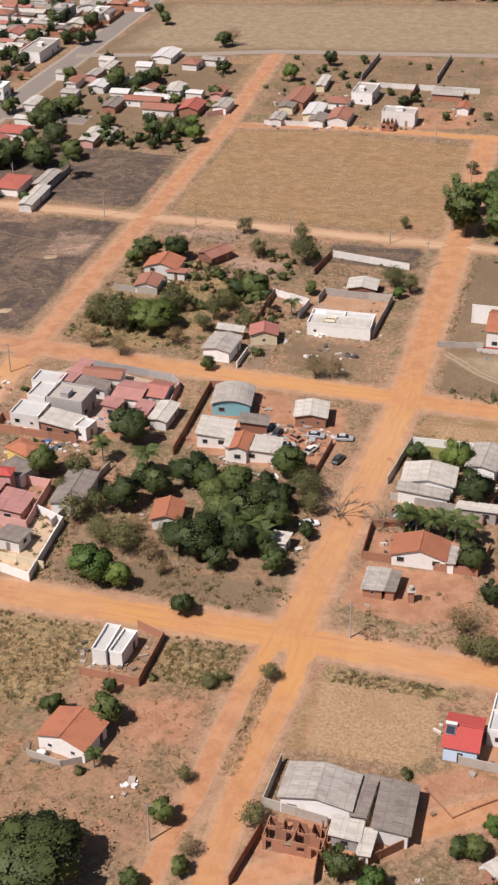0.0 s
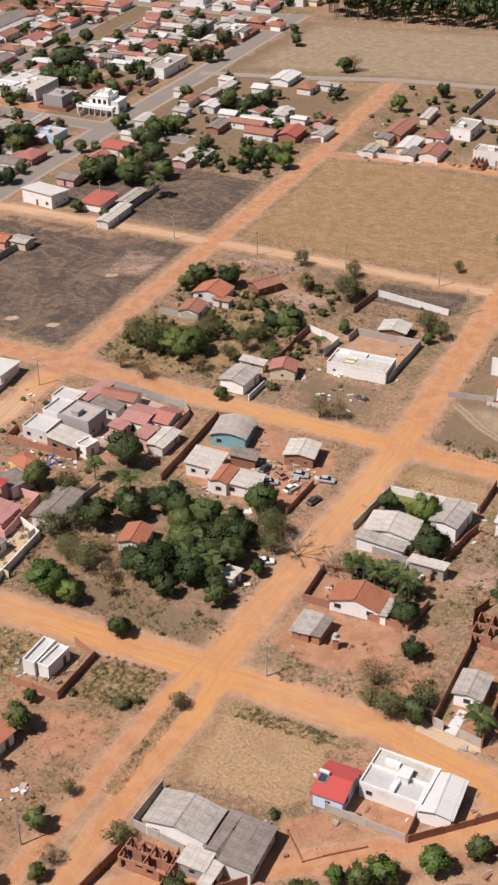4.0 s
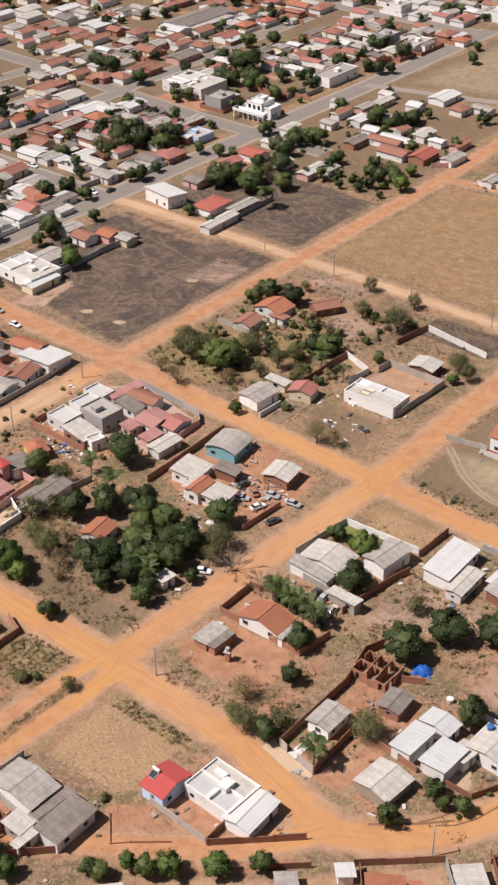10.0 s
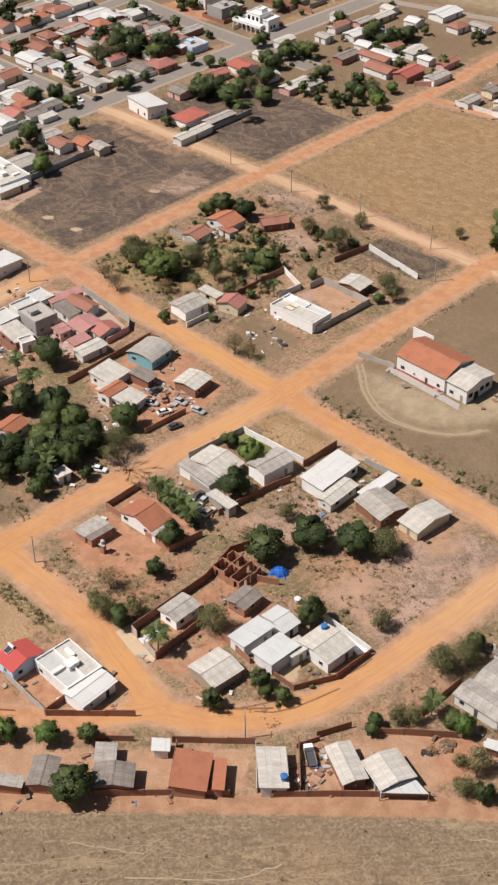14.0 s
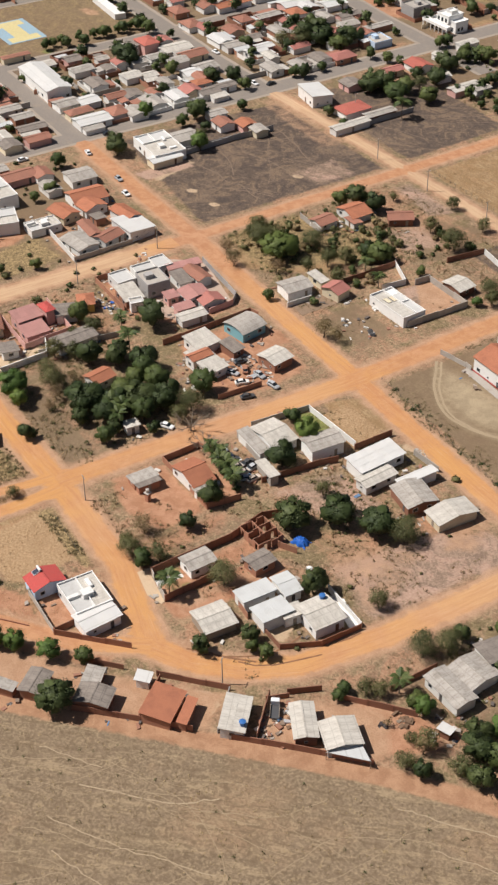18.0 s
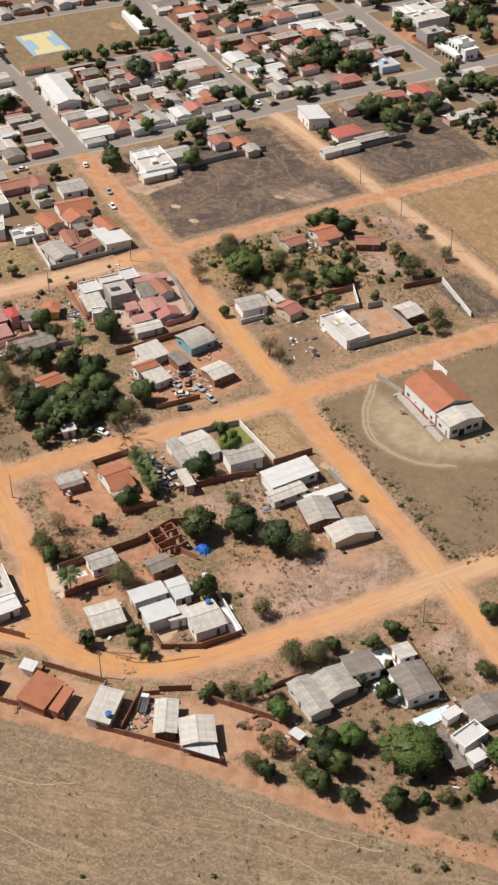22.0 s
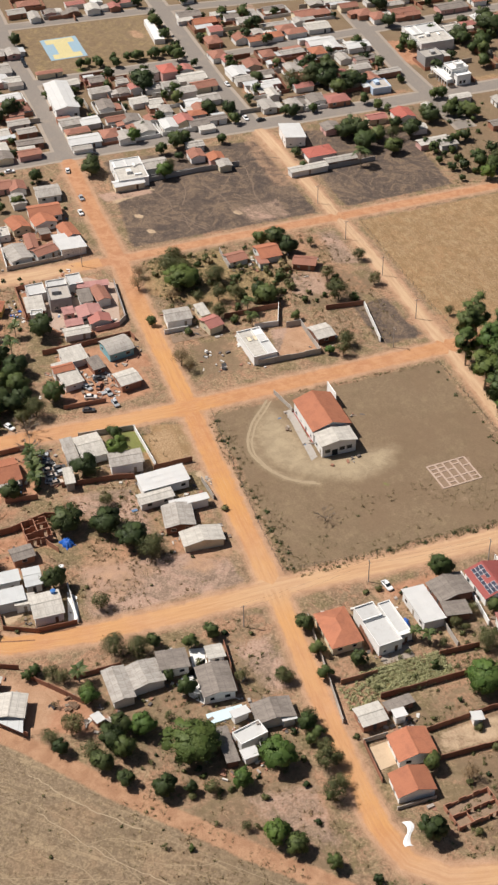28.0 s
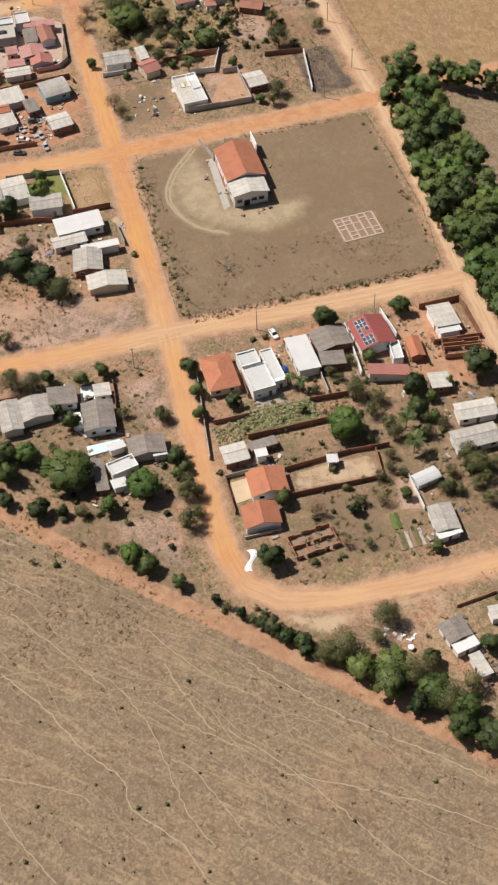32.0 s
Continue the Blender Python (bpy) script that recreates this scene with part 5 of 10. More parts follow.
def shell(x, y, a, L, W, h, nx, ny, mat):
    """A house left unfinished: brick walls of rooms with gaps for doors and windows and no roof."""
    rnd = random.Random(int(x * 7 + y))
    root = thing("unfinished_house", x, y, a, "roofless unfinished red brick house with bare room walls", "house", "unfinished houses")

    def run(x0, y0, x1, y1):
        d = math.hypot(x1 - x0, y1 - y0)
        t = math.degrees(math.atan2(y1 - y0, x1 - x0))
        c = d * rnd.uniform(0.35, 0.6)
        hh = h * rnd.uniform(0.82, 1.05)
        g = rnd.random()
        s = Soup()
        if g < 0.4:
            s.box(0, c - 0.45, -0.09, 0.09, 0, hh).box(c + 0.45, d, -0.09, 0.09, 0, hh).box(c - 0.45, c + 0.45, -0.088, 0.088, min(2.1, hh - 0.1), hh)
        elif g < 0.7 and h > 2.5:
            s.box(0, c - 0.6, -0.09, 0.09, 0, hh).box(c + 0.6, d, -0.09, 0.09, 0, hh).box(c - 0.6, c + 0.6, -0.088, 0.088, 0, 1.1).box(c - 0.6, c + 0.6, -0.088, 0.088, 2.1, hh)
        else:
            s.box(0, c, -0.09, 0.09, 0, hh).box(c, d, -0.088, 0.088, 0, hh * rnd.uniform(0.55, 0.95))
        for q in range(0, len(s.v), 8):
            one = Soup()
            one.v, one.f = s.v[q:q + 8], s.f[:6]
            part("brick_wall", one.mesh("brick_wall", mat), root, pose(x0, y0, 0, 0, 0, t))
    xs, ys = [L * (i / nx - 0.5) for i in range(nx + 1)], [W * (j / ny - 0.5) for j in range(ny + 1)]
    for j, yy in enumerate(ys):
        for i in range(nx):
            if j in (0, ny) or rnd.random() < 0.75:
                run(xs[i] + 0.1, yy, xs[i + 1] - 0.1, yy)
    for i, xx in enumerate(xs):
        for j in range(ny):
            if i in (0, nx) or rnd.random() < 0.75:
                run(xx, ys[j], xx, ys[j + 1])
    part("floor_slab", Soup().box(-L / 2 - 0.1, L / 2 + 0.1, -W / 2 - 0.1, W / 2 + 0.1, 0, 0.05).mesh("floor_slab", "packed_soil"), root)


# ---- plants ----
def leaf_cloud(seed, lumps, leaves, size, spread, flat=0.8, base=0.75, core=True, lumpr=(0.34, 0.52)):
    """Crown of unit radius: leaves set round many lumps, with an uneven outline and gaps."""
    rng = np.random.default_rng(seed)
    cen = []
    while len(cen) < lumps:
        c = rng.uniform(-1, 1, 3)
        if np.linalg.norm(c) < 1:
            cen.append(c * np.array([spread, spread, spread * flat]))
    cen = np.array(cen)
    rad = rng.uniform(*lumpr, lumps)
    which = rng.integers(0, lumps, leaves)
    d = rng.normal(size=(leaves, 3))
    d[:, 2] = d[:, 2] * 0.85 + 0.25
    d /= np.linalg.norm(d, axis=1)[:, None]
    p = cen[which] + d * (rad[which] * rng.uniform(0.62, 1.2, leaves))[:, None]
    out = 0.75 * d + 0.8 * p / (np.linalg.norm(p, axis=1)[:, None] + 0.05)
    out /= np.linalg.norm(out, axis=1)[:, None] + 1e-6
    n = out + rng.normal(scale=0.42, size=(leaves, 3))
    n /= np.linalg.norm(n, axis=1)[:, None]
    a = np.cross(n, rng.normal(size=(leaves, 3)))
    a /= np.linalg.norm(a, axis=1)[:, None]
    b = np.cross(n, a)
    s = size * rng.uniform(0.6, 1.3, leaves)[:, None]
    quad = np.stack([p - a * s, p - b * s * 0.6, p + a * s, p + b * s * 0.6], 1).reshape(-1, 3)
    soft = np.repeat(0.6 * out + 0.4 * n, 4, 0).tolist()
    verts, faces = quad.tolist(), [(i, i + 1, i + 2, i + 3) for i in range(0, 4 * leaves, 4)]
    if core:
        bm = bmesh.new()
        for c, r in zip(cen, rad):
            bmesh.ops.create_icosphere(bm, subdivisions=1, radius=r * 0.7, matrix=Matrix.Translation(c))
        k = len(verts)
        verts += [tuple(v.co + Vector(rng.normal(scale=0.03, size=3))) for v in bm.verts]
        soft += [tuple(v.co.normalized()) for v in bm.verts]
        bm.verts.index_update()
        faces += [tuple(k + v.index for v in f.verts) for f in bm.faces]
        bm.free()
    v = np.array(verts)
    v[:, 2] += base
    return v, faces, np.array(soft)


def leafy_mesh(name, mat, v, f, soft):
    """A mesh of leaves whose shading follows the roundness of the crown."""
    me = bpy.data.meshes.new(name)
    me.from_pydata(v.tolist(), [], f)
    me.materials.append(MATS[mat])
    me.polygons.foreach_set("use_smooth", [True] * len(f))
    soft = soft / (np.linalg.norm(soft, axis=1)[:, None] + 1e-6)
    me.normals_split_custom_set_from_vertices(soft.tolist())
    return me


def crown_mesh(name, mat, *args, **kw):
    return leafy_mesh(name, mat, *leaf_cloud(*args, **kw))


def stem_mesh(seed, height, girth, limbs, reach, mat="bark", twigs=0):
    rnd = random.Random(seed)
    s = Soup()
    bend = rnd.uniform(-0.08, 0.08)
    s.tube([(0, 0, -0.05), (bend, 0.03, height * 0.5), (bend * 1.5, 0, height)], [girth * 1.25, girth, girth * 0.75], 7)
    for i in range(limbs):
        a = 2 * math.pi * (i + rnd.random() * 0.6) / limbs
        r, z = reach * rnd.uniform(0.6, 1.0), height + reach * rnd.uniform(0.3, 0.9)
        tip = (r * math.cos(a), r * math.sin(a), z)
        mid = (tip[0] * 0.45, tip[1] * 0.45, height + (z - height) * 0.6)
        s.tube([(bend, 0, height * 0.8), mid, tip], [girth * 0.6, girth * 0.4, girth * 0.12], 5)
        for k in range(twigs):
            b = a + rnd.uniform(-1.0, 1.0)
            u = rnd.uniform(0.25, 0.9)
            o = Vector(mid).lerp(Vector(tip), u)
            e = o + Vector((math.cos(b), math.sin(b), rnd.uniform(-0.1, 0.8))) * reach * rnd.uniform(0.25, 0.5)
            s.tube([tuple(o), tuple((o + e) / 2 + Vector((0, 0, 0.03))), tuple(e)], [girth * 0.25, girth * 0.15, girth * 0.05], 4)
    return s.mesh("trunk", mat)


KIND = {  # leaf material, lumps, spread, flatness, words
    "dark": ("leaf_dark", "dense dark green broadleaf tree with a rounded crown"),
    "mid": ("leaf_mid", "green broadleaf tree with a full leafy crown"),
    "moss": ("leaf_moss", "broad olive-green shade tree with a domed crown"),
    "bright": ("leaf_bright", "bright green leafy shade tree"),
    "olive": ("leaf_olive", "olive green tree with a thin dusty crown"),
    "dry": ("leaf_dry", "half-bare brown tree with dry leaves"),
    "bush": ("leaf_olive", "low olive green bush on dry ground"),
}
PLANTS = {}


def template(kind, size):
    key = (kind, size)
    if key in PLANTS:
        return PLANTS[key]
    mat, seed = KIND[kind][0], len(PLANTS) * 17 + 5
    crowns = []
    for v in range(3):
        n, s, k = {"s": (260, 0.13, 12), "m": (1900, 0.054, 30), "l": (4300, 0.037, 50), "xl": (9500, 0.026, 90)}[size]
        if kind in ("olive", "dry"):
            c = crown_mesh("crown", mat, seed + v, k, int(n * (1.25 if kind == "olive" else 0.55)), s * 0.9, 0.72, 0.75, 1.05, core=False, lumpr=(0.22, 0.40))
        elif kind == "bush":
            c = crown_mesh("crown", mat, seed + v, 9, n, s, 0.62, 0.55, 0.42, core=True)
        else:
            c = crown_mesh("crown", mat, seed + v, k, n, s, 0.74, 0.72, 1.0, lumpr=(0.24, 0.40) if size == "m" else (0.20, 0.36) if size == "l" else (0.15, 0.28) if size == "xl" else (0.3, 0.44))
        st = stem_mesh(seed + v, 0.35 if kind != "bush" else 0.12, 0.055, 5, 0.55, twigs=4 if kind in ("dry", "olive") else 0)
        crowns.append((c, st))
    PLANTS[key] = crowns
    return crowns


def plant(kind, x, y, r):
    rnd = random.Random(int(x * 31 + y * 17))
    turn = rnd.uniform(0, 360)
    if kind == "palm":
        return palm(x, y, r, turn)
    if kind == "euca":
        return eucalyptus(x, y, r, turn)
    if kind == "dead":
        return dead_tree(x, y, r, turn)
    size = "s" if r < 1.7 else "m" if r < 3.7 or x < -150 else "l" if r < 7.2 else "xl"
    crown, st = template(kind, size)[rnd.randrange(3)]
    name = "bush" if kind == "bush" or r < 1.4 else "tree"
    word = KIND[kind][1]
    if name == "bush" and kind != "bush":
        word = word.replace("broadleaf tree with a full leafy crown", "rounded leafy garden bush").replace("dense dark green broadleaf tree with a rounded crown", "dense dark green rounded bush")
    elif r > 5:
        word = "very large " + word
    if name == "bush":
        ob = new("bush", crown)
        ob.matrix_world = pose(x, y, 0 if kind == "bush" else -0.35 * r, 0, 0, turn) @ Matrix.Diagonal((r, r * rnd.uniform(0.8, 1.2), r * rnd.uniform(0.8, 1.1), 1))
        return tagged(ob, word, "bush", "bushes on the lots")
    root = thing(name, x, y, turn, word, name, "trees among the houses" if name == "tree" else "bushes on the lots")
    tall = r if r < 4 else 4 + (r - 4) * 0.4
    q = Matrix.Diagonal((r * rnd.uniform(0.9, 1.1), r * rnd.uniform(0.9, 1.1), tall * rnd.uniform(0.9, 1.1), 1))
    part("crown", crown, root, q)
    part("trunk", st, root, q)
    return root


def garden(x0, x1, y0, y1, n, kinds, small, large, seed):
    """Bushes and small trees on the free ground of an area."""
    rnd = random.Random(seed)
    for k in range(n * 3):
        x, y, r = rnd.uniform(x0, x1), rnd.uniform(y0, y1), small + (large - small) * rnd.random() ** 2
        if r > 1.35 and rnd.random() < 0.6:
            r = rnd.uniform(0.8, 1.35)
        if n and all(math.hypot(x - a, y - b) > c * 0.85 + r for a, b, c in PLOTS):
            plant(rnd.choice(kinds), x, y, r)
            n -= 1


@shared
def frond_mesh(_):
    s = Soup()
    mid = [(0.02 + 1.0 * t, 0.32 * math.sin(t * 2.4) - 0.38 * t * t) for t in (0, 0.2, 0.4, 0.6, 0.8, 1.0)]
    s.tube([(u, 0, w) for u, w in mid], [0.012] * 6, 3)
    for i in range(18):
        t = 0.12 + 0.86 * i / 17
        u, w = 0.02 + t, 0.32 * math.sin(t * 2.4) - 0.38 * t * t
        ln = 0.24 * math.sin(math.pi * min(1, t * 0.9 + 0.1)) + 0.06
        for d in (-1, 1):
            k = len(s.v)
            s.v += [(u - 0.02, 0, w), (u + 0.03, 0, w), (u + 0.12, d * ln, w - 0.10 * ln * 3), (u + 0.08, d * ln, w - 0.10 * ln * 3)]
            s.f.append((k, k + 1, k + 2, k + 3))
    return s.mesh("frond", "leaf_mid")


def palm(x, y, r, turn):
    rnd = random.Random(int(x * 13 + y * 7))
    h = r * 1.7
    root = thing("palm_tree", x, y, turn, "palm with arching green fronds on a slim trunk", "palm tree", "palms in the yards")
    part("trunk", Soup().tube([(0, 0, -0.05), (0.1, 0.05, h * 0.5), (0.15, 0, h)], [0.2, 0.15, 0.13], 7).mesh("trunk", "dead_wood"), root)
    for i in range(13):
        part("frond", frond_mesh(0), root, pose(0.15, 0, h, 0, 0, i * 360 / 13 + rnd.uniform(-10, 10)) @ pose(0, 0, 0, 0, rnd.uniform(-35, 25), 0) @ Matrix.Scale(r * rnd.uniform(0.8, 1.05), 4))


@shared
def euca_crown(v):
    me = crown_mesh("crown", ("leaf_moss", "leaf_mid", "leaf_moss", "leaf_bright")[v % 4], 900 + v, 34, 2600, 0.055, 0.8, 2.1, 2.6, lumpr=(0.26, 0.44))
    return me


@shared
def euca_stem(v):
    s = Soup().tube([(0, 0, -0.05), (0.04, 0, 1.2), (0, 0.05, 3.4)], [0.09, 0.07, 0.02], 6)
    return s.mesh("trunk", "dead_wood")


def eucalyptus(x, y, r, turn):
    rnd = random.Random(int(x * 13 + y * 7))
    root = thing("eucalyptus_tree", x, y, turn, "tall eucalyptus tree in a dense planted row", "tree", "eucalyptus grove")
    q = Matrix.Diagonal((r * rnd.uniform(1.15, 1.5), r * rnd.uniform(1.15, 1.5), r * rnd.uniform(0.85, 1.05), 1))
    part("crown", euca_crown(rnd.randrange(4)), root, q)
    part("trunk", euca_stem(0), root, q)


def dead_tree(x, y, r, turn):
    root = thing("dead_tree", x, y, turn, "leafless grey-brown tree with spreading bare branches", "tree")
    part("trunk", stem_mesh(int(x * 3 + y), 0.3, 0.05, 9, 1.0, "dead_wood", 12), root, Matrix.Scale(r, 4), "bare grey branches")
# ---- houses: place, turn, length along the ridge, width, eaves, roof, covering, walls ----
house(-35.3, -101.6, 89, 7.5, 2.7, 3.6, 'flat', 'concrete', 'white_paint')
wing(-32.2, -101.4, 86, 6.8, 2.6, 3.2, 'flat', 'concrete', 'white_paint')
house(-32.5, -125.0, 80, 7.9, 9.9, 3.0, 'gable', 'tile_orange', 'white_paint', tank='dish')
house(10.7, -127.4, -90, 8.2, 12.0, 3.6, 'gable', 'fibre', 'white_paint')
wing(17.9, -127.1, 88, 9.5, 2.7, 3.0, 'shed', 'fibre_dark', 'white_render')
house(23.0, -128.4, -88, 11.0, 6.2, 3.2, 'shed', 'fibre_dark', 'white_render')
house(16.5, -134.4, -88, 4.4, 5.0, 2.8, 'shed', 'fibre_light', 'grey_render')
wing(20.1, -136.0, 89, 5.8, 2.3, 2.6, 'shed', 'fibre_light', 'white_render')
house(30.7, -109.0, 0, 6.4, 8.7, 3.2, 'gable', 'tile_red', 'blue_paint', heater=1)
house(40.3, -103.2, 88, 9.2, 11.5, 3.6, 'flat', 'concrete', 'white_paint')
wing(48.3, -104.1, 93, 10.0, 6.6, 3.0, 'gable', 'sheet_white', 'white_paint')
house(54.7, -131.8, -52, 3.0, 8.7, 2.6, 'shed', 'fibre', 'raw_brick')
house(59.0, -124.7, -51, 7.5, 5.5, 2.8, 'gable', 'fibre_dark', 'raw_brick')
house(69.5, -115.7, -47, 6.1, 8.2, 2.8, 'gable', 'fibre_dark', 'old_brick')
wing(64.0, -113.1, -45, 5.2, 4.3, 2.6, 'shed', 'fibre', 'old_brick')
house(70.3, -104.0, -45, 3.4, 3.7, 2.5, 'shed', 'sheet_white', 'white_paint')
house(79.6, -104.3, -52, 9.7, 7.5, 2.9, 'shed', 'tile_orange', 'raw_brick')
wing(84.1, -100.9, -49, 7.9, 2.5, 2.7, 'shed', 'tile_orange', 'raw_brick')
house(90.5, -92.7, -42, 10.4, 5.9, 2.9, 'shed', 'fibre_light', 'white_render', tank='blue')
house(100.0, -81.6, -27, 10.2, 5.4, 3.0, 'gable', 'fibre_light', 'old_brick')
house(107.0, -77.0, -20, 8.1, 8.1, 3.0, 'gable', 'fibre_light', 'grey_render')
eaves = [(109.3, -82.2), (116.2, -75.8), (111.0, -74.6), (108.2, -77.4)]
part("canopy", Soup().prism([tuple((HOUSE[0].matrix_world.inverted() @ Vector((x, y, 0)))[:2]) for x, y in eaves], 2.3, 2.42).mesh("canopy", "sheet_grey"), HOUSE[0], None, "pale sheet canopy between the house and the wall")
for x, y in eaves:
    part("post", Soup().tube([(x, y, -0.05), (x, y, 2.32)], [0.08, 0.08], 6).mesh("post", "dead_wood"), HOUSE[0], HOUSE[0].matrix_world.inverted())
house(11.9, -32.1, -87, 8.3, 11.6, 3.0, 'gable', 'fibre_light', 'white_paint')
wing(11.6, -38.3, -88, 3.8, 11.2, 2.5, 'shed', 'fibre', 'white_paint')
house(22.6, -23.5, 85, 10.5, 6.9, 4.0, 'gable', 'fibre', 'white_paint')
house(23.6, -41.6, 84, 3.2, 8.9, 2.5, 'shed', 'fibre_light', 'concrete')
house(35.3, -15.4, -87, 15.1, 7.3, 3.4, 'shed', 'sheet_white', 'white_paint')
wing(41.5, -19.6, -87, 10.9, 5.0, 2.8, 'gable', 'fibre_light', 'white_render')
house(47.2, -10.9, 90, 11.9, 3.3, 3.0, 'shed', 'sheet_white', 'white_paint')
house(52.5, -15.9, -9, 10.2, 9.0, 3.0, 'gable', 'fibre', 'old_brick')
house(63.0, -12.0, -4, 6.8, 12.2, 2.7, 'gable', 'fibre_light', 'cream_paint')
house(52.1, -62.2, -85, 6.7, 5.5, 2.7, 'gable', 'fibre_dark', 'raw_brick')
house(44.2, -74.8, -89, 7.8, 6.0, 3.0, 'gable', 'fibre', 'white_paint')
house(63.0, -81.6, 86, 8.6, 8.5, 2.7, 'gable', 'fibre_light', 'grey_wood')
house(61.4, -69.4, 88, 9.2, 5.3, 3.4, 'shed', 'sheet_grey', 'white_paint')
wing(68.7, -69.3, 88, 8.6, 6.4, 3.2, 'shed', 'sheet_grey', 'white_paint')
wing(62.9, -61.6, 87, 5.0, 7.5, 3.0, 'gable', 'sheet_grey', 'white_paint')
house(75.3, -60.4, 88, 8.6, 9.4, 3.4, 'gable', 'fibre_light', 'white_paint', tank='blue')
wing(71.0, -65.5, 82, 5.7, 4.7, 2.8, 'shed', 'fibre_light', 'white_paint')
house(14.6, -58.7, -88, 7.2, 11.4, 2.8, 'gable', 'tile_orange', 'white_paint')
wing(21.1, -59.3, 90, 6.2, 2.1, 2.6, 'shed', 'fibre', 'white_paint')
house(8.0, -70.2, 89, 7.6, 4.6, 2.1, 'shed', 'fibre', 'raw_brick')
wing(11.3, -70.4, 89, 7.0, 2.6, 2.4, 'shed', 'fibre_dark', 'raw_brick')
house(-75.0, -21.1, 86, 7.7, 9.2, 5.1, 'flat', 'concrete', 'grey_render')
wing(-82.6, -28.0, 89, 6.5, 7.2, 3.5, 'flat', 'concrete', 'white_render')
wing(-83.8, -13.4, 89, 5.3, 7.1, 3.9, 'flat', 'concrete', 'white_render')
wing(-82.5, -20.4, 87, 7.2, 4.6, 4.5, 'flat', 'concrete', 'white_render')
house(-73.2, -30.5, -94, 6.8, 9.4, 2.9, 'shed', 'fibre_light', 'raw_brick')
wing(-67.6, -31.0, 77, 4.3, 3.4, 3.4, 'flat', 'concrete', 'white_paint')
house(-78.9, -7.7, -98, 11.7, 3.6, 3.2, 'shed', 'sheet_pink', 'pink_paint')
house(-72.4, -6.6, 3, 10.2, 5.6, 2.9, 'gable', 'tile_old', 'white_render')
wing(-72.9, -12.2, -92, 5.0, 8.0, 2.7, 'shed', 'fibre_dark', 'white_render')
house(-62.6, -13.4, -3, 7.6, 8.6, 3.0, 'gable', 'sheet_pink', 'white_render')
wing(-56.6, -11.0, -3, 5.6, 8.0, 2.8, 'gable', 'tile_pink', 'white_render')
house(-65.0, -20.3, -92, 4.4, 4.4, 3.1, 'shed', 'sheet_pink', 'pink_paint')
wing(-57.4, -20.0, -92, 6.4, 4.0, 2.8, 'shed', 'sheet_pink', 'pink_paint')
house(-52.3, -20.3, 88, 9.4, 5.0, 2.6, 'gable', 'fibre_light', 'white_render')
house(-38.6, -9.8, -81, 9.7, 9.7, 3.2, 'vault', 'fibre', 'teal_paint')
house(-38.1, -25.1, -84, 8.5, 8.3, 3.0, 'shed', 'fibre_light', 'white_render')
house(-28.1, -29.4, -82, 7.1, 12.7, 2.8, 'shed', 'fibre_light', 'white_render')
wing(-30.8, -30.3, -87, 7.4, 4.9, 3.7, 'gable', 'tile_orange', 'white_render')
house(-30.8, -19.1, -81, 4.6, 7.0, 2.8, 'shed', 'fibre_dark', 'old_brick')
house(-19.2, -11.4, -81, 7.8, 7.9, 3.0, 'gable', 'fibre_light', 'raw_brick')
house(-77.4, -63.5, -89, 8.6, 6.9, 4.2, 'shed', 'sheet_pink', 'pink_paint')
wing(-76.4, -57.2, 4, 6.0, 3.6, 5.2, 'hip', 'tile_red', 'pink_paint')
wing(-70.3, -64.3, -90, 8.1, 6.8, 3.0, 'shed', 'sheet_pink', 'pink_paint')
house(-80.8, -74.8, -16, 9.9, 8.9, 3.0, 'gable', 'tile_old', 'cream_paint')
house(-75.1, -51.7, -14, 7.2, 7.2, 2.8, 'shed', 'fibre_dark', 'white_render')
house(-77.1, -43.7, -22, 7.2, 5.7, 3.0, 'hip', 'tile_orange', 'yellow_paint')
house(-65.7, -74.9, -6, 6.0, 5.6, 2.6, 'shed', 'fibre_dark', 'white_render')
house(-60.0, -56.2, 93, 13.4, 7.0, 3.0, 'gable', 'fibre_dark', 'white_paint')
house(-38.1, -58.9, -80, 7.6, 6.6, 2.8, 'gable', 'tile_orange', 'white_render')
house(-22.7, 35.4, -88, 8.5, 16.5, 3.6, 'flat', 'concrete', 'white_paint', skylights=2)
house(-22.0, 58.9, -85, 7.1, 8.3, 2.8, 'gable', 'fibre_light', 'old_brick')
house(-49.0, 15.2, 86, 9.5, 7.8, 3.2, 'gable', 'fibre', 'white_paint')
house(-40.7, 25.0, -76, 6.2, 7.6, 3.0, 'gable', 'tile_pink', 'cream_paint')
wing(-49.5, 24.4, -84, 3.7, 7.2, 2.6, 'shed', 'fibre_light', 'cream_paint')
house(-79.7, 59.9, -89, 8.6, 10.4, 2.5, 'gable', 'tile_orange', 'white_render')
wing(-74.5, 56.0, 0, 6.0, 4.2, 2.2, 'shed', 'tile_old', 'white_render')
house(-80.0, 47.4, -85, 7.9, 7.0, 2.4, 'gable', 'tile_old', 'white_render')
house(-67.9, 70.6, 60, 9.0, 6.7, 2.6, 'gable', 'tile_old', 'old_brick')
house(23.3, 40.8, -0, 17.7, 13.2, 5.0, 'gable', 'tile_orange', 'white_paint', hall=1)
wing(35.9, 40.3, -1, 7.7, 12.0, 4.6, 'gable', 'fibre_light', 'white_paint', blank=1)
front = HOUSE[0].matrix_world.inverted() @ pose(39.3, 40.3, 0, 0, 0, 89)
for x in (-3.9, 0.9, 3.3):
    part("pane", window_pane(1.9, 1.4), part("window", window_frame(1.9, 1.4), HOUSE[0], front @ pose(x, -0.02, 1.5)))
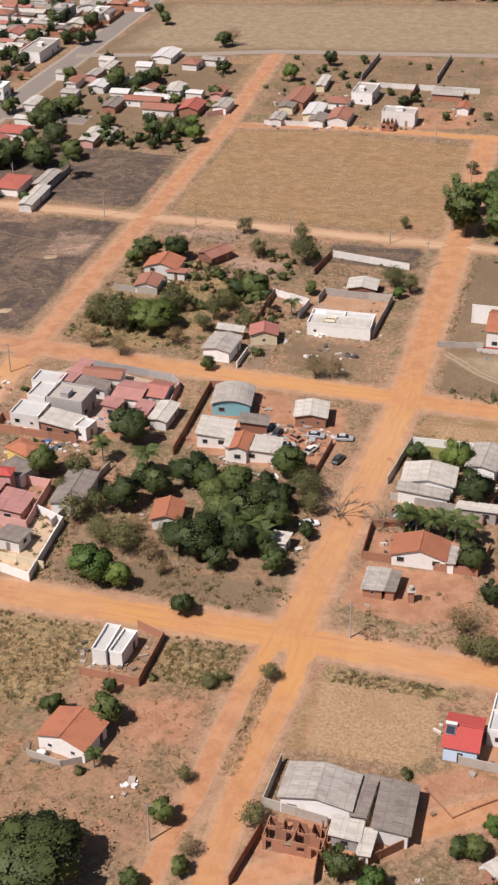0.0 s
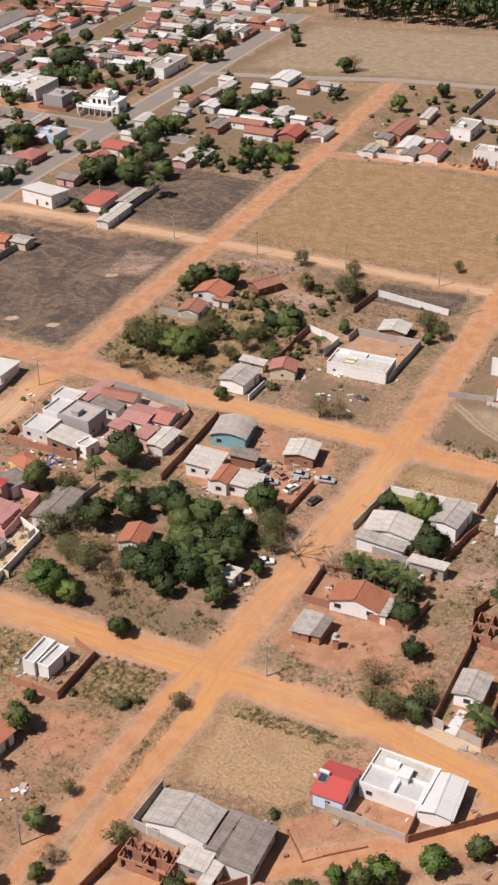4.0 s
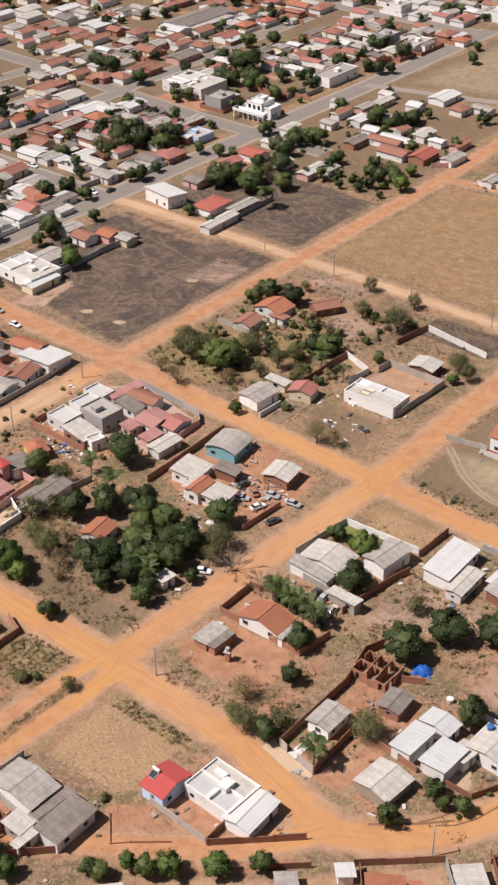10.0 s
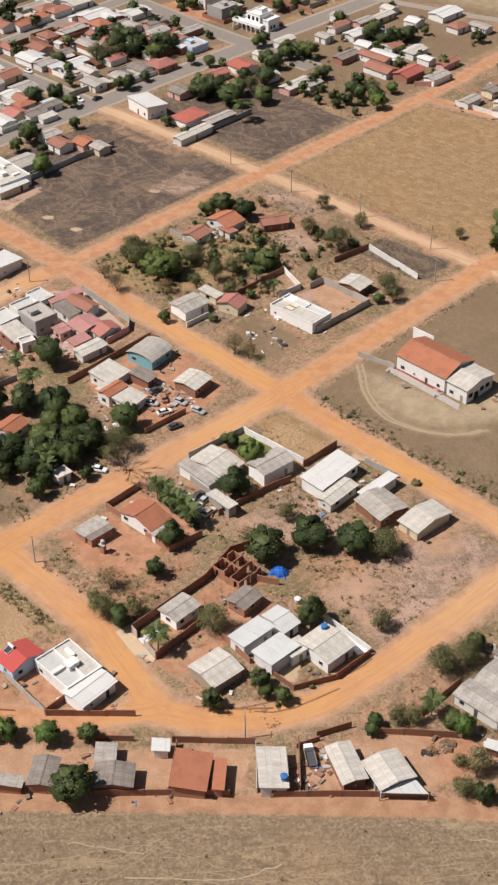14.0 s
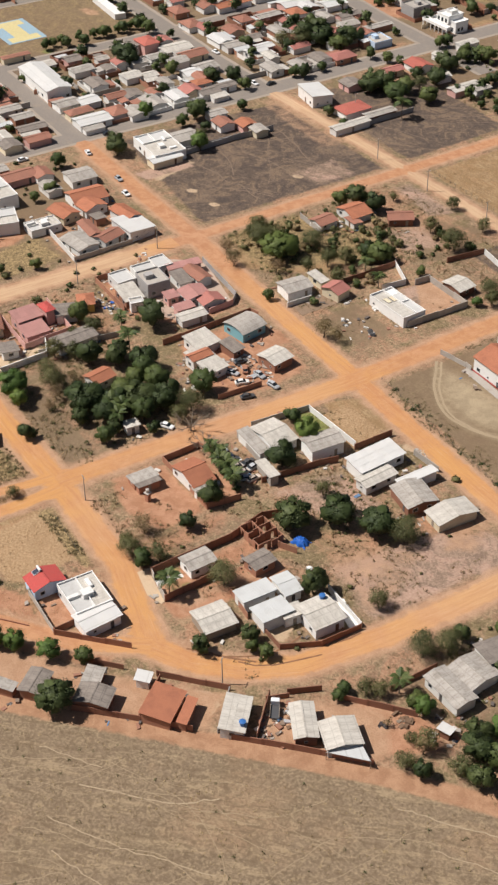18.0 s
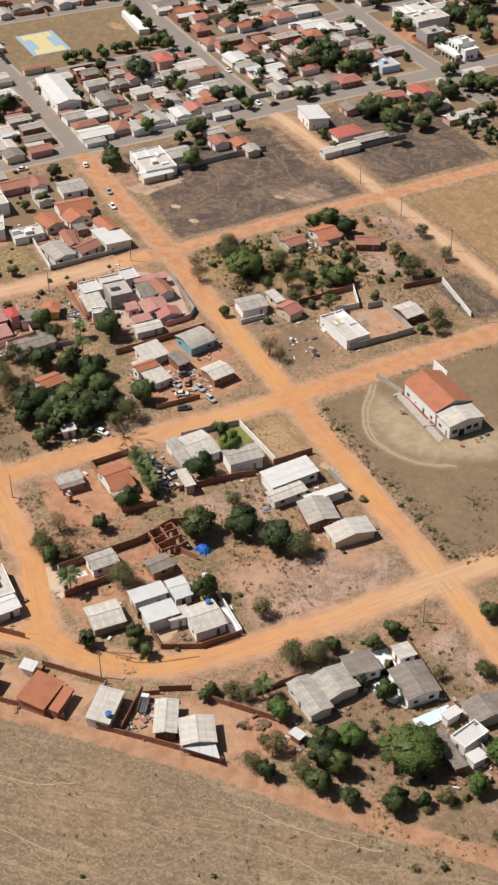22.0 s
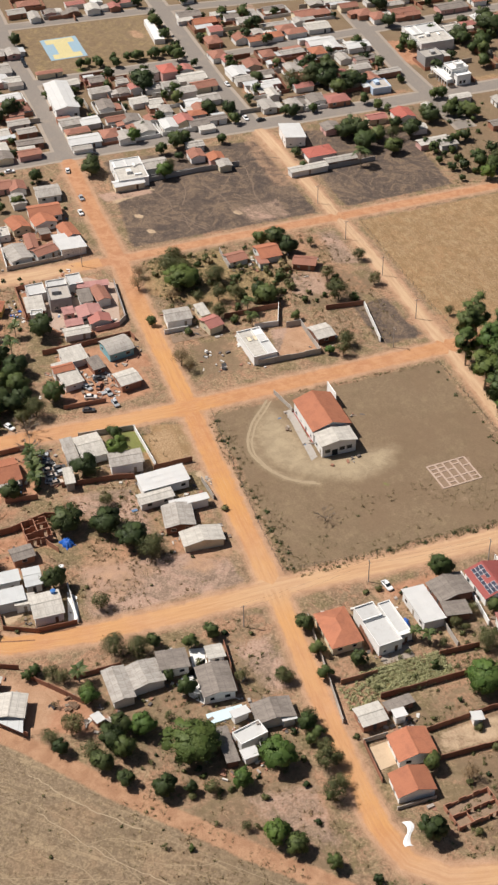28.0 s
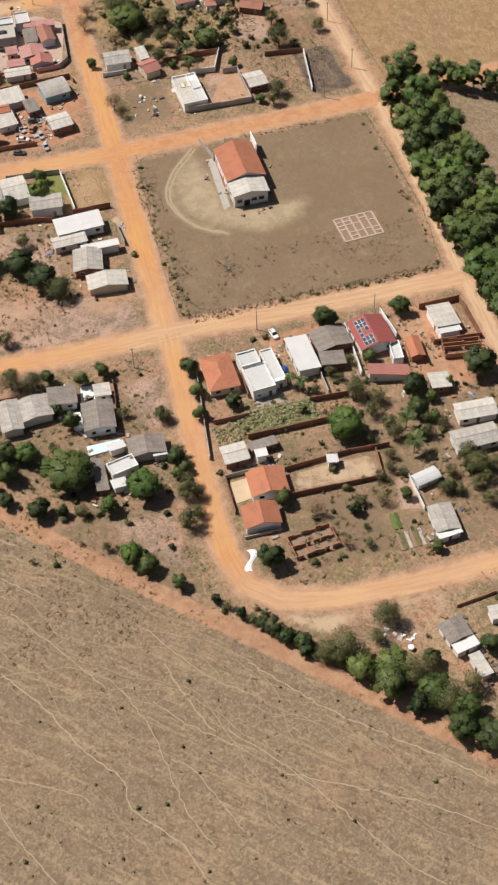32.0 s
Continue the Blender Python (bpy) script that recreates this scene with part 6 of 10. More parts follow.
part("pane", window_pane(2.0, 2.3), part("entrance", window_frame(2.0, 2.3), HOUSE[0], front @ pose(-1.5, -0.02, 0.1)), None, "dark glass of the entrance")
part("base_trim", Soup().box(-18.0, -0.3, -6.22, -6.16, 0.05, 0.55).mesh("base_trim", "tile_red"), HOUSE[0], HOUSE[0].matrix_world.inverted() @ pose(32.0, 40.8, 0), "red painted base band")
part("gutter", Soup().box(-0.25, 0.25, -6.4, 6.4, 0, 0.12).mesh("gutter", "metal_light"), HOUSE[0], HOUSE[0].matrix_world.inverted() @ pose(32.0, 40.6, 4.7))
house(110.2, 10.8, -0, 13.7, 9.2, 2.9, 'hip', 'tile_orange', 'cream_paint')
house(108.7, 19.9, 94, 5.8, 5.4, 4.4, 'flat', 'concrete', 'white_paint')
wing(116.2, 20.9, 94, 6.8, 9.6, 3.9, 'flat', 'concrete', 'white_paint')
wing(112.6, 26.1, 94, 3.6, 13.0, 3.5, 'flat', 'concrete', 'white_paint')
house(110.5, 35.5, 2, 13.8, 6.8, 3.2, 'shed', 'sheet_white', 'white_paint')
house(106.8, 45.2, 5, 8.6, 10.7, 3.0, 'gable', 'fibre_dark', 'old_brick')
wing(114.4, 43.3, -6, 5.5, 7.3, 2.6, 'shed', 'fibre_dark', 'old_brick')
house(108.3, 57.2, 3, 12.2, 11.1, 3.2, 'gable', 'tile_maroon', 'white_paint', solar=1)
wing(116.8, 61.8, -7, 6.9, 3.0, 3.0, 'flat', 'concrete', 'white_paint')
house(123.8, 57.0, -14, 4.2, 11.8, 2.8, 'shed', 'tile_pink', 'white_paint')
house(116.9, 67.5, -5, 8.1, 4.4, 2.6, 'gable', 'tile_orange', 'raw_brick')
house(108.0, 79.5, 2, 9.4, 7.5, 3.2, 'shed', 'fibre_light', 'white_paint')
wing(113.5, 79.4, 2, 2.9, 6.8, 2.8, 'shed', 'sheet_white', 'white_paint')
house(131.6, 69.5, -5, 6.0, 5.9, 2.7, 'shed', 'fibre_light', 'raw_brick')
house(144.8, 75.2, 86, 11.5, 6.2, 2.9, 'gable', 'fibre_light', 'white_render')
house(154.0, 71.5, 90, 13.1, 7.0, 2.9, 'gable', 'fibre', 'white_render')
house(140.4, 7.1, 92, 7.2, 6.4, 2.7, 'gable', 'fibre_light', 'raw_brick')
house(139.0, 15.4, 94, 7.8, 3.4, 2.2, 'shed', 'fibre_dark', 'old_brick')
house(142.6, 14.0, 88, 3.4, 3.0, 2.8, 'shed', 'sheet_white', 'white_paint')
house(152.7, 12.8, -3, 8.8, 10.4, 2.9, 'gable', 'tile_orange', 'white_paint')
house(162.8, 8.2, -4, 7.6, 9.9, 2.8, 'gable', 'tile_orange', 'white_paint')
house(149.8, 31.9, -9, 3.0, 3.1, 2.4, 'shed', 'sheet_white', 'white_paint')
house(162.8, 54.0, 102, 7.3, 4.2, 2.4, 'vault', 'sheet_grey', 'white_render')
house(177.4, 53.4, -2, 8.8, 6.6, 2.7, 'gable', 'fibre', 'white_paint')
wing(182.4, 53.2, 95, 6.6, 2.2, 2.5, 'shed', 'sheet_white', 'white_paint')
house(210.4, 43.9, 10, 6.2, 6.6, 2.8, 'gable', 'fibre_dark', 'white_render')
wing(215.0, 44.8, 100, 6.4, 3.2, 2.6, 'shed', 'sheet_white', 'white_paint')
house(221.2, 46.3, 9, 6.8, 3.2, 2.6, 'shed', 'fibre_light', 'white_render')
house(208.7, 56.4, -2, 4.1, 5.7, 2.7, 'shed', 'fibre_light', 'white_render')
house(106.2, -34.1, -4, 7.0, 8.1, 3.0, 'shed', 'fibre_dark', 'white_render')
house(108.2, -42.5, 4, 8.6, 9.4, 2.8, 'gable', 'fibre', 'white_render')
house(109.3, -49.5, 1, 11.7, 6.1, 3.0, 'gable', 'fibre', 'white_render')
house(117.6, -57.2, 20, 3.4, 2.6, 2.2, 'shed', 'sheet_white', 'old_brick')
house(116.5, -25.7, -5, 10.7, 8.9, 3.2, 'gable', 'fibre_dark', 'white_paint')
wing(107.1, -22.8, -2, 4.9, 4.8, 2.8, 'shed', 'fibre_light', 'white_paint')
house(128.5, -23.3, 11, 2.7, 4.8, 2.6, 'shed', 'sheet_white', 'white_paint')
house(130.8, -15.3, -4, 7.0, 10.2, 2.8, 'gable', 'fibre_dark', 'white_render')
wing(134.0, -12.4, 0, 2.7, 3.9, 2.6, 'shed', 'sheet_white', 'white_paint')
house(135.6, -23.1, 12, 4.5, 7.6, 3.0, 'flat', 'concrete', 'white_paint')
house(141.4, -25.2, 7, 3.2, 4.2, 2.5, 'shed', 'sheet_white', 'white_paint')
house(136.9, -29.6, -2, 11.5, 3.4, 2.4, 'shed', 'fibre_dark', 'old_brick')
house(-139.1, -12.0, 87, 13.1, 10.7, 3.0, 'gable', 'tile_orange', 'white_render')
wing(-131.9, -13.9, 7, 7.8, 9.4, 2.9, 'gable', 'tile_orange', 'white_render')
house(-132.8, -24.0, 11, 10.0, 7.7, 2.9, 'gable', 'tile_orange', 'cream_paint')
house(-128.9, -33.7, 88, 10.9, 7.0, 2.8, 'flat', 'concrete', 'white_render')
house(-111.4, -8.6, 5, 12.5, 10.4, 3.2, 'shed', 'sheet_white', 'white_paint')
wing(-119.9, -6.9, 8, 11.0, 6.6, 3.3, 'gable', 'tile_orange', 'white_paint')
house(-111.2, -28.7, 8, 11.9, 8.6, 2.8, 'gable', 'fibre', 'white_render')
wing(-117.1, -22.1, -3, 11.6, 4.8, 3.0, 'gable', 'tile_old', 'white_render')
house(-109.6, -18.7, 107, 9.4, 6.7, 2.8, 'gable', 'tile_old', 'white_render')
house(-154.1, -7.1, 87, 10.2, 9.6, 3.0, 'gable', 'fibre', 'white_render')
house(-123.6, -15.6, 5, 5.0, 4.6, 2.5, 'shed', 'fibre_dark', 'raw_brick')
house(-157.4, -38.6, -1, 17.2, 10.7, 5.0, 'flat', 'concrete', 'white_paint')
house(-138.8, -47.9, -16, 11.2, 17.2, 4.5, 'flat', 'concrete', 'white_paint')
house(-159.2, 28.4, -3, 18.8, 12.5, 4.0, 'flat', 'concrete', 'white_paint')
far_house(-162.2, 38.6, 90, 14.0, 9.0, 3.0, 'gable', 'fibre', 'white_render')
house(-235.9, 18.3, -2, 29.6, 11.2, 5.0, 'gable', 'sheet_white', 'white_paint')
house(-166.4, 103.0, -8, 14.0, 9.5, 4.2, 'shed', 'sheet_white', 'white_paint')
house(-240.9, 201.8, -0, 22.9, 17.2, 5.0, 'flat', 'concrete', 'white_paint')
far_house(-279.7, -2.1, 90, 12.0, 12.0, 3.0, 'gable', 'fibre', 'white_render')
far_house(-265.9, 1.4, 90, 9.0, 7.0, 3.0, 'gable', 'fibre_light', 'white_render')
far_house(-298.6, -1.3, 90, 12.0, 9.0, 3.0, 'gable', 'tile_orange', 'white_render')
far_house(-247.5, -5.2, 90, 14.0, 8.0, 3.0, 'gable', 'sheet_white', 'white_render')
far_house(-234.9, -2.3, 90, 11.0, 9.0, 3.0, 'gable', 'tile_old', 'white_render')
far_house(-220.6, -4.9, 90, 10.0, 6.0, 3.0, 'gable', 'fibre', 'white_render')
far_house(-211.5, -3.2, 90, 9.0, 6.0, 3.0, 'gable', 'fibre', 'white_render')
far_house(-200.4, -4.3, 90, 12.0, 6.0, 3.0, 'gable', 'sheet_white', 'white_render')
far_house(-191.3, -17.6, 0, 8.0, 8.0, 3.0, 'gable', 'fibre_dark', 'white_render')
far_house(-190.6, -6.6, 90, 10.0, 6.0, 3.0, 'gable', 'tile_old', 'white_render')
far_house(-347.2, 20.9, 90, 10.0, 8.0, 3.0, 'gable', 'fibre', 'white_render')
far_house(-356.3, 29.1, 90, 12.0, 8.0, 3.0, 'gable', 'tile_old', 'white_render')
far_house(-213.3, 16.7, 90, 10.0, 8.0, 3.0, 'gable', 'fibre', 'white_render')
far_house(-211.1, 24.8, 90, 9.0, 8.0, 3.0, 'gable', 'sheet_white', 'white_render')
far_house(-203.5, 17.4, 90, 11.0, 6.0, 3.0, 'gable', 'tile_orange', 'white_render')
far_house(-194.3, 18.3, 90, 14.0, 9.0, 3.0, 'gable', 'sheet_white', 'white_render')
far_house(-195.9, 29.9, 0, 9.0, 8.0, 3.0, 'gable', 'tile_orange', 'white_render')
far_house(-191.6, 35.9, 0, 9.0, 8.0, 3.0, 'gable', 'tile_orange', 'white_render')
far_house(-208.9, 36.0, 90, 9.0, 6.0, 3.0, 'gable', 'tile_old', 'white_render')
far_house(-206.8, 42.4, 0, 8.0, 8.0, 3.0, 'gable', 'fibre_dark', 'white_render')
far_house(-196.3, 45.8, 0, 11.0, 8.0, 3.0, 'gable', 'fibre', 'white_render')
far_house(-196.0, 56.4, 0, 10.0, 7.0, 3.0, 'gable', 'tile_orange', 'white_render')
far_house(-197.7, 64.0, 0, 8.0, 8.0, 3.0, 'gable', 'tile_orange', 'white_render')
far_house(-192.4, 69.2, 90, 9.0, 7.0, 3.0, 'gable', 'fibre_light', 'white_render')
far_house(-239.2, 80.5, 90, 14.0, 9.0, 3.0, 'gable', 'tile_orange', 'white_render')
far_house(-229.1, 83.4, 90, 12.0, 8.0, 3.0, 'gable', 'tile_orange', 'white_render')
far_house(-212.6, 73.0, 90, 8.0, 8.0, 3.0, 'gable', 'sheet_white', 'white_render')
far_house(-214.9, 81.1, 90, 10.0, 8.0, 3.0, 'gable', 'tile_orange', 'white_render')
far_house(-201.9, 71.5, 90, 8.0, 6.0, 3.0, 'gable', 'tile_orange', 'white_render')
far_house(-245.7, 49.0, 90, 6.0, 5.0, 3.0, 'gable', 'fibre', 'white_render')
far_house(-268.2, 20.0, 90, 13.0, 4.0, 3.0, 'gable', 'tile_old', 'white_render')
far_house(-312.5, 102.3, 90, 12.0, 9.0, 3.0, 'gable', 'sheet_white', 'white_render')
far_house(-300.8, 106.8, 90, 12.0, 8.0, 3.0, 'gable', 'tile_orange', 'white_render')
far_house(-276.5, 103.3, 0, 10.0, 8.0, 3.0, 'gable', 'tile_old', 'white_render')
far_house(-259.2, 100.0, 0, 10.0, 8.0, 3.0, 'gable', 'tile_old', 'white_render')
far_house(-274.4, 117.0, 0, 8.0, 8.0, 3.0, 'gable', 'tile_old', 'white_render')
far_house(-270.0, 123.9, 90, 10.0, 7.0, 3.0, 'gable', 'tile_orange', 'white_render')
far_house(-271.4, 133.3, 90, 9.0, 7.0, 3.0, 'gable', 'tile_orange', 'white_render')
far_house(-271.9, 144.8, 90, 11.0, 7.0, 3.0, 'gable', 'tile_orange', 'white_render')
far_house(-274.5, 157.2, 90, 12.0, 10.0, 3.0, 'gable', 'fibre_light', 'white_render')
far_house(-290.2, 164.3, 90, 12.0, 7.0, 3.0, 'gable', 'tile_old', 'white_render')
far_house(-284.0, 138.8, 90, 14.0, 5.0, 3.0, 'gable', 'fibre_light', 'white_render')
far_house(-249.2, 133.9, 90, 12.0, 6.0, 3.0, 'gable', 'fibre_light', 'white_render')
far_house(-245.6, 145.9, 0, 9.0, 8.0, 3.0, 'gable', 'tile_orange', 'white_render')
far_house(-249.2, 154.9, 0, 9.0, 8.0, 3.0, 'gable', 'tile_orange', 'white_render')
far_house(-245.8, 166.5, 90, 12.0, 9.0, 3.0, 'gable', 'tile_orange', 'white_render')
far_house(-230.5, 164.3, 90, 11.0, 6.0, 3.0, 'gable', 'fibre_dark', 'white_render')
far_house(-271.8, 207.3, 90, 9.0, 6.0, 3.0, 'gable', 'tile_old', 'white_render')
far_house(-275.0, 190.2, 0, 10.0, 8.0, 3.0, 'gable', 'tile_old', 'white_render')
far_house(-252.2, 102.8, 0, 8.0, 6.0, 3.0, 'gable', 'tile_pink', 'white_render')
far_house(-242.7, 111.6, 0, 9.0, 8.0, 3.0, 'gable', 'tile_old', 'white_render')
far_house(-237.1, 101.7, 0, 11.0, 8.0, 3.0, 'gable', 'sheet_white', 'white_render')
far_house(-228.4, 102.8, 90, 9.0, 7.0, 3.0, 'gable', 'fibre', 'white_render')
far_house(-217.6, 107.4, 90, 10.0, 6.0, 3.0, 'gable', 'sheet_white', 'white_render')
far_house(-219.9, 113.1, 90, 8.0, 6.0, 3.0, 'gable', 'sheet_white', 'white_render')
far_house(-240.3, 124.2, 0, 6.0, 6.0, 3.0, 'gable', 'tile_old', 'white_render')
far_house(-198.5, 103.2, 0, 10.0, 7.0, 3.0, 'gable', 'fibre', 'white_render')
far_house(-195.1, 114.4, 0, 9.0, 7.0, 3.0, 'gable', 'fibre', 'white_render')
far_house(-196.7, 125.9, 0, 9.0, 8.0, 3.0, 'gable', 'fibre_dark', 'white_render')
far_house(-193.0, 134.6, 90, 11.0, 8.0, 3.0, 'gable', 'tile_orange', 'white_render')
far_house(-212.1, 167.2, 90, 14.0, 5.0, 3.0, 'gable', 'fibre', 'white_render')
far_house(-148.1, 107.9, 90, 13.0, 9.0, 3.0, 'gable', 'tile_red', 'white_paint')
far_house(-136.5, 98.6, 90, 17.0, 5.0, 3.0, 'gable', 'fibre_light', 'white_render')
far_house(-138.8, 114.1, 90, 14.0, 5.0, 3.0, 'gable', 'fibre', 'white_render')
far_house(-168.0, 121.5, 0, 8.0, 8.0, 3.0, 'gable', 'fibre_light', 'white_render')
far_house(-164.4, 132.8, 90, 8.0, 5.0, 3.0, 'gable', 'sheet_white', 'white_render')
far_house(-169.7, 143.5, 90, 9.0, 6.0, 3.0, 'gable', 'tile_pink', 'white_render')
far_house(-168.2, 155.8, 0, 10.0, 9.0, 3.0, 'gable', 'tile_red', 'white_render')
far_house(-139.9, 157.2, 90, 15.0, 6.0, 3.0, 'gable', 'fibre_light', 'white_render')
far_house(-135.1, 161.9, 90, 8.0, 4.0, 3.0, 'gable', 'fibre', 'white_render')
far_house(-247.0, 71.2, 0, 10.0, 8.0, 5.5, 'gable', 'tile_red', 'pink_paint')
far_house(-199.5, 157.8, 0, 9.0, 9.0, 3.6, 'flat', 'concrete', 'blue_paint')
far_house(-200.8, -23.4, 0, 12.0, 12.0, 3.6, 'flat', 'concrete', 'white_paint')
far_house(-164.2, 58.9, 0, 8.0, 7.0, 3.0, 'gable', 'tile_old', 'white_render')
far_house(-158.8, 65.8, 0, 7.0, 7.0, 3.0, 'gable', 'tile_orange', 'white_render')
far_house(-152.2, 67.2, 0, 7.0, 6.0, 3.0, 'gable', 'fibre', 'white_render')
far_house(-173.1, 61.1, 90, 8.0, 6.0, 3.0, 'gable', 'fibre_light', 'white_render')
far_house(-150.3, 25.6, 90, 13.0, 6.0, 3.0, 'gable', 'sheet_white', 'white_render')
far_house(-206.0, 74.2, 0, 8.0, 7.0, 3.0, 'gable', 'tile_old', 'white_render')
far_house(-193.9, 78.0, 90, 9.0, 5.0, 3.0, 'gable', 'fibre_dark', 'white_render')
far_house(-147.0, 258.8, 90, 14.0, 9.0, 3.0, 'gable', 'sheet_white', 'white_render')
far_house(-207.1, 329.6, 90, 14.0, 9.0, 3.0, 'gable', 'tile_orange', 'white_render')
far_house(-196.1, 335.3, 90, 12.0, 8.0, 3.0, 'gable', 'tile_orange', 'white_render')
far_house(-185.2, 331.6, 0, 8.0, 8.0, 3.0, 'gable', 'tile_orange', 'white_render')
far_house(-231.7, 275.1, 0, 9.0, 8.0, 3.0, 'gable', 'tile_orange', 'white_render')
far_house(-222.2, 275.5, 90, 10.0, 8.0, 3.0, 'gable', 'tile_orange', 'white_render')
far_house(-245.3, 284.2, 90, 10.0, 7.0, 3.0, 'gable', 'tile_old', 'white_render')
far_house(-241.5, 304.4, 0, 9.0, 9.0, 3.0, 'gable', 'tile_old', 'white_render')
far_house(-201.8, 297.1, 90, 10.0, 8.0, 3.0, 'gable', 'fibre_light', 'white_render')
far_house(-283.3, 330.1, 0, 13.0, 8.0, 3.0, 'gable', 'tile_orange', 'white_render')
far_house(-272.0, 334.4, 90, 14.0, 8.0, 3.0, 'gable', 'tile_orange', 'white_render')
far_house(-274.3, 309.6, 90, 9.0, 7.0, 3.0, 'gable', 'tile_orange', 'white_render')
far_house(-236.8, 395.1, 0, 9.0, 8.0, 3.0, 'gable', 'tile_old', 'white_render')
far_house(-216.6, 396.1, 90, 12.0, 7.0, 3.0, 'gable', 'tile_pink', 'white_render')
far_house(-206.7, 376.8, 0, 10.0, 8.0, 3.0, 'gable', 'tile_orange', 'white_render')
far_house(-200.0, 376.6, 0, 8.0, 8.0, 3.0, 'gable', 'fibre', 'white_render')
far_house(-187.5, 380.6, 0, 8.0, 8.0, 3.0, 'gable', 'fibre', 'white_render')
far_house(-215.1, 410.9, 90, 10.0, 8.0, 3.0, 'gable', 'sheet_white', 'white_render')
far_house(-205.5, 413.7, 0, 8.0, 8.0, 3.0, 'gable', 'tile_red', 'white_render')
far_house(-373.9, 250.9, 90, 14.0, 8.0, 3.0, 'gable', 'sheet_white', 'white_render')
far_house(-390.0, 269.8, 90, 12.0, 8.0, 3.0, 'gable', 'tile_old', 'white_render')
far_house(-396.5, 260.9, 90, 10.0, 8.0, 3.0, 'gable', 'tile_orange', 'white_render')
far_house(-379.8, 270.4, 0, 9.0, 7.0, 3.0, 'gable', 'tile_old', 'white_render')
far_house(-361.4, 238.5, 0, 10.0, 9.0, 3.0, 'gable', 'sheet_white', 'white_render')
far_house(-340.7, 241.4, 90, 16.0, 11.0, 3.0, 'gable', 'sheet_white', 'white_render')
far_house(-347.6, 220.9, 90, 12.0, 8.0, 3.0, 'gable', 'tile_old', 'white_render')
far_house(-360.6, 223.2, 90, 9.0, 8.0, 3.0, 'gable', 'tile_old', 'white_render')
far_house(-333.1, 219.9, 90, 12.0, 8.0, 3.0, 'gable', 'tile_old', 'white_render')
far_house(-324.7, 223.7, 90, 12.0, 7.0, 3.0, 'gable', 'tile_orange', 'white_render')
far_house(-326.8, 239.6, 0, 8.0, 8.0, 3.0, 'gable', 'tile_old', 'white_render')
far_house(-316.3, 243.7, 90, 10.0, 8.0, 3.0, 'gable', 'tile_old', 'white_render')
far_house(-333.3, 199.5, 90, 12.0, 8.0, 3.0, 'gable', 'tile_old', 'white_render')
far_house(-322.2, 202.2, 90, 16.0, 6.0, 3.0, 'gable', 'sheet_white', 'white_render')
far_house(-307.9, 201.9, 90, 12.0, 8.0, 3.0, 'gable', 'tile_orange', 'white_render')
far_house(-308.2, 229.0, 0, 8.0, 8.0, 3.0, 'gable', 'fibre', 'white_render')
far_house(-293.3, 226.6, 0, 11.0, 9.0, 3.0, 'gable', 'tile_orange', 'white_render')
far_house(-295.7, 247.3, 90, 10.0, 8.0, 3.0, 'gable', 'tile_orange', 'white_render')
far_house(-273.6, 230.3, 90, 16.0, 9.0, 3.0, 'gable', 'tile_orange', 'white_render')
far_house(-277.6, 247.0, 0, 9.0, 8.0, 3.0, 'gable', 'tile_old', 'white_render')
far_house(-293.9, 266.1, 90, 12.0, 8.0, 3.0, 'gable', 'tile_orange', 'white_render')
far_house(-290.0, 280.9, 90, 12.0, 8.0, 3.0, 'gable', 'tile_orange', 'white_render')
far_house(-282.7, 286.2, 90, 10.0, 8.0, 3.0, 'gable', 'tile_orange', 'white_render')
far_house(-277.8, 266.2, 90, 12.0, 9.0, 3.0, 'gable', 'tile_pink', 'white_render')
far_house(-336.4, 298.0, 90, 12.0, 8.0, 3.0, 'gable', 'tile_old', 'white_render')
far_house(-319.9, 303.4, 90, 12.0, 9.0, 3.0, 'gable', 'tile_pink', 'white_render')
far_house(-304.9, 301.3, 0, 9.0, 8.0, 3.0, 'gable', 'tile_old', 'white_render')
far_house(-295.5, 304.3, 90, 10.0, 8.0, 3.0, 'gable', 'tile_orange', 'white_render')
far_house(-298.4, 325.7, 90, 10.0, 7.0, 3.0, 'gable', 'tile_pink', 'white_render')
far_house(-279.1, 298.7, 90, 9.0, 7.0, 3.0, 'gable', 'tile_red', 'white_render')
far_house(-312.2, 326.4, 90, 10.0, 8.0, 3.0, 'gable', 'tile_old', 'white_render')
far_house(-347.2, 296.8, 90, 12.0, 8.0, 3.0, 'gable', 'sheet_white', 'white_render')
far_house(-287.2, 204.5, 90, 10.0, 6.0, 3.0, 'gable', 'sheet_white', 'white_render')
far_house(-276.4, 204.2, 90, 14.0, 8.0, 3.0, 'gable', 'tile_old', 'white_render')
far_house(-313.3, 185.3, 90, 12.0, 8.0, 3.0, 'gable', 'tile_old', 'white_render')
far_house(-303.7, 167.1, 0, 9.0, 8.0, 3.0, 'gable', 'fibre', 'white_render')
far_house(-302.8, 176.8, 90, 10.0, 6.0, 3.0, 'gable', 'fibre_light', 'white_render')
far_house(-293.4, 181.6, 90, 10.0, 7.0, 3.0, 'gable', 'tile_old', 'white_render')
far_house(-281.8, 185.2, 0, 9.0, 8.0, 3.0, 'gable', 'tile_orange', 'white_render')
far_house(-291.4, 157.0, 90, 12.0, 9.0, 3.0, 'gable', 'tile_old', 'white_render')
far_house(-277.4, 141.7, 90, 10.0, 8.0, 3.0, 'gable', 'tile_old', 'white_render')
far_house(-255.5, 151.7, 90, 14.0, 9.0, 3.0, 'gable', 'tile_orange', 'white_render')
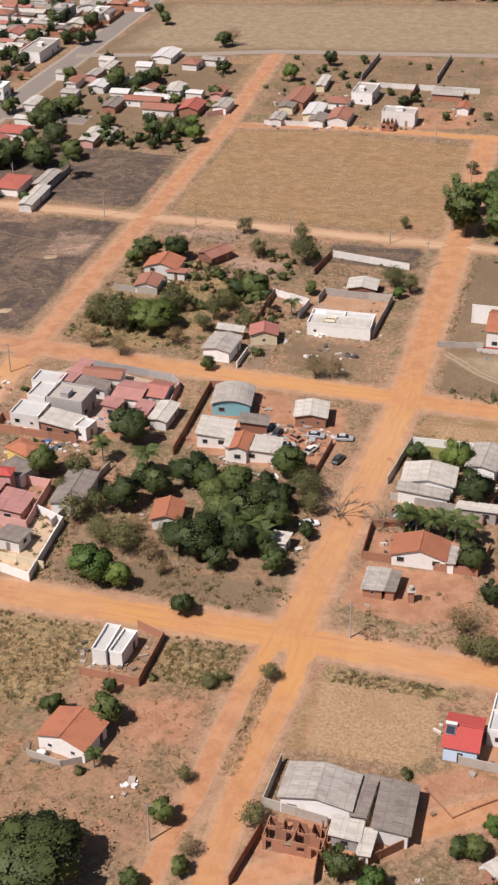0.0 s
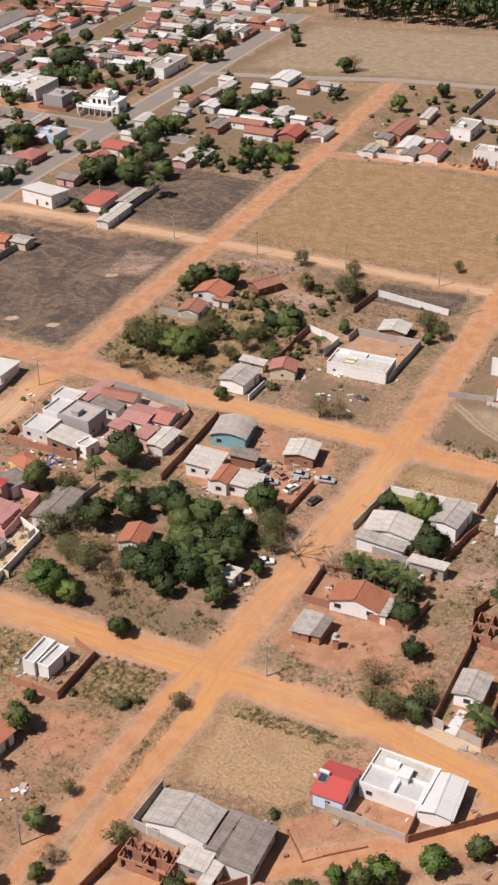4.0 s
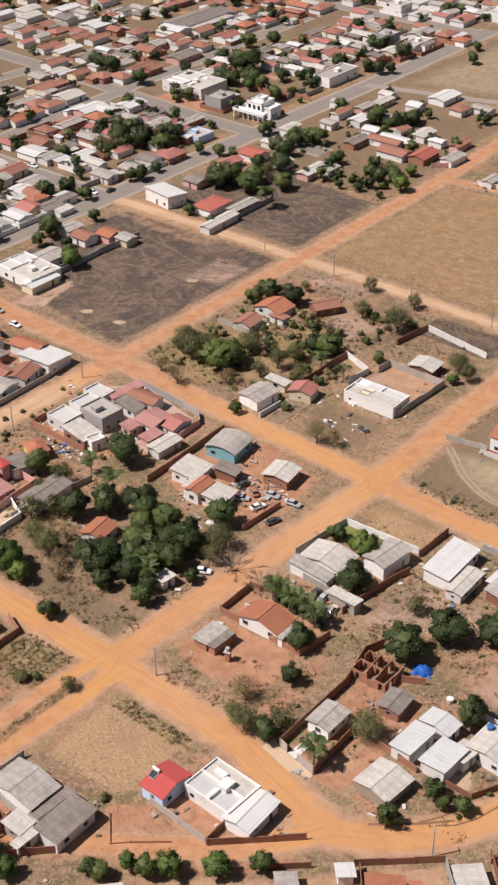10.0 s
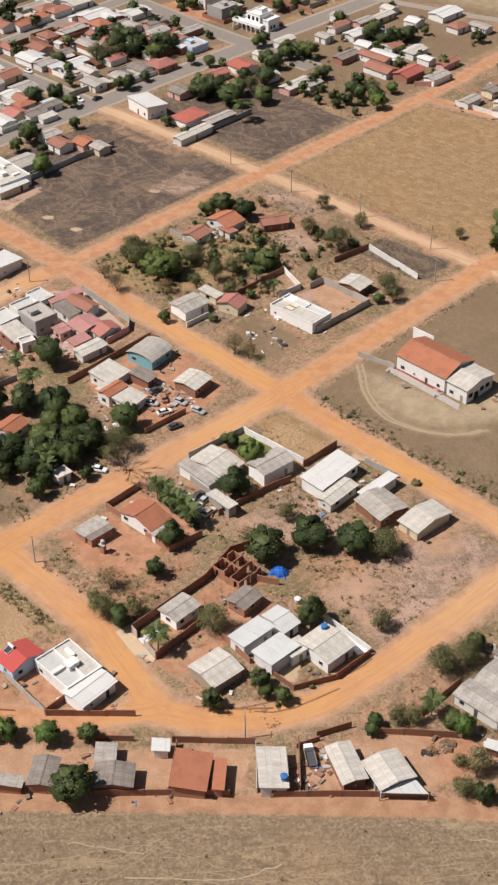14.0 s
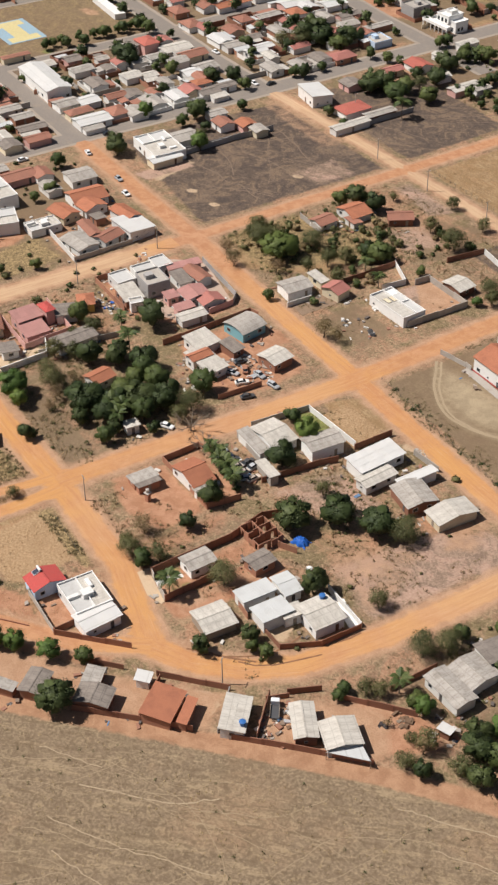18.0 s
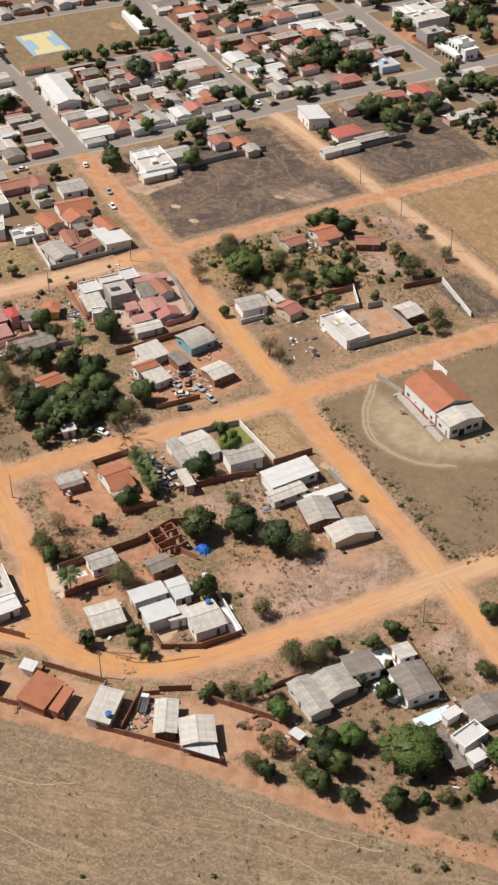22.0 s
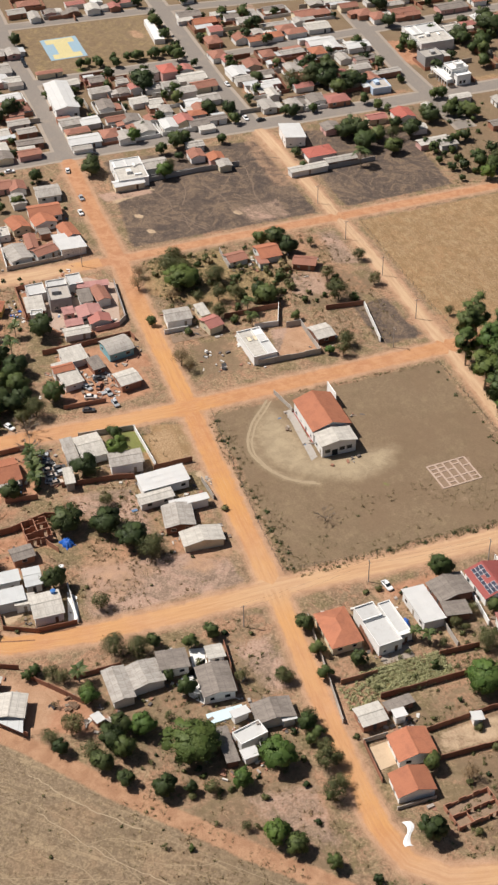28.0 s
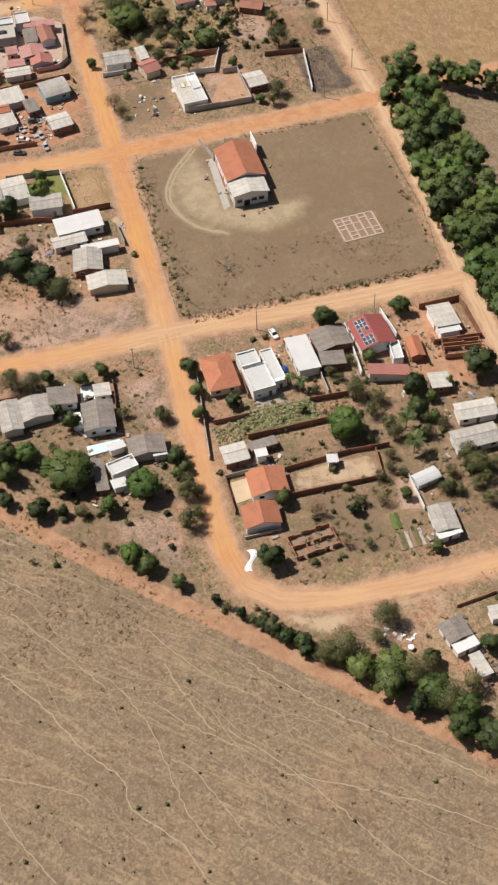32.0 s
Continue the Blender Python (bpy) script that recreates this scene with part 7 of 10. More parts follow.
far_house(-248.0, 218.1, 90, 9.0, 7.0, 3.0, 'gable', 'fibre_light', 'white_render')
far_house(-249.6, 228.0, 90, 8.0, 6.0, 3.0, 'gable', 'tile_orange', 'white_render')
far_house(-200.6, 252.1, 90, 22.0, 9.0, 5.0, 'flat', 'concrete', 'white_paint')
far_house(-303.2, 256.7, 0, 14.0, 10.0, 4.2, 'gable', 'sheet_white', 'white_paint')
far_house(-307.6, 277.3, 90, 38.0, 16.0, 4.0, 'gable', 'fibre_dark', 'blue_paint')
far_house(-296.5, 276.0, 90, 30.0, 6.0, 3.6, 'shed', 'fibre', 'blue_paint')
far_house(-214.6, 311.2, 0, 9.0, 9.0, 6.0, 'flat', 'concrete', 'grey_render')
far_house(-240.2, 356.9, 0, 11.0, 10.0, 6.0, 'flat', 'concrete', 'white_paint')
far_house(-198.7, 314.1, 90, 15.0, 7.0, 4.0, 'flat', 'concrete', 'white_paint')
far_house(-194.5, 379.3, 90, 12.0, 9.0, 5.0, 'flat', 'concrete', 'white_paint')
far_house(-80.0, 216.9, 90, 18.0, 8.0, 3.0, 'gable', 'tile_old', 'white_render')
far_house(-64.2, 215.0, 0, 8.0, 8.0, 3.0, 'gable', 'tile_old', 'white_render')
far_house(-70.5, 202.3, 90, 14.0, 7.0, 3.0, 'gable', 'sheet_white', 'white_render')
far_house(-81.5, 206.7, 90, 10.0, 6.0, 3.0, 'gable', 'sheet_white', 'white_render')
far_house(-81.5, 191.9, 90, 9.0, 5.0, 3.0, 'gable', 'fibre', 'white_render')
far_house(-67.2, 194.0, 90, 9.0, 6.0, 3.0, 'gable', 'fibre_dark', 'white_render')
far_house(-60.0, 198.7, 90, 13.0, 8.0, 3.0, 'gable', 'tile_orange', 'white_render')
far_house(-75.5, 237.1, 90, 14.0, 4.0, 3.0, 'gable', 'fibre_light', 'white_render')
far_house(-26.4, 234.2, 0, 12.0, 9.0, 3.0, 'gable', 'fibre', 'white_render')
far_house(-18.3, 219.2, 90, 8.0, 5.0, 3.0, 'gable', 'tile_orange', 'white_render')
far_house(-136.1, 199.6, 0, 15.0, 6.0, 3.0, 'gable', 'tile_orange', 'white_render')
far_house(-133.6, 203.8, 0, 15.0, 6.0, 3.0, 'gable', 'tile_orange', 'white_render')
far_house(-126.4, 191.9, 0, 13.0, 8.0, 3.0, 'gable', 'tile_old', 'white_render')
far_house(-115.7, 196.3, 90, 12.0, 8.0, 3.0, 'gable', 'tile_red', 'white_render')
far_house(-111.0, 215.3, 90, 11.0, 5.0, 3.0, 'gable', 'tile_old', 'white_render')
far_house(-105.2, 201.3, 90, 11.0, 6.0, 3.0, 'gable', 'fibre', 'white_render')
far_house(-133.0, 250.0, 90, 9.0, 7.0, 3.0, 'gable', 'tile_old', 'white_render')
far_house(-125.8, 256.1, 0, 10.0, 6.0, 3.0, 'gable', 'fibre', 'white_render')
far_house(-164.2, 237.2, 90, 12.0, 5.0, 3.0, 'gable', 'fibre_light', 'white_render')
far_house(-166.1, 227.0, 90, 10.0, 5.0, 3.0, 'gable', 'fibre', 'white_render')
far_house(-158.8, 213.6, 90, 10.0, 7.0, 3.0, 'gable', 'tile_orange', 'white_render')
far_house(-166.1, 201.9, 0, 7.0, 6.0, 3.0, 'gable', 'fibre_light', 'white_render')
far_house(-145.5, 192.7, 90, 12.0, 6.0, 3.0, 'gable', 'fibre_dark', 'white_render')
far_house(-56.6, 226.2, 90, 13.0, 8.0, 5.0, 'flat', 'concrete', 'white_paint')
far_house(-39.0, 202.1, 0, 12.0, 7.0, 5.5, 'flat', 'concrete', 'white_paint')
far_house(-166.2, -25.4, 90, 12.0, 8.0, 3.0, 'gable', 'tile_old', 'white_render')
far_house(-163.3, -17.7, 0, 8.0, 7.0, 3.0, 'gable', 'tile_old', 'white_render')
far_house(-174.6, -30.8, 90, 9.0, 6.0, 3.0, 'gable', 'fibre', 'white_render')
far_house(-180.9, -37.1, 0, 9.0, 7.0, 3.0, 'gable', 'tile_old', 'white_render')
far_house(-297.7, 8.6, 0, 9.0, 7.0, 3.0, 'gable', 'fibre', 'white_render')
far_house(-268.0, -3.0, 0, 10.0, 7.0, 3.0, 'gable', 'sheet_white', 'white_render')
far_house(-225.8, -20.7, 0, 8.0, 8.0, 3.0, 'gable', 'fibre', 'white_render')
far_house(-213.4, -15.0, 90, 9.0, 7.0, 3.0, 'gable', 'fibre_light', 'white_render')
far_house(-188.7, -31.8, 0, 8.0, 6.0, 3.0, 'gable', 'tile_old', 'white_render')
far_house(-152.2, -19.7, 0, 9.0, 6.0, 3.0, 'gable', 'fibre', 'white_render')
# ---- boundary walls ----
boundary_wall('raw_brick', 1.9, (-37.9, -108.6), (-26.6, -109.0), (-26.5, -95.8), (-32.3, -93.6))
boundary_wall('concrete', 1.3, (-38.6, -129.9), (-32.3, -130.9), (-28.9, -128.9))
boundary_wall('old_brick', 2.2, (3.3, -135.5), (1.5, -147.5))
boundary_wall('concrete', 2.0, (2.5, -120.7), (2.2, -130.6), (13.0, -131.9))
boundary_wall('old_brick', 2.0, (12.5, -133.0), (13.7, -143.9))
boundary_wall('old_brick', 2.0, (18.8, -140.0), (25.7, -132.9))
boundary_wall('concrete', 1.8, (30.7, -113.3), (45.5, -113.9))
boundary_wall('old_brick', 1.8, (45.9, -114.0), (59.3, -101.1))
boundary_wall('old_brick', 1.8, (45.5, -113.9), (45.3, -108.3))
boundary_wall('old_brick', 1.8, (94.1, -95.8), (103.3, -86.6), (115.8, -74.6))
boundary_wall('old_brick', 1.8, (68.5, -120.8), (79.2, -109.9), (87.8, -101.7))
boundary_wall('old_brick', 1.8, (69.8, -100.4), (82.2, -88.9))
boundary_wall('grey_render', 1.8, (82.7, -89.5), (91.1, -97.6))
boundary_wall('old_brick', 1.8, (78.9, -109.9), (71.0, -100.3))
boundary_wall('old_brick', 1.5, (58.2, -111.1), (64.0, -105.7))
boundary_wall('old_brick', 1.8, (88.0, -82.5), (96.9, -91.4))
boundary_wall('old_brick', 1.8, (89.8, -78.9), (93.0, -72.0))
boundary_wall('raw_brick', 1.4, (88.8, -83.8), (90.7, -79.1))
boundary_wall('old_brick', 2.0, (25.0, -44.2), (27.2, -27.3), (28.5, -22.4))
boundary_wall('white_paint', 2.0, (5.5, -16.1), (25.9, -14.9))
boundary_wall('concrete', 2.0, (3.1, -33.6), (5.2, -15.7))
boundary_wall('old_brick', 2.0, (26.6, -15.7), (26.9, -3.5))
boundary_wall('concrete', 1.8, (5.0, -39.3), (27.6, -41.2))
boundary_wall('concrete', 1.9, (37.0, -3.7), (46.4, -3.0))
boundary_wall('old_brick', 2.4, (40.2, -85.4), (39.8, -62.6), (37.1, -52.0), (38.9, -47.2))
boundary_wall('old_brick', 2.2, (50.1, -87.2), (49.4, -72.1))
boundary_wall('concrete', 2.2, (40.2, -85.4), (42.4, -85.9))
boundary_wall('concrete', 2.2, (45.6, -86.5), (50.1, -87.2))
boundary_wall('raw_brick', 2.0, (48.4, -54.3), (52.8, -51.8))
boundary_wall('old_brick', 1.8, (77.6, -72.9), (81.9, -64.3), (82.2, -53.6))
boundary_wall('white_paint', 1.8, (67.8, -52.8), (82.0, -53.4))
boundary_wall('raw_brick', 1.8, (56.0, -72.9), (65.6, -74.0))
boundary_wall('old_brick', 1.6, (70.2, -72.9), (77.6, -72.9))
boundary_wall('raw_brick', 1.9, (3.1, -50.5), (3.4, -61.6), (26.4, -61.7), (27.7, -52.2))
boundary_wall('raw_brick', 1.9, (3.1, -50.5), (11.6, -47.2))
boundary_wall('old_brick', 2.0, (-45.5, -34.0), (-46.5, -2.8))
boundary_wall('raw_brick', 1.7, (-12.9, -34.4), (-12.1, -20.6))
boundary_wall('raw_brick', 2.0, (-46.5, -2.8), (-43.1, -2.1))
boundary_wall('pink_paint', 2.4, (-84.0, -69.0), (-65.4, -69.6), (-66.6, -53.8), (-85.6, -53.0))
boundary_wall('raw_brick', 0.4, (26.4, -120.3), (31.6, -125.4), (34.3, -122.8), (40.2, -117.8))
boundary_wall('white_paint', 2.0, (-64.8, -84.0), (-57.8, -85.6), (-58.8, -65.9), (-66.6, -62.6))
boundary_wall('cream_paint', 2.0, (-75.0, -79.9), (-56.5, -81.2))
boundary_wall('concrete', 1.9, (-60.7, -67.4), (-57.2, -42.7))
boundary_wall('concrete', 2.2, (-13.9, 33.0), (-13.2, 55.1), (-31.9, 55.0), (-32.3, 49.7))
boundary_wall('white_render', 2.0, (-35.2, 80.6), (-12.4, 76.9))
boundary_wall('old_brick', 2.0, (-37.7, 67.0), (-36.0, 81.0))
boundary_wall('white_render', 1.8, (-43.2, 8.7), (-42.8, 17.3))
boundary_wall('white_render', 2.0, (-45.7, 51.9), (-34.3, 47.4), (-35.3, 39.0))
boundary_wall('old_brick', 2.0, (-45.3, 31.4), (-45.1, 52.4))
boundary_wall('concrete', 2.0, (-88.9, 44.1), (-76.2, 43.5))
boundary_wall('white_paint', 5.2, (9.4, 48.4), (16.6, 48.5))
boundary_wall('concrete', 1.6, (3.0, 32.2), (12.1, 34.2), (14.4, 34.2))
boundary_wall('old_brick', 2.2, (100.5, 75.0), (100.4, 87.5), (116.9, 87.9))
boundary_wall('raw_brick', 2.2, (115.5, 74.0), (116.9, 87.9))
boundary_wall('concrete', 1.7, (138.7, 0.5), (101.4, 5.6))
boundary_wall('old_brick', 1.8, (119.8, 16.7), (105.0, 17.4))
boundary_wall('raw_brick', 1.8, (126.6, 5.0), (126.7, 15.1))
boundary_wall('old_brick', 2.0, (134.6, 12.6), (134.8, 38.7))
boundary_wall('old_brick', 2.0, (126.4, 33.0), (127.2, 44.2))
boundary_wall('concrete', 1.8, (125.1, 38.8), (105.0, 38.8))
boundary_wall('white_paint', 2.0, (121.0, 50.0), (101.1, 51.4))
boundary_wall('white_paint', 2.4, (110.1, 64.4), (98.6, 63.2))
boundary_wall('old_brick', 1.8, (148.5, 19.0), (147.4, 37.8), (148.3, 48.9))
boundary_wall('old_brick', 1.8, (157.5, 18.6), (158.3, 42.2))
boundary_wall('old_brick', 1.7, (146.6, 2.8), (158.9, 2.3))
boundary_wall('concrete', 1.6, (146.3, 2.9), (146.2, 9.3))
boundary_wall('concrete', 1.2, (167.3, 2.6), (167.4, 12.6))
boundary_wall('white_render', 1.6, (159.4, 50.1), (172.1, 50.3))
boundary_wall('raw_brick', 1.5, (149.1, 44.6), (159.1, 43.5))
boundary_wall('raw_brick', 1.2, (202.8, 47.6), (201.6, 58.6))
boundary_wall('old_brick', 1.5, (158.5, 46.9), (158.8, 50.8))
boundary_wall('old_brick', 1.8, (103.1, -19.0), (120.4, -20.8))
boundary_wall('old_brick', 1.8, (97.6, -69.7), (110.3, -59.0))
boundary_wall('old_brick', 1.8, (101.2, -59.3), (101.2, -46.6))
boundary_wall('concrete', 1.6, (132.0, -21.3), (141.2, -21.7))
boundary_wall('white_render', 2.0, (-126.7, -33.0), (-104.0, -34.2))
boundary_wall('concrete', 1.8, (-104.0, -34.2), (-104.8, -12.4))
boundary_wall('grey_render', 2.0, (-152.3, 34.2), (-153.1, 60.2))
boundary_wall('grey_render', 2.2, (-154.2, 33.7), (-152.1, 74.0))
boundary_wall('grey_render', 2.4, (-63.0, 248.5), (-62.1, 280.4))
boundary_wall('grey_render', 2.4, (-33.8, 251.5), (-33.3, 285.1))
boundary_wall('white_render', 1.8, (-85.8, 188.4), (-64.3, 191.4))
boundary_wall('old_brick', 3.0, (-39.3, 224.9), (-39.7, 242.5))
boundary_wall('white_render', 2.0, (-55.1, 241.8), (-15.7, 242.1))
boundary_wall('grey_render', 2.0, (-135.8, 95.2), (-136.6, 129.0))
boundary_wall('pink_paint', 2.0, (-108.6, 191.7), (-103.6, 196.5), (-104.7, 209.8))
# ---- unfinished brick shells ----
shell(9.1, -136.8, -90, 4.6, 9.3, 2.8, 2, 4, 'raw_brick')
shell(43.2, -56.0, -88, 7.2, 8.6, 2.8, 2, 3, 'raw_brick')
shell(119.8, 81.1, -9, 6.4, 11.1, 2.0, 4, 1, 'raw_brick')
shell(173.6, 19.1, 96, 12.0, 7.0, 1.7, 3, 2, 'raw_brick')
shell(-42.1, 201.1, -86, 19.1, 4.3, 3.0, 2, 3, 'raw_brick')
boundary_wall('raw_brick', 2, (-68.5, -34.8), (-88.8, -34.4), (-89.1, -29.3))
boundary_wall('raw_brick', 2, (-89.1, -29.3), (-81.3, -30.0))
boundary_wall('grey_render', 2, (-81.1, 0.7), (-57.0, -1.5), (-53.7, -4.7))
boundary_wall('pink_paint', 2, (-53.7, -4.7), (-53.0, -13.6))
villa(-198.8, 193.7, 2)
far_house(-217.6, 192.2, 0, 9.0, 9.5, 6.4, 'flat', 'concrete', 'grey_render')
house(-13.2, -62.2, 84, 4.4, 4.0, 2.5, 'shed', 'fibre_light', 'white_render')
house(41.0, -135.3, 47, 5.7, 4.4, 2.6, 'shed', 'fibre_light', 'raw_brick')

# ---- trees: kind, place, crown radius ----
plant('dark', -27.2, -155.2, 10.3)
plant('dark', -177.7, 58.2, 3.2)
plant('mid', -173.7, 46.5, 3.2)
plant('mid', -174.2, 73.7, 2.6)
plant('mid', -183.1, 60.6, 3.0)
plant('dark', -165.6, 52.0, 2.4)
plant('mid', -150.8, -20.1, 3.2)
plant('mid', -163.9, 176.1, 3.8)
plant('dark', -160.1, 148.6, 3.4)
plant('dark', -24.6, -60.8, 4.6)
plant('mid', -33.2, -47.0, 4.2)
plant('olive', -10.0, -48.6, 3.4)
plant('dark', -43.4, -51.0, 3.9)
plant('mid', -27.0, -57.6, 4.2)
plant('dark', -20.5, -46.5, 4.4)
plant('olive', -35.2, -66.5, 3.0)
plant('dark', -14.5, -66.2, 3.0)
plant('dark', -48.9, -56.9, 5.0)
plant('dark', -37.4, -45.0, 5.6)
plant('mid', -27.0, -46.2, 4.7)
plant('dark', -29.6, -68.0, 6.8)
plant('dark', -22.0, -55.0, 6.4)
plant('mid', -18.0, -36.2, 4.5)
plant('olive', -12.5, -43.7, 4.6)
plant('dark', -20.3, -66.2, 4.2)
plant('mid', -12.0, -70.6, 3.2)
plant('olive', -43.0, -71.5, 4.4)
plant('olive', -48.6, -70.1, 3.8)
plant('dark', -47.1, -48.0, 3.8)
plant('bright', -46.2, -82.0, 5.2)
plant('bright', -39.9, -83.0, 3.4)
plant('olive', -56.8, -64.2, 3.6)
plant('dark', -8.8, -57.6, 2.4)
plant('dark', -23.7, -72.6, 3.4)
plant('mid', -15.5, -57.0, 4.6)
plant('dark', -16.8, -50.5, 4.4)
plant('palm', -47.9, -44.0, 3.6)
plant('palm', -19.0, -61.5, 3.2)
plant('palm', -16.0, -64.5, 3.0)
plant('palm', -22.5, -63.0, 3.0)
plant('dry', -37.5, -73.0, 3.0)
plant('dry', -33.5, -77.0, 2.4)
plant('olive', -53.5, -59.5, 3.2)
plant('dark', -24.9, -86.0, 1.9)
plant('olive', -34.0, -62.5, 2.4)
plant('dry', -43.5, -64.8, 2.2)
plant('mid', -30.5, -51.5, 4.0)
plant('dark', 126.5, -56.2, 4.6)
plant('dark', 122.4, -52.4, 4.0)
plant('mid', 130.0, -53.4, 4.0)
plant('dark', 132.0, -59.6, 3.6)
plant('olive', 127.4, -61.2, 3.0)
plant('bright', 125.0, -47.2, 3.9)
plant('dark', 138.3, -55.4, 2.8)
plant('olive', 118.3, -63.0, 3.2)
plant('olive', 120.4, -69.7, 3.0)
plant('dark', 123.7, -68.2, 2.6)
plant('dark', 144.0, -47.6, 3.8)
plant('bright', 148.1, -29.5, 3.2)
plant('bright', 166.1, -27.3, 4.0)
plant('dark', 169.3, -24.0, 2.8)
plant('mid', 42.8, -144.2, 6.2)
plant('moss', 135.0, -37.7, 8.2)
plant('dry', 119.0, -64.2, 2.8)
plant('bright', 110.6, -57.4, 3.2)
plant('bright', 140.6, 39.0, 6.2)
plant('dark', 184.1, -9.6, 1.8)
plant('olive', 186.6, -7.4, 1.6)
plant('dark', 190.0, -5.0, 2.2)
plant('olive', 192.2, -2.6, 1.8)
plant('dark', 194.4, -0.4, 2.4)
plant('dark', 196.7, 1.4, 2.6)
plant('olive', 198.4, 2.6, 2.0)
plant('dark', 200.1, 3.9, 2.6)
plant('mid', 202.4, 7.4, 2.6)
plant('dark', 205.5, 7.6, 2.4)
plant('olive', 207.7, 11.0, 3.0)
plant('mid', 209.8, 14.6, 3.4)
plant('olive', 135.6, -7.5, 2.6)
plant('mid', 140.7, -6.9, 2.4)
plant('olive', 146.1, -7.1, 2.8)
plant('olive', 121.1, -7.4, 2.2)
plant('olive', 115.0, -64.5, 1.8)
plant('dry', 109.0, -66.0, 1.6)
plant('dark', -240.3, 235.0, 9.0)
plant('dark', -241.7, 57.9, 6.5)
plant('mid', -218.2, 67.2, 4.0)
plant('dark', -203.0, 54.0, 3.5)
plant('dark', -200.5, 85.6, 4.6)
plant('dark', -169.7, 15.4, 4.7)
plant('olive', -157.5, 45.4, 3.3)
plant('dark', -211.6, 137.1, 6.5)
plant('dark', -164.0, 129.4, 5.7)
plant('mid', -152.7, 136.8, 5.2)
plant('mid', -139.8, 138.7, 5.1)
plant('dark', -214.3, 122.4, 3.3)
plant('mid', -188.5, 121.3, 2.7)
plant('mid', -190.3, 108.8, 3.2)
plant('dark', -239.3, 218.6, 5.4)
plant('mid', -221.8, 216.7, 3.4)
plant('mid', -217.3, 220.0, 3.9)
plant('dark', -206.4, 151.6, 4.9)
plant('mid', -163.3, 183.5, 3.8)
plant('dark', -160.1, 165.1, 4.4)
plant('dark', -142.5, 220.7, 3.9)
plant('mid', -109.1, 169.7, 3.2)
plant('mid', -116.1, 167.2, 3.2)
plant('bright', -109.9, 179.9, 2.9)
plant('mid', -173.8, 220.6, 3.4)
plant('dark', -298.9, 197.8, 4.0)
plant('dark', -237.5, 319.6, 3.8)
plant('mid', -232.0, 145.0, 3.5)
plant('mid', -273.5, 39.9, 2.6)
plant('mid', -274.4, 44.4, 2.6)
plant('mid', -273.9, 52.4, 2.6)
plant('mid', -273.0, 59.3, 2.6)
plant('mid', -272.5, 65.4, 2.6)
plant('mid', -272.5, 70.7, 2.6)
plant('mid', -273.7, 77.0, 2.6)
plant('mid', -273.8, 84.2, 2.6)
plant('mid', -307.2, 85.3, 2.6)
plant('moss', -70.3, 23.6, 8.0)
plant('dark', 66.5, -123.4, 4.9)
plant('dark', 44.1, -47.4, 6.4)
plant('dark', 57.7, -31.0, 6.5)
plant('dark', -204.8, 145.8, 6.5)
plant('dark', -159.8, 125.1, 6.5)
plant('dark', -159.3, 131.3, 6.3)
plant('dark', 48.4, -36.7, 6.2)
plant('dark', -56.6, -31.1, 6.2)
plant('dark', -313.3, 313.8, 6.0)
plant('dark', 129.8, 82.2, 5.9)
plant('dark', -220.9, 133.8, 5.8)
plant('dark', -220.8, 142.3, 5.8)
plant('dark', -233.6, -5.0, 5.8)
plant('dark', -236.6, 56.6, 5.8)
plant('dark', -152.0, 152.3, 5.6)
plant('dark', -142.9, 215.3, 5.3)
plant('dark', -86.9, 65.9, 5.2)
plant('dark', -293.7, 196.6, 5.2)
plant('dark', -286.7, 196.6, 5.2)
plant('dark', -265.4, 192.3, 5.2)
plant('dark', -165.6, 14.0, 5.1)
plant('dark', -164.9, 166.8, 5.1)
plant('dark', 22.2, -36.2, 5.0)
plant('dark', -141.3, 225.4, 4.9)
plant('dark', -78.5, 68.0, 4.5)
plant('dark', -257.8, 239.9, 4.5)
plant('dark', -388.8, 257.5, 4.5)
plant('dark', -255.2, 274.9, 4.5)
plant('dark', -236.7, 214.5, 4.5)
plant('dark', -208.6, 265.5, 4.5)
plant('dark', -195.2, 296.6, 4.5)
plant('dark', 177.3, 6.7, 4.5)
plant('dark', -310.0, 12.6, 4.3)
plant('dark', -203.3, 77.4, 4.3)
plant('dark', 66.4, -56.3, 4.3)
plant('dark', 25.0, -59.7, 4.3)
plant('mid', 220.7, 23.3, 5.2)
plant('dark', 240.1, 41.8, 5.2)
plant('dark', 131.8, 61.6, 3.9)
plant('dark', -54.8, 47.3, 3.8)
plant('dark', -190.2, 270.5, 3.8)
plant('dark', -196.6, 270.9, 3.8)
plant('moss', 231.4, 39.0, 4.5)
plant('dark', -187.0, 111.5, 3.6)
plant('dark', -227.4, 108.8, 3.6)
plant('dark', -79.5, 265.6, 3.5)
plant('dark', -139.7, 172.0, 3.5)
plant('moss', 214.0, 18.5, 4.4)
plant('mid', 236.5, 35.7, 4.4)
plant('dark', 16.9, -141.4, 3.4)
plant('dark', 105.8, 3.1, 3.4)
plant('dark', -186.8, 274.7, 3.3)
plant('dark', 30.3, -69.6, 3.1)
plant('dark', 69.0, -88.4, 3.1)
plant('dark', -151.3, 99.2, 2.9)
plant('dark', 122.1, 12.0, 2.8)
plant('dark', 227.6, 27.9, 3.5)
plant('dark', -25.4, -88.0, 2.8)
plant('dark', -213.7, 242.2, 2.7)
plant('dark', 97.5, -36.6, 2.7)
plant('dark', 71.9, -77.2, 2.6)
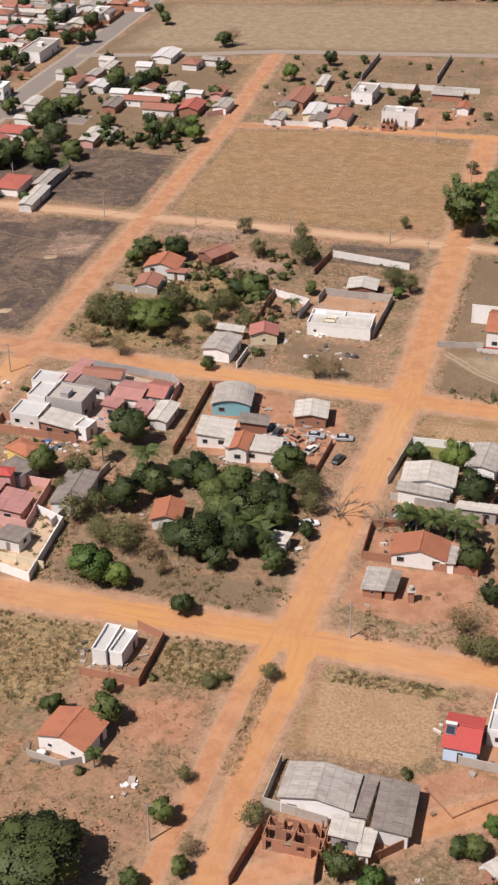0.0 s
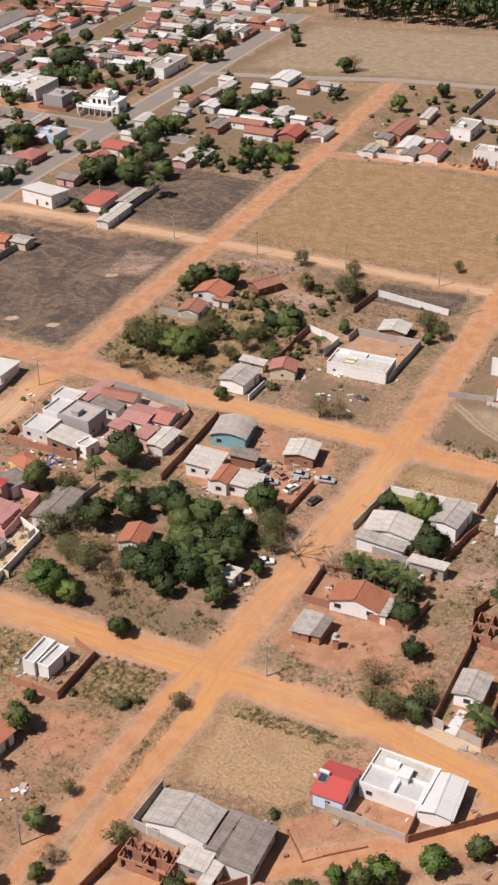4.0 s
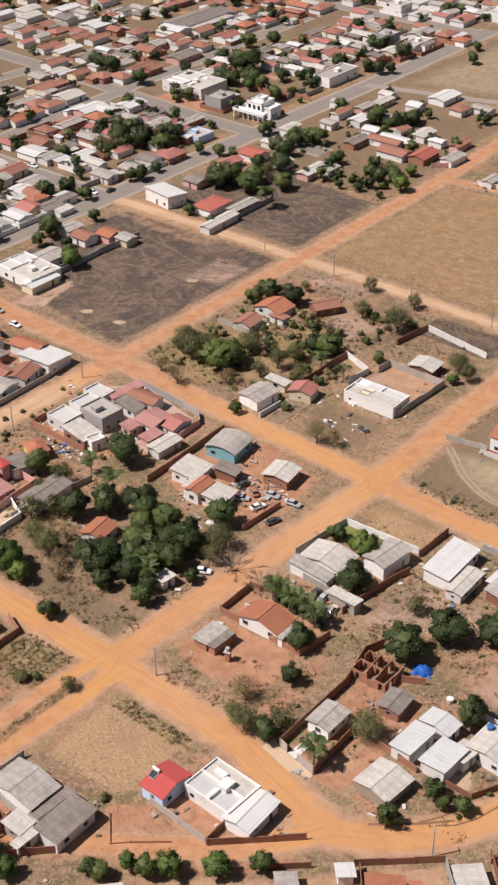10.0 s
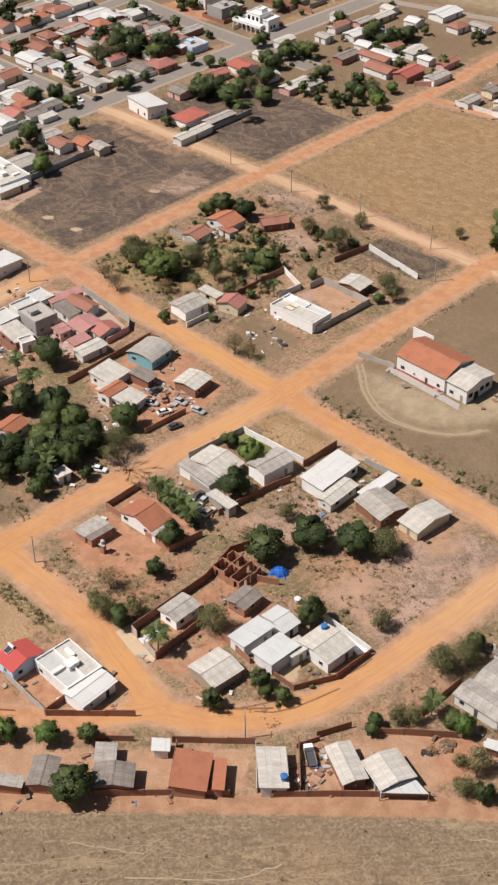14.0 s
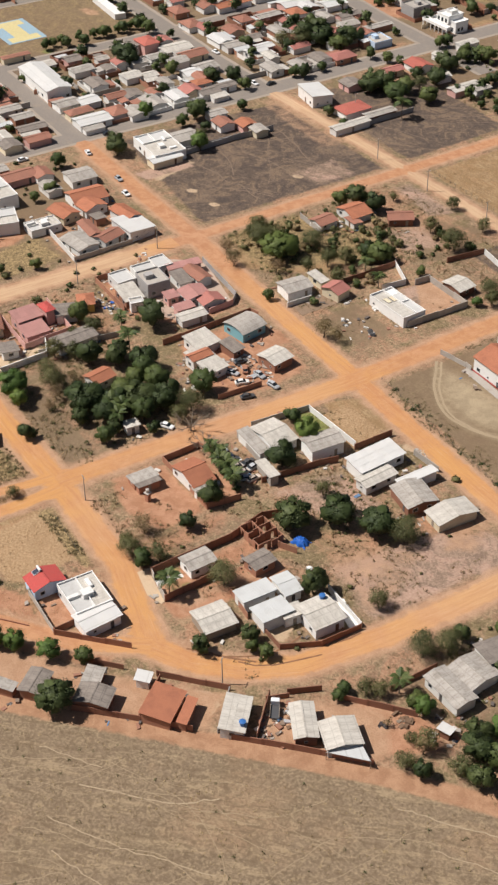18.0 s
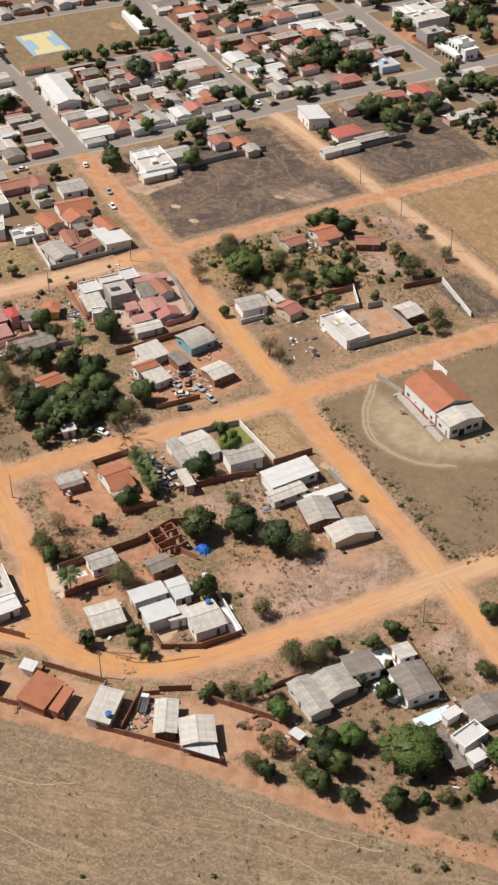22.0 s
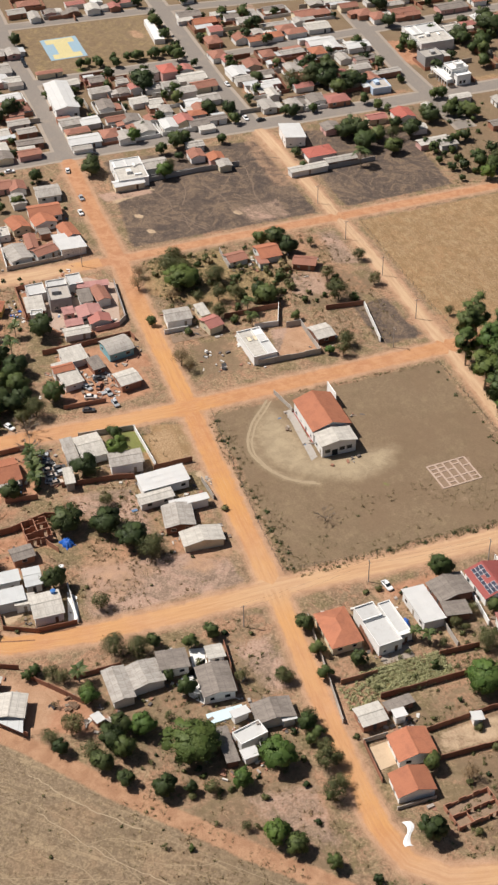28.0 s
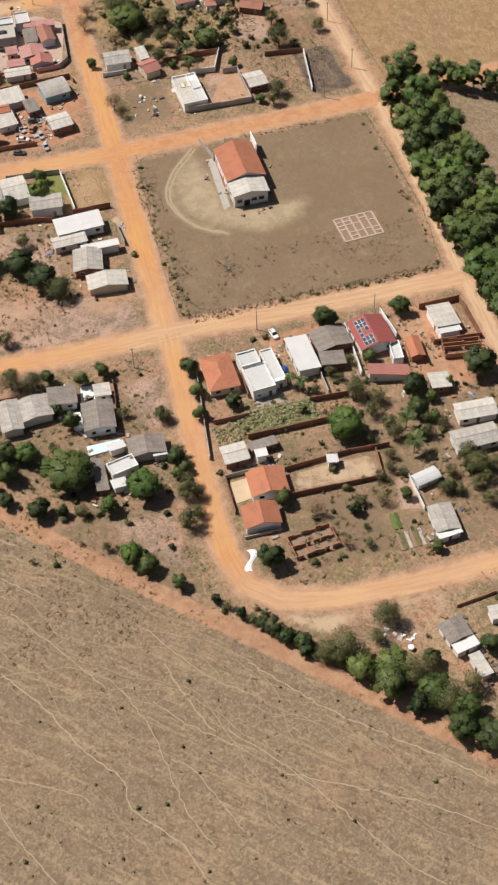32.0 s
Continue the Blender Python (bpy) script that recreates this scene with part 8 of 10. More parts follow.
plant('dark', 216.0, 35.8, 2.8)
plant('dark', 110.0, -36.5, 2.2)
plant('dark', 203.4, 7.7, 2.8)
plant('mid', -147.6, 128.9, 6.3)
plant('mid', -153.6, 217.2, 5.6)
plant('mid', -224.1, 222.7, 5.2)
plant('mid', -232.1, 216.8, 5.2)
plant('mid', -261.5, 263.3, 5.2)
plant('mid', -50.1, 49.3, 5.1)
plant('mid', -202.4, 139.1, 5.1)
plant('mid', -176.4, 54.2, 5.1)
plant('mid', -158.3, 184.1, 4.9)
plant('mid', -129.3, 281.2, 4.5)
plant('mid', -204.9, 214.2, 4.5)
plant('mid', 99.4, 45.8, 4.5)
plant('mid', -70.2, -49.4, 4.1)
plant('mid', -164.9, 309.9, 3.8)
plant('mid', 100.5, 68.7, 3.6)
plant('mid', -181.6, 177.5, 3.6)
plant('mid', -167.8, 179.6, 3.6)
plant('mid', -167.9, -8.8, 3.6)
plant('mid', -308.7, 83.2, 3.6)
plant('mid', -181.0, 180.5, 3.5)
plant('mid', -120.6, 167.9, 3.5)
plant('mid', -111.8, 170.4, 3.5)
plant('mid', 139.8, 60.0, 3.5)
plant('mid', -264.0, 81.5, 3.5)
plant('mid', -28.4, -119.3, 3.4)
plant('mid', 116.3, -33.5, 3.4)
plant('mid', 170.3, -23.5, 3.4)
plant('mid', -88.3, 60.4, 3.3)
plant('mid', -188.1, 146.0, 3.2)
plant('mid', -190.0, 85.1, 3.2)
plant('mid', -267.8, 52.3, 3.2)
plant('mid', -270.7, 72.7, 3.2)
plant('mid', -270.7, 79.7, 3.2)
plant('mid', -271.2, 63.1, 3.2)
plant('mid', -290.5, 82.6, 3.2)
plant('mid', 7.7, -23.0, 3.1)
plant('mid', 159.0, 15.1, 3.1)
plant('mid', 137.5, -8.8, 3.1)
plant('mid', -174.2, 327.9, 3.0)
plant('mid', -12.3, -138.0, 3.0)
plant('mid', -181.0, 149.3, 2.9)
plant('mid', -270.3, 44.9, 2.9)
plant('mid', -272.0, 35.9, 2.9)
plant('mid', 41.9, -126.6, 2.8)
plant('mid', 216.7, 50.7, 3.5)
plant('mid', 99.4, -21.0, 2.8)
plant('mid', 57.6, -112.3, 2.7)
plant('mid', 114.8, 3.2, 2.7)
plant('mid', 123.3, 1.9, 2.7)
plant('mid', 101.2, -27.4, 2.7)
plant('mid', 107.4, -57.7, 2.6)
plant('mid', -38.5, -119.5, 2.5)
plant('mid', 116.5, 53.9, 2.5)
plant('mid', 177.0, -17.3, 2.5)
plant('mid', 36.0, -132.4, 2.4)
plant('mid', 78.2, -77.0, 2.4)
plant('mid', -12.4, -151.7, 2.3)
plant('mid', 33.8, -132.9, 2.3)
plant('mid', -35.6, 54.4, 2.2)
plant('mid', -49.8, 5.9, 2.2)
plant('mid', 184.9, 48.9, 2.2)
plant('mid', 141.8, -9.2, 2.2)
plant('mid', 135.9, 65.7, 2.2)
plant('mid', 147.7, 58.0, 2.2)
plant('mid', -139.7, 97.7, 2.2)
plant('mid', 74.9, -78.7, 2.1)
plant('mid', 143.0, 63.9, 2.1)
plant('mid', 163.8, 66.5, 2.1)
plant('mid', 132.0, 72.2, 2.0)
plant('mid', -6.0, -147.4, 2.0)
plant('mid', 96.2, -68.4, 2.0)
plant('mid', 97.3, -70.7, 2.0)
plant('mid', -30.9, -111.7, 1.7)
plant('bright', 145.4, -19.2, 5.3)
plant('bright', -152.1, 41.4, 4.3)
plant('bright', 16.4, -24.4, 4.0)
plant('bright', -89.7, 241.4, 3.9)
plant('bright', -104.6, 164.9, 3.9)
plant('bright', -189.3, 38.9, 3.6)
plant('bright', 52.0, -118.3, 3.4)
plant('bright', 44.8, -123.8, 3.3)
plant('bright', 22.4, -143.2, 2.9)
plant('bright', 38.2, -127.6, 2.3)
plant('bright', -11.9, 58.0, 2.1)
plant('olive', -80.1, 21.6, 6.0)
plant('olive', -216.1, 128.8, 5.8)
plant('mid', 36.8, -85.8, 3.4)
plant('olive', -41.9, 73.2, 5.2)
plant('olive', -219.7, 122.1, 5.1)
plant('olive', 63.6, -27.2, 5.0)
plant('olive', 52.7, -72.6, 4.5)
plant('olive', -86.1, 25.0, 4.5)
plant('olive', -69.0, 35.6, 4.5)
plant('olive', -76.8, 25.5, 4.5)
plant('moss', 216.0, 26.3, 5.6)
plant('olive', 96.9, -47.3, 4.4)
plant('olive', -151.2, 143.3, 4.3)
plant('olive', 163.2, 69.0, 4.2)
plant('olive', 208.0, 16.2, 5.2)
plant('olive', 228.4, 35.9, 5.2)
plant('olive', 128.1, 46.1, 3.9)
plant('moss', 225.1, 33.0, 4.9)
plant('olive', 98.8, -41.5, 3.9)
plant('olive', -14.2, 64.7, 3.9)
plant('olive', -54.8, 38.8, 3.8)
plant('olive', -56.7, 33.1, 3.8)
plant('olive', 31.7, -86.6, 3.7)
plant('olive', 150.1, -8.8, 3.6)
plant('olive', 159.5, -10.4, 3.6)
plant('olive', 37.0, -81.4, 3.2)
plant('olive', -116.9, 175.3, 3.5)
plant('olive', 159.1, 67.4, 3.5)
plant('olive', 219.0, 29.6, 4.4)
plant('olive', -62.0, -48.6, 3.4)
plant('olive', -56.3, 74.7, 3.3)
plant('olive', -46.1, 29.7, 3.3)
plant('olive', 78.7, -46.1, 3.3)
plant('olive', 202.0, 29.1, 4.0)
plant('olive', 207.7, 12.0, 3.9)
plant('olive', -57.4, 26.0, 3.0)
plant('olive', -47.1, 89.6, 3.0)
plant('olive', -65.1, 91.1, 3.0)
plant('olive', -9.6, 61.8, 3.0)
plant('olive', 37.7, -33.7, 2.8)
plant('olive', 132.0, 51.2, 2.8)
plant('olive', 167.7, 57.7, 2.8)
plant('olive', 174.7, 67.7, 2.8)
plant('olive', 225.7, 42.8, 3.5)
plant('olive', 136.5, 47.9, 2.8)
plant('olive', 141.8, 51.0, 2.8)
plant('olive', 146.1, 51.2, 2.8)
plant('olive', 164.2, 72.7, 2.8)
plant('olive', 121.1, -8.9, 2.7)
plant('olive', 1.7, -134.8, 2.6)
plant('olive', 99.1, -64.4, 2.6)
plant('olive', 101.6, -62.1, 2.6)
plant('olive', 27.6, -85.4, 2.5)
plant('olive', -6.3, 157.1, 2.5)
plant('olive', 148.1, 60.3, 2.5)
plant('olive', 168.5, 66.2, 2.5)
plant('olive', 167.4, 69.4, 2.5)
plant('olive', -81.3, 78.0, 2.4)
plant('olive', -19.1, 106.3, 2.2)
plant('olive', 158.7, 42.8, 2.2)
plant('olive', 116.6, -18.5, 2.2)
plant('olive', 147.4, -36.7, 2.2)
plant('olive', 162.7, 61.3, 2.2)
plant('olive', 168.8, 61.4, 2.2)
plant('olive', 142.4, 61.6, 2.2)
plant('olive', 145.7, 65.3, 2.2)
plant('olive', -63.3, -55.1, 2.2)
plant('olive', 118.1, 41.5, 2.1)
plant('olive', 115.5, 48.3, 2.1)
plant('olive', 206.9, 25.3, 2.6)
plant('olive', 145.2, 43.4, 2.1)
plant('olive', -4.7, -101.2, 2.1)
plant('olive', 152.1, 47.5, 2.0)
plant('olive', 156.4, 46.0, 2.0)
plant('olive', 165.1, 35.0, 2.0)
plant('olive', 153.7, 71.3, 2.0)
plant('olive', -11.6, -128.8, 1.8)
plant('olive', 160.7, -32.6, 1.7)
plant('olive', 159.1, 49.0, 1.7)
plant('olive', 179.0, 32.7, 1.7)
plant('olive', 123.8, 35.5, 1.7)
plant('olive', 120.5, 43.3, 1.7)
plant('dry', 26.0, -79.7, 4.0)
plant('dry', -126.6, 284.7, 4.2)
plant('dry', -73.8, 7.9, 3.8)
plant('dry', -23.2, 8.4, 3.8)
plant('dry', -82.5, 10.5, 3.3)
plant('dry', -62.8, 17.2, 3.3)
plant('dry', 165.1, 22.5, 3.1)
plant('dry', -18.6, 9.8, 3.0)
plant('dry', 166.5, 40.8, 2.8)
plant('dry', -6.4, -143.3, 2.3)
plant('dry', 177.2, 27.1, 2.1)
plant('dead', -4.4, -48.4, 4.8)
plant('dead', 66.5, 24.5, 3.2)
plant('dead', 5.4, -49.7, 4.1)
plant('bush', -14.2, -105.3, 2.5)
plant('bush', -12.9, -103.0, 1.8)
plant('bush', 179.7, 17.2, 1.7)
plant('bush', 151.9, 31.5, 1.7)
plant('bush', 147.5, -42.2, 1.7)
plant('bush', 190.2, -4.5, 1.7)
plant('bush', 195.4, 1.3, 1.7)
plant('bush', 199.0, 4.7, 2.1)
plant('bush', 22.9, -118.2, 1.5)
plant('bush', 98.2, 27.9, 1.4)
plant('bush', 98.6, 24.0, 1.4)
plant('bush', 143.9, 2.0, 1.4)
plant('bush', 153.5, -25.2, 1.4)
plant('bush', 187.1, -8.7, 1.4)
plant('bush', -24.8, -106.7, 1.4)
plant('bush', -28.8, -131.6, 1.4)
plant('palm', -133.5, 121.0, 4.2)
plant('palm', 48.6, -85.3, 3.4)
plant('palm', 144.2, 55.0, 3.1)
plant('palm', 152.5, 54.4, 3.1)
plant('palm', -36.9, 38.8, 3.0)
plant('palm', -45.8, 40.3, 3.0)
plant('palm', -59.8, -40.4, 2.8)
plant('palm', 102.7, -58.2, 2.6)
plant('palm', 119.0, 29.5, 2.2)
plant('palm', 121.2, 32.1, 2.2)
plant('palm', 9.7, -50.5, 2.9)
plant('dark', 11.0, -50.2, 1.3)
plant('palm', 12.3, -50.6, 2.9)
plant('dark', 13.6, -50.3, 1.3)
plant('palm', 15.0, -51.2, 2.9)
plant('dark', 16.3, -50.9, 1.3)
plant('palm', 17.8, -50.8, 2.9)
plant('dark', 19.1, -50.5, 1.3)
plant('palm', 20.5, -51.2, 2.9)
plant('dark', 21.8, -50.9, 1.3)
plant('palm', 23.1, -51.9, 2.9)
plant('dark', 24.4, -51.6, 1.3)
plant('palm', 10.2, -47.2, 1.9)
plant('palm', -26.9, -129.7, 1.8)
plant('euca', -1.3, 104.1, 4.1)
plant('euca', 26.0, 101.7, 4.1)
plant('euca', 33.5, 105.4, 4.1)
plant('euca', 47.4, 101.1, 4.1)
plant('euca', 58.7, 95.0, 4.1)
plant('euca', 63.9, 102.4, 4.1)
plant('euca', 75.0, 101.8, 4.1)
plant('euca', 86.5, 95.4, 4.1)
plant('euca', 83.5, 103.0, 4.1)
plant('euca', -4.8, 109.4, 3.8)
plant('euca', 12.5, 105.2, 3.8)
plant('euca', 24.7, 97.8, 3.8)
plant('euca', 35.4, 96.9, 3.8)
plant('euca', 46.8, 94.6, 3.8)
plant('euca', 42.6, 109.7, 3.8)
plant('euca', 55.1, 102.0, 3.8)
plant('euca', 52.3, 111.7, 3.8)
plant('euca', 68.1, 93.3, 3.8)
plant('euca', 63.5, 110.1, 3.8)
plant('euca', 71.6, 108.7, 3.8)
plant('euca', 96.9, 94.9, 3.8)
plant('euca', 93.8, 101.5, 3.8)
plant('euca', 106.9, 94.4, 3.8)
plant('euca', 101.6, 101.9, 3.8)
plant('euca', 114.9, 96.4, 3.8)
plant('euca', 10.2, 98.0, 3.6)
plant('euca', 8.0, 111.9, 3.6)
plant('euca', 21.8, 108.8, 3.6)
plant('euca', 29.3, 111.9, 3.6)
plant('euca', 78.3, 94.9, 3.6)
plant('euca', -3.3, 119.2, 2.9)
plant('euca', 4.4, 130.1, 2.9)
plant('euca', 2.8, 125.2, 2.6)
plant('euca', 9.4, 137.0, 2.6)
plant('euca', 12.0, 140.0, 2.6)
plant('euca', -0.6, 122.3, 2.4)
plant('euca', 8.2, 133.3, 2.4)
plant('olive', 189.1, -0.5, 1.0)
plant('dark', 191.0, 1.1, 1.3)
plant('bush', 192.9, 2.8, 1.2)
plant('olive', 195.4, 4.2, 0.9)
plant('mid', 197.5, 5.4, 1.1)
plant('dark', 199.2, 6.6, 1.3)
plant('bush', 201.3, 7.7, 1.2)
plant('olive', 203.0, 8.9, 1.3)
plant('dark', 204.4, 10.2, 1.3)
plant('olive', 205.3, 12.1, 1.2)
plant('dark', 205.6, 14.2, 1.3)
plant('dark', 145.9, -41.7, 2.2)
plant('olive', 156.5, -7.1, 2.4)
plant('olive', 150.0, -5.8, 2.4)

# ---- vehicles ----
def hull(sections, closed=True):
    """A body lofted through outlines of equal length set along x."""
    s = Soup()
    k = len(sections[0][1])
    for x, ring in sections:
        s.v += [(x, y, z) for y, z in ring]
    for i in range(len(sections) - 1):
        s.f += [(i * k + j, i * k + (j + 1) % k, (i + 1) * k + (j + 1) % k, (i + 1) * k + j) for j in range(k)]
    s.f += [tuple(range(k - 1, -1, -1)), tuple(range((len(sections) - 1) * k, len(sections) * k))]
    return s


def ring_of(w, z0, z1, c=0.12):
    return [(-w + c, z0), (w - c, z0), (w, z0 + c), (w, z1 - c), (w - c, z1), (-w + c, z1), (-w, z1 - c), (-w, z0 + c)]


@shared
def car_body(mat):
    return hull([(-2.1, ring_of(0.74, 0.35, 0.78)), (-1.9, ring_of(0.84, 0.28, 0.92)), (-0.6, ring_of(0.86, 0.26, 0.96)), (0.7, ring_of(0.86, 0.26, 0.94)), (1.9, ring_of(0.82, 0.28, 0.82)), (2.1, ring_of(0.7, 0.36, 0.7))]).mesh("body", mat)


@shared
def car_cabin(mat):
    return hull([(-1.7, ring_of(0.74, 0.9, 0.98, 0.03)), (-1.1, ring_of(0.64, 0.92, 1.42)), (0.2, ring_of(0.64, 0.92, 1.46)), (1.0, ring_of(0.74, 0.88, 0.97, 0.03))]).mesh("glazing", mat)


@shared
def car_roof(mat):
    return hull([(-1.2, ring_of(0.58, 1.40, 1.47, 0.03)), (-0.4, ring_of(0.62, 1.42, 1.51, 0.03)), (0.25, ring_of(0.58, 1.42, 1.49, 0.03))]).mesh("roof_panel", mat)


@shared
def wheel_mesh(kind):
    r, w, mat = (0.31, 0.2, "rubber") if kind == "tyre" else (0.18, 0.215, "metal_light")
    return Soup().tube([(0, -w / 2, 0), (0, w / 2, 0)], [r, r], 12).mesh(kind, mat)


def car(x, y, a, mat, label, group="", z=0.0, wreck=False):
    root = thing("car", x, y, a, label, "car", group, z)
    part("body", car_body(mat), root)
    part("glazing", car_cabin("glass"), root, None, "dark glass windows")
    part("roof_panel", car_roof(mat), root)
    for ax in (-1.3, 1.3):
        for ay in (-0.76, 0.76):
            w = part("wheel", wheel_mesh("tyre"), root, pose(ax, ay, 0.31))
            if not wreck:
                part("rim", wheel_mesh("rim"), w)


def truck(x, y, a):
    root = thing("truck", x, y, a, "small white flatbed truck parked in a yard", "truck")
    part("cab", hull([(1.0, ring_of(0.95, 0.5, 2.0)), (2.2, ring_of(0.95, 0.5, 1.9)), (2.7, ring_of(0.9, 0.5, 1.2))]).mesh("cab", "car_white"), root)
    part("bed", Soup().box(-2.8, 0.9, -1.0, 1.0, 0.7, 0.85).mesh("bed", "metal_dark"), root)
    for s in (-1, 1):
        part("side_board", Soup().box(-2.8, 0.9, s - 0.04, s + 0.04, 0.85, 1.3).mesh("side_board", "grey_wood"), root)
        for ax in (-1.9, 1.7):
            part("wheel", wheel_mesh("tyre"), root, pose(ax, s * 0.85, 0.38) @ Matrix.Scale(1.25, 4))


# ---- street furniture ----
@shared
def pole_mesh(_):
    return Soup().tube([(0, 0, -0.1), (0, 0, 4), (0, 0, 8.2)], [0.17, 0.14, 0.1], 8).mesh("pole", "concrete")


@shared
def arm_mesh(_):
    return Soup().box(-0.9, 0.9, -0.06, 0.06, 7.6, 7.72).mesh("crossarm", "grey_wood")


@shared
def insulator_mesh(_):
    return Soup().tube([(0, 0, 0), (0, 0, 0.08), (0, 0, 0.18)], [0.03, 0.06, 0.04], 6).mesh("insulator", "white_paint")


def utility_pole(x, y, a):
    root = thing("utility_pole", x, y, a, "slim concrete utility pole with a wooden crossarm beside the road", "pole", "utility poles")
    part("pole", pole_mesh(0), root)
    part("crossarm", arm_mesh(0), root)
    for u in (-0.8, 0, 0.8):
        part("insulator", insulator_mesh(0), root, pose(u, 0, 7.72))


def wire(p, q, off):
    pts = []
    for i in range(9):
        t = i / 8
        pts.append((p[0] + (q[0] - p[0]) * t + off[0], p[1] + (q[1] - p[1]) * t + off[1], 7.95 - 3.2 * t * (1 - t)))
    tagged(new("power_line", Soup().tube(pts, [0.012] * 9, 4).mesh("power_line", "wire")), "thin sagging black power line between poles", "cable", "power lines")


def water_tower(x, y):
    root = thing("water_tower", x, y, 15, "slim brick water tower with a pale tank on top", "water tower")
    part("shaft", Soup().box(-0.55, 0.55, -0.55, 0.55, 0, 2.6).mesh("shaft", "raw_brick"), root)
    part("slab", Soup().box(-0.8, 0.8, -0.8, 0.8, 2.6, 2.75).mesh("slab", "concrete"), root)
    part("tank", Soup().tube([(0, 0, 2.75), (0, 0, 3.3), (0, 0, 3.7), (0, 0, 3.85)], [0.42, 0.48, 0.48, 0.15], 12).mesh("tank", "concrete"), root)


# ---- loose matter, gathered as stuff ----
def scatter(name, label, mat, seed, areas, per, size, blades, up=0.5):
    """Small tufts over plan areas (x0, x1, y0, y1, count), one mesh."""
    rng = np.random.default_rng(seed)
    vs, n = [], 0
    for x0, x1, y0, y1, count in areas:
        c = np.stack([rng.uniform(x0, x1, count), rng.uniform(y0, y1, count), np.zeros(count)], 1)
        if per:
            c = c[[per(*p[:2]) for p in c]]
        r = rng.uniform(0.5, 1.3, len(c)) * size
        b = np.repeat(c, blades, 0)
        rr = np.repeat(r, blades)[:, None]
        d = rng.normal(size=(len(b), 3))
        d[:, 2] = np.abs(d[:, 2]) * up + 0.25
        d /= np.linalg.norm(d, axis=1)[:, None]
        p = b + d * rr * rng.uniform(0.3, 1.0, (len(b), 1))
        a = rng.normal(size=(len(b), 3))
        a /= np.linalg.norm(a, axis=1)[:, None]
        k = np.cross(d, a)
        s = rr * 0.32
        vs.append(np.stack([p - a * s, p - k * s * 0.5, p + a * s, p + k * s * 0.5], 1).reshape(-1, 3))
    v = np.concatenate(vs)
    v[:, 2] = np.maximum(v[:, 2], 0.01)
    me = bpy.data.meshes.new(name)
    me.from_pydata(v.tolist(), [], [(i, i + 1, i + 2, i + 3) for i in range(0, len(v), 4)])
    me.materials.append(MATS[mat])
    tagged(new(name, me), label, name.replace("_", " "), kind="stuff")


def pile(name, x, y, rx, ry, n, mats, label, size=0.5, seed=1):
    """Rubble or scrap: blunt chunks of mixed size lying about; the larger ones are parts."""
    rnd = random.Random(seed + int(x * 3))
    root = thing(name, x, y, rnd.uniform(0, 180), label, name.replace("_", " "))
    for i in range(n):
        s = size * rnd.uniform(0.4, 1.4)
        w = [s * rnd.uniform(0.5, 1.4), s * rnd.uniform(0.4, 1.0), s * rnd.uniform(0.3, 0.8)]
        so = Soup().box(-w[0], w[0], -w[1], w[1], 0, w[2])
        so.v = [(px * rnd.uniform(0.7, 1.1), py * rnd.uniform(0.7, 1.1), pz * rnd.uniform(0.7, 1.2)) for px, py, pz in so.v]
        r, a = rnd.random() ** 0.6, rnd.uniform(0, 6.3)
        part("chunk", so.mesh("chunk", rnd.choice(mats)), root, pose(rx * r * math.cos(a), ry * r * math.sin(a), -0.03, rnd.uniform(-12, 12), rnd.uniform(-12, 12), rnd.uniform(0, 360)))


def sheet_cloth(name, x, y, a, L, W, h, mat, label):
    """A tarpaulin lying over something, with folds."""
    s, n, k = Soup(), 12, 9
    rnd = random.Random(int(x + y))
    for j in range(k + 1):
        for i in range(n + 1):
            u, v = i / n - 0.5, j / k - 0.5
            z = h * max(0, 1 - (2 * abs(u)) ** 3) * max(0, 1 - (2 * abs(v)) ** 3) + 0.06 * math.sin(i * 1.9 + j) + rnd.uniform(0, 0.08)
            s.v.append((u * L * (1 + 0.12 * math.sin(j * 1.7)), v * W * (1 + 0.15 * math.sin(i * 1.1)), max(0.02, z)))
    s.f = [(j * (n + 1) + i, j * (n + 1) + i + 1, (j + 1) * (n + 1) + i + 1, (j + 1) * (n + 1) + i) for j in range(k) for i in range(n)]
    ob = new(name, s.mesh(name, mat))
    ob.matrix_world = pose(x, y, 0, 0, 0, a)
    tagged(ob, label, "tarpaulin")


def fence(pts, h=1.3, gap=3.0):
    root = thing("fence", *pts[0], 0, "weathered post and wire fence round a field", "fence", "field fences")
    inv = root.matrix_world.inverted()
    post = Soup().tube([(0, 0, -0.1), (0.02, 0, h * 0.6), (0, 0, h)], [0.07, 0.06, 0.05], 5).mesh("post", "grey_wood")
    for (x0, y0), (x1, y1) in zip(pts, pts[1:]):
        d = math.hypot(x1 - x0, y1 - y0)
        n = max(1, int(d / gap))
        for i in range(n):
            part("post", post, root, inv @ Matrix.Translation((x0 + (x1 - x0) * i / n, y0 + (y1 - y0) * i / n, 0)))
        for z in (0.5, 0.9, 1.2):
            part("strand", Soup().tube([(x0, y0, z), ((x0 + x1) / 2, (y0 + y1) / 2, z - 0.03), (x1, y1, z)], [0.012] * 3, 3).mesh("strand", "wire"), root, inv)
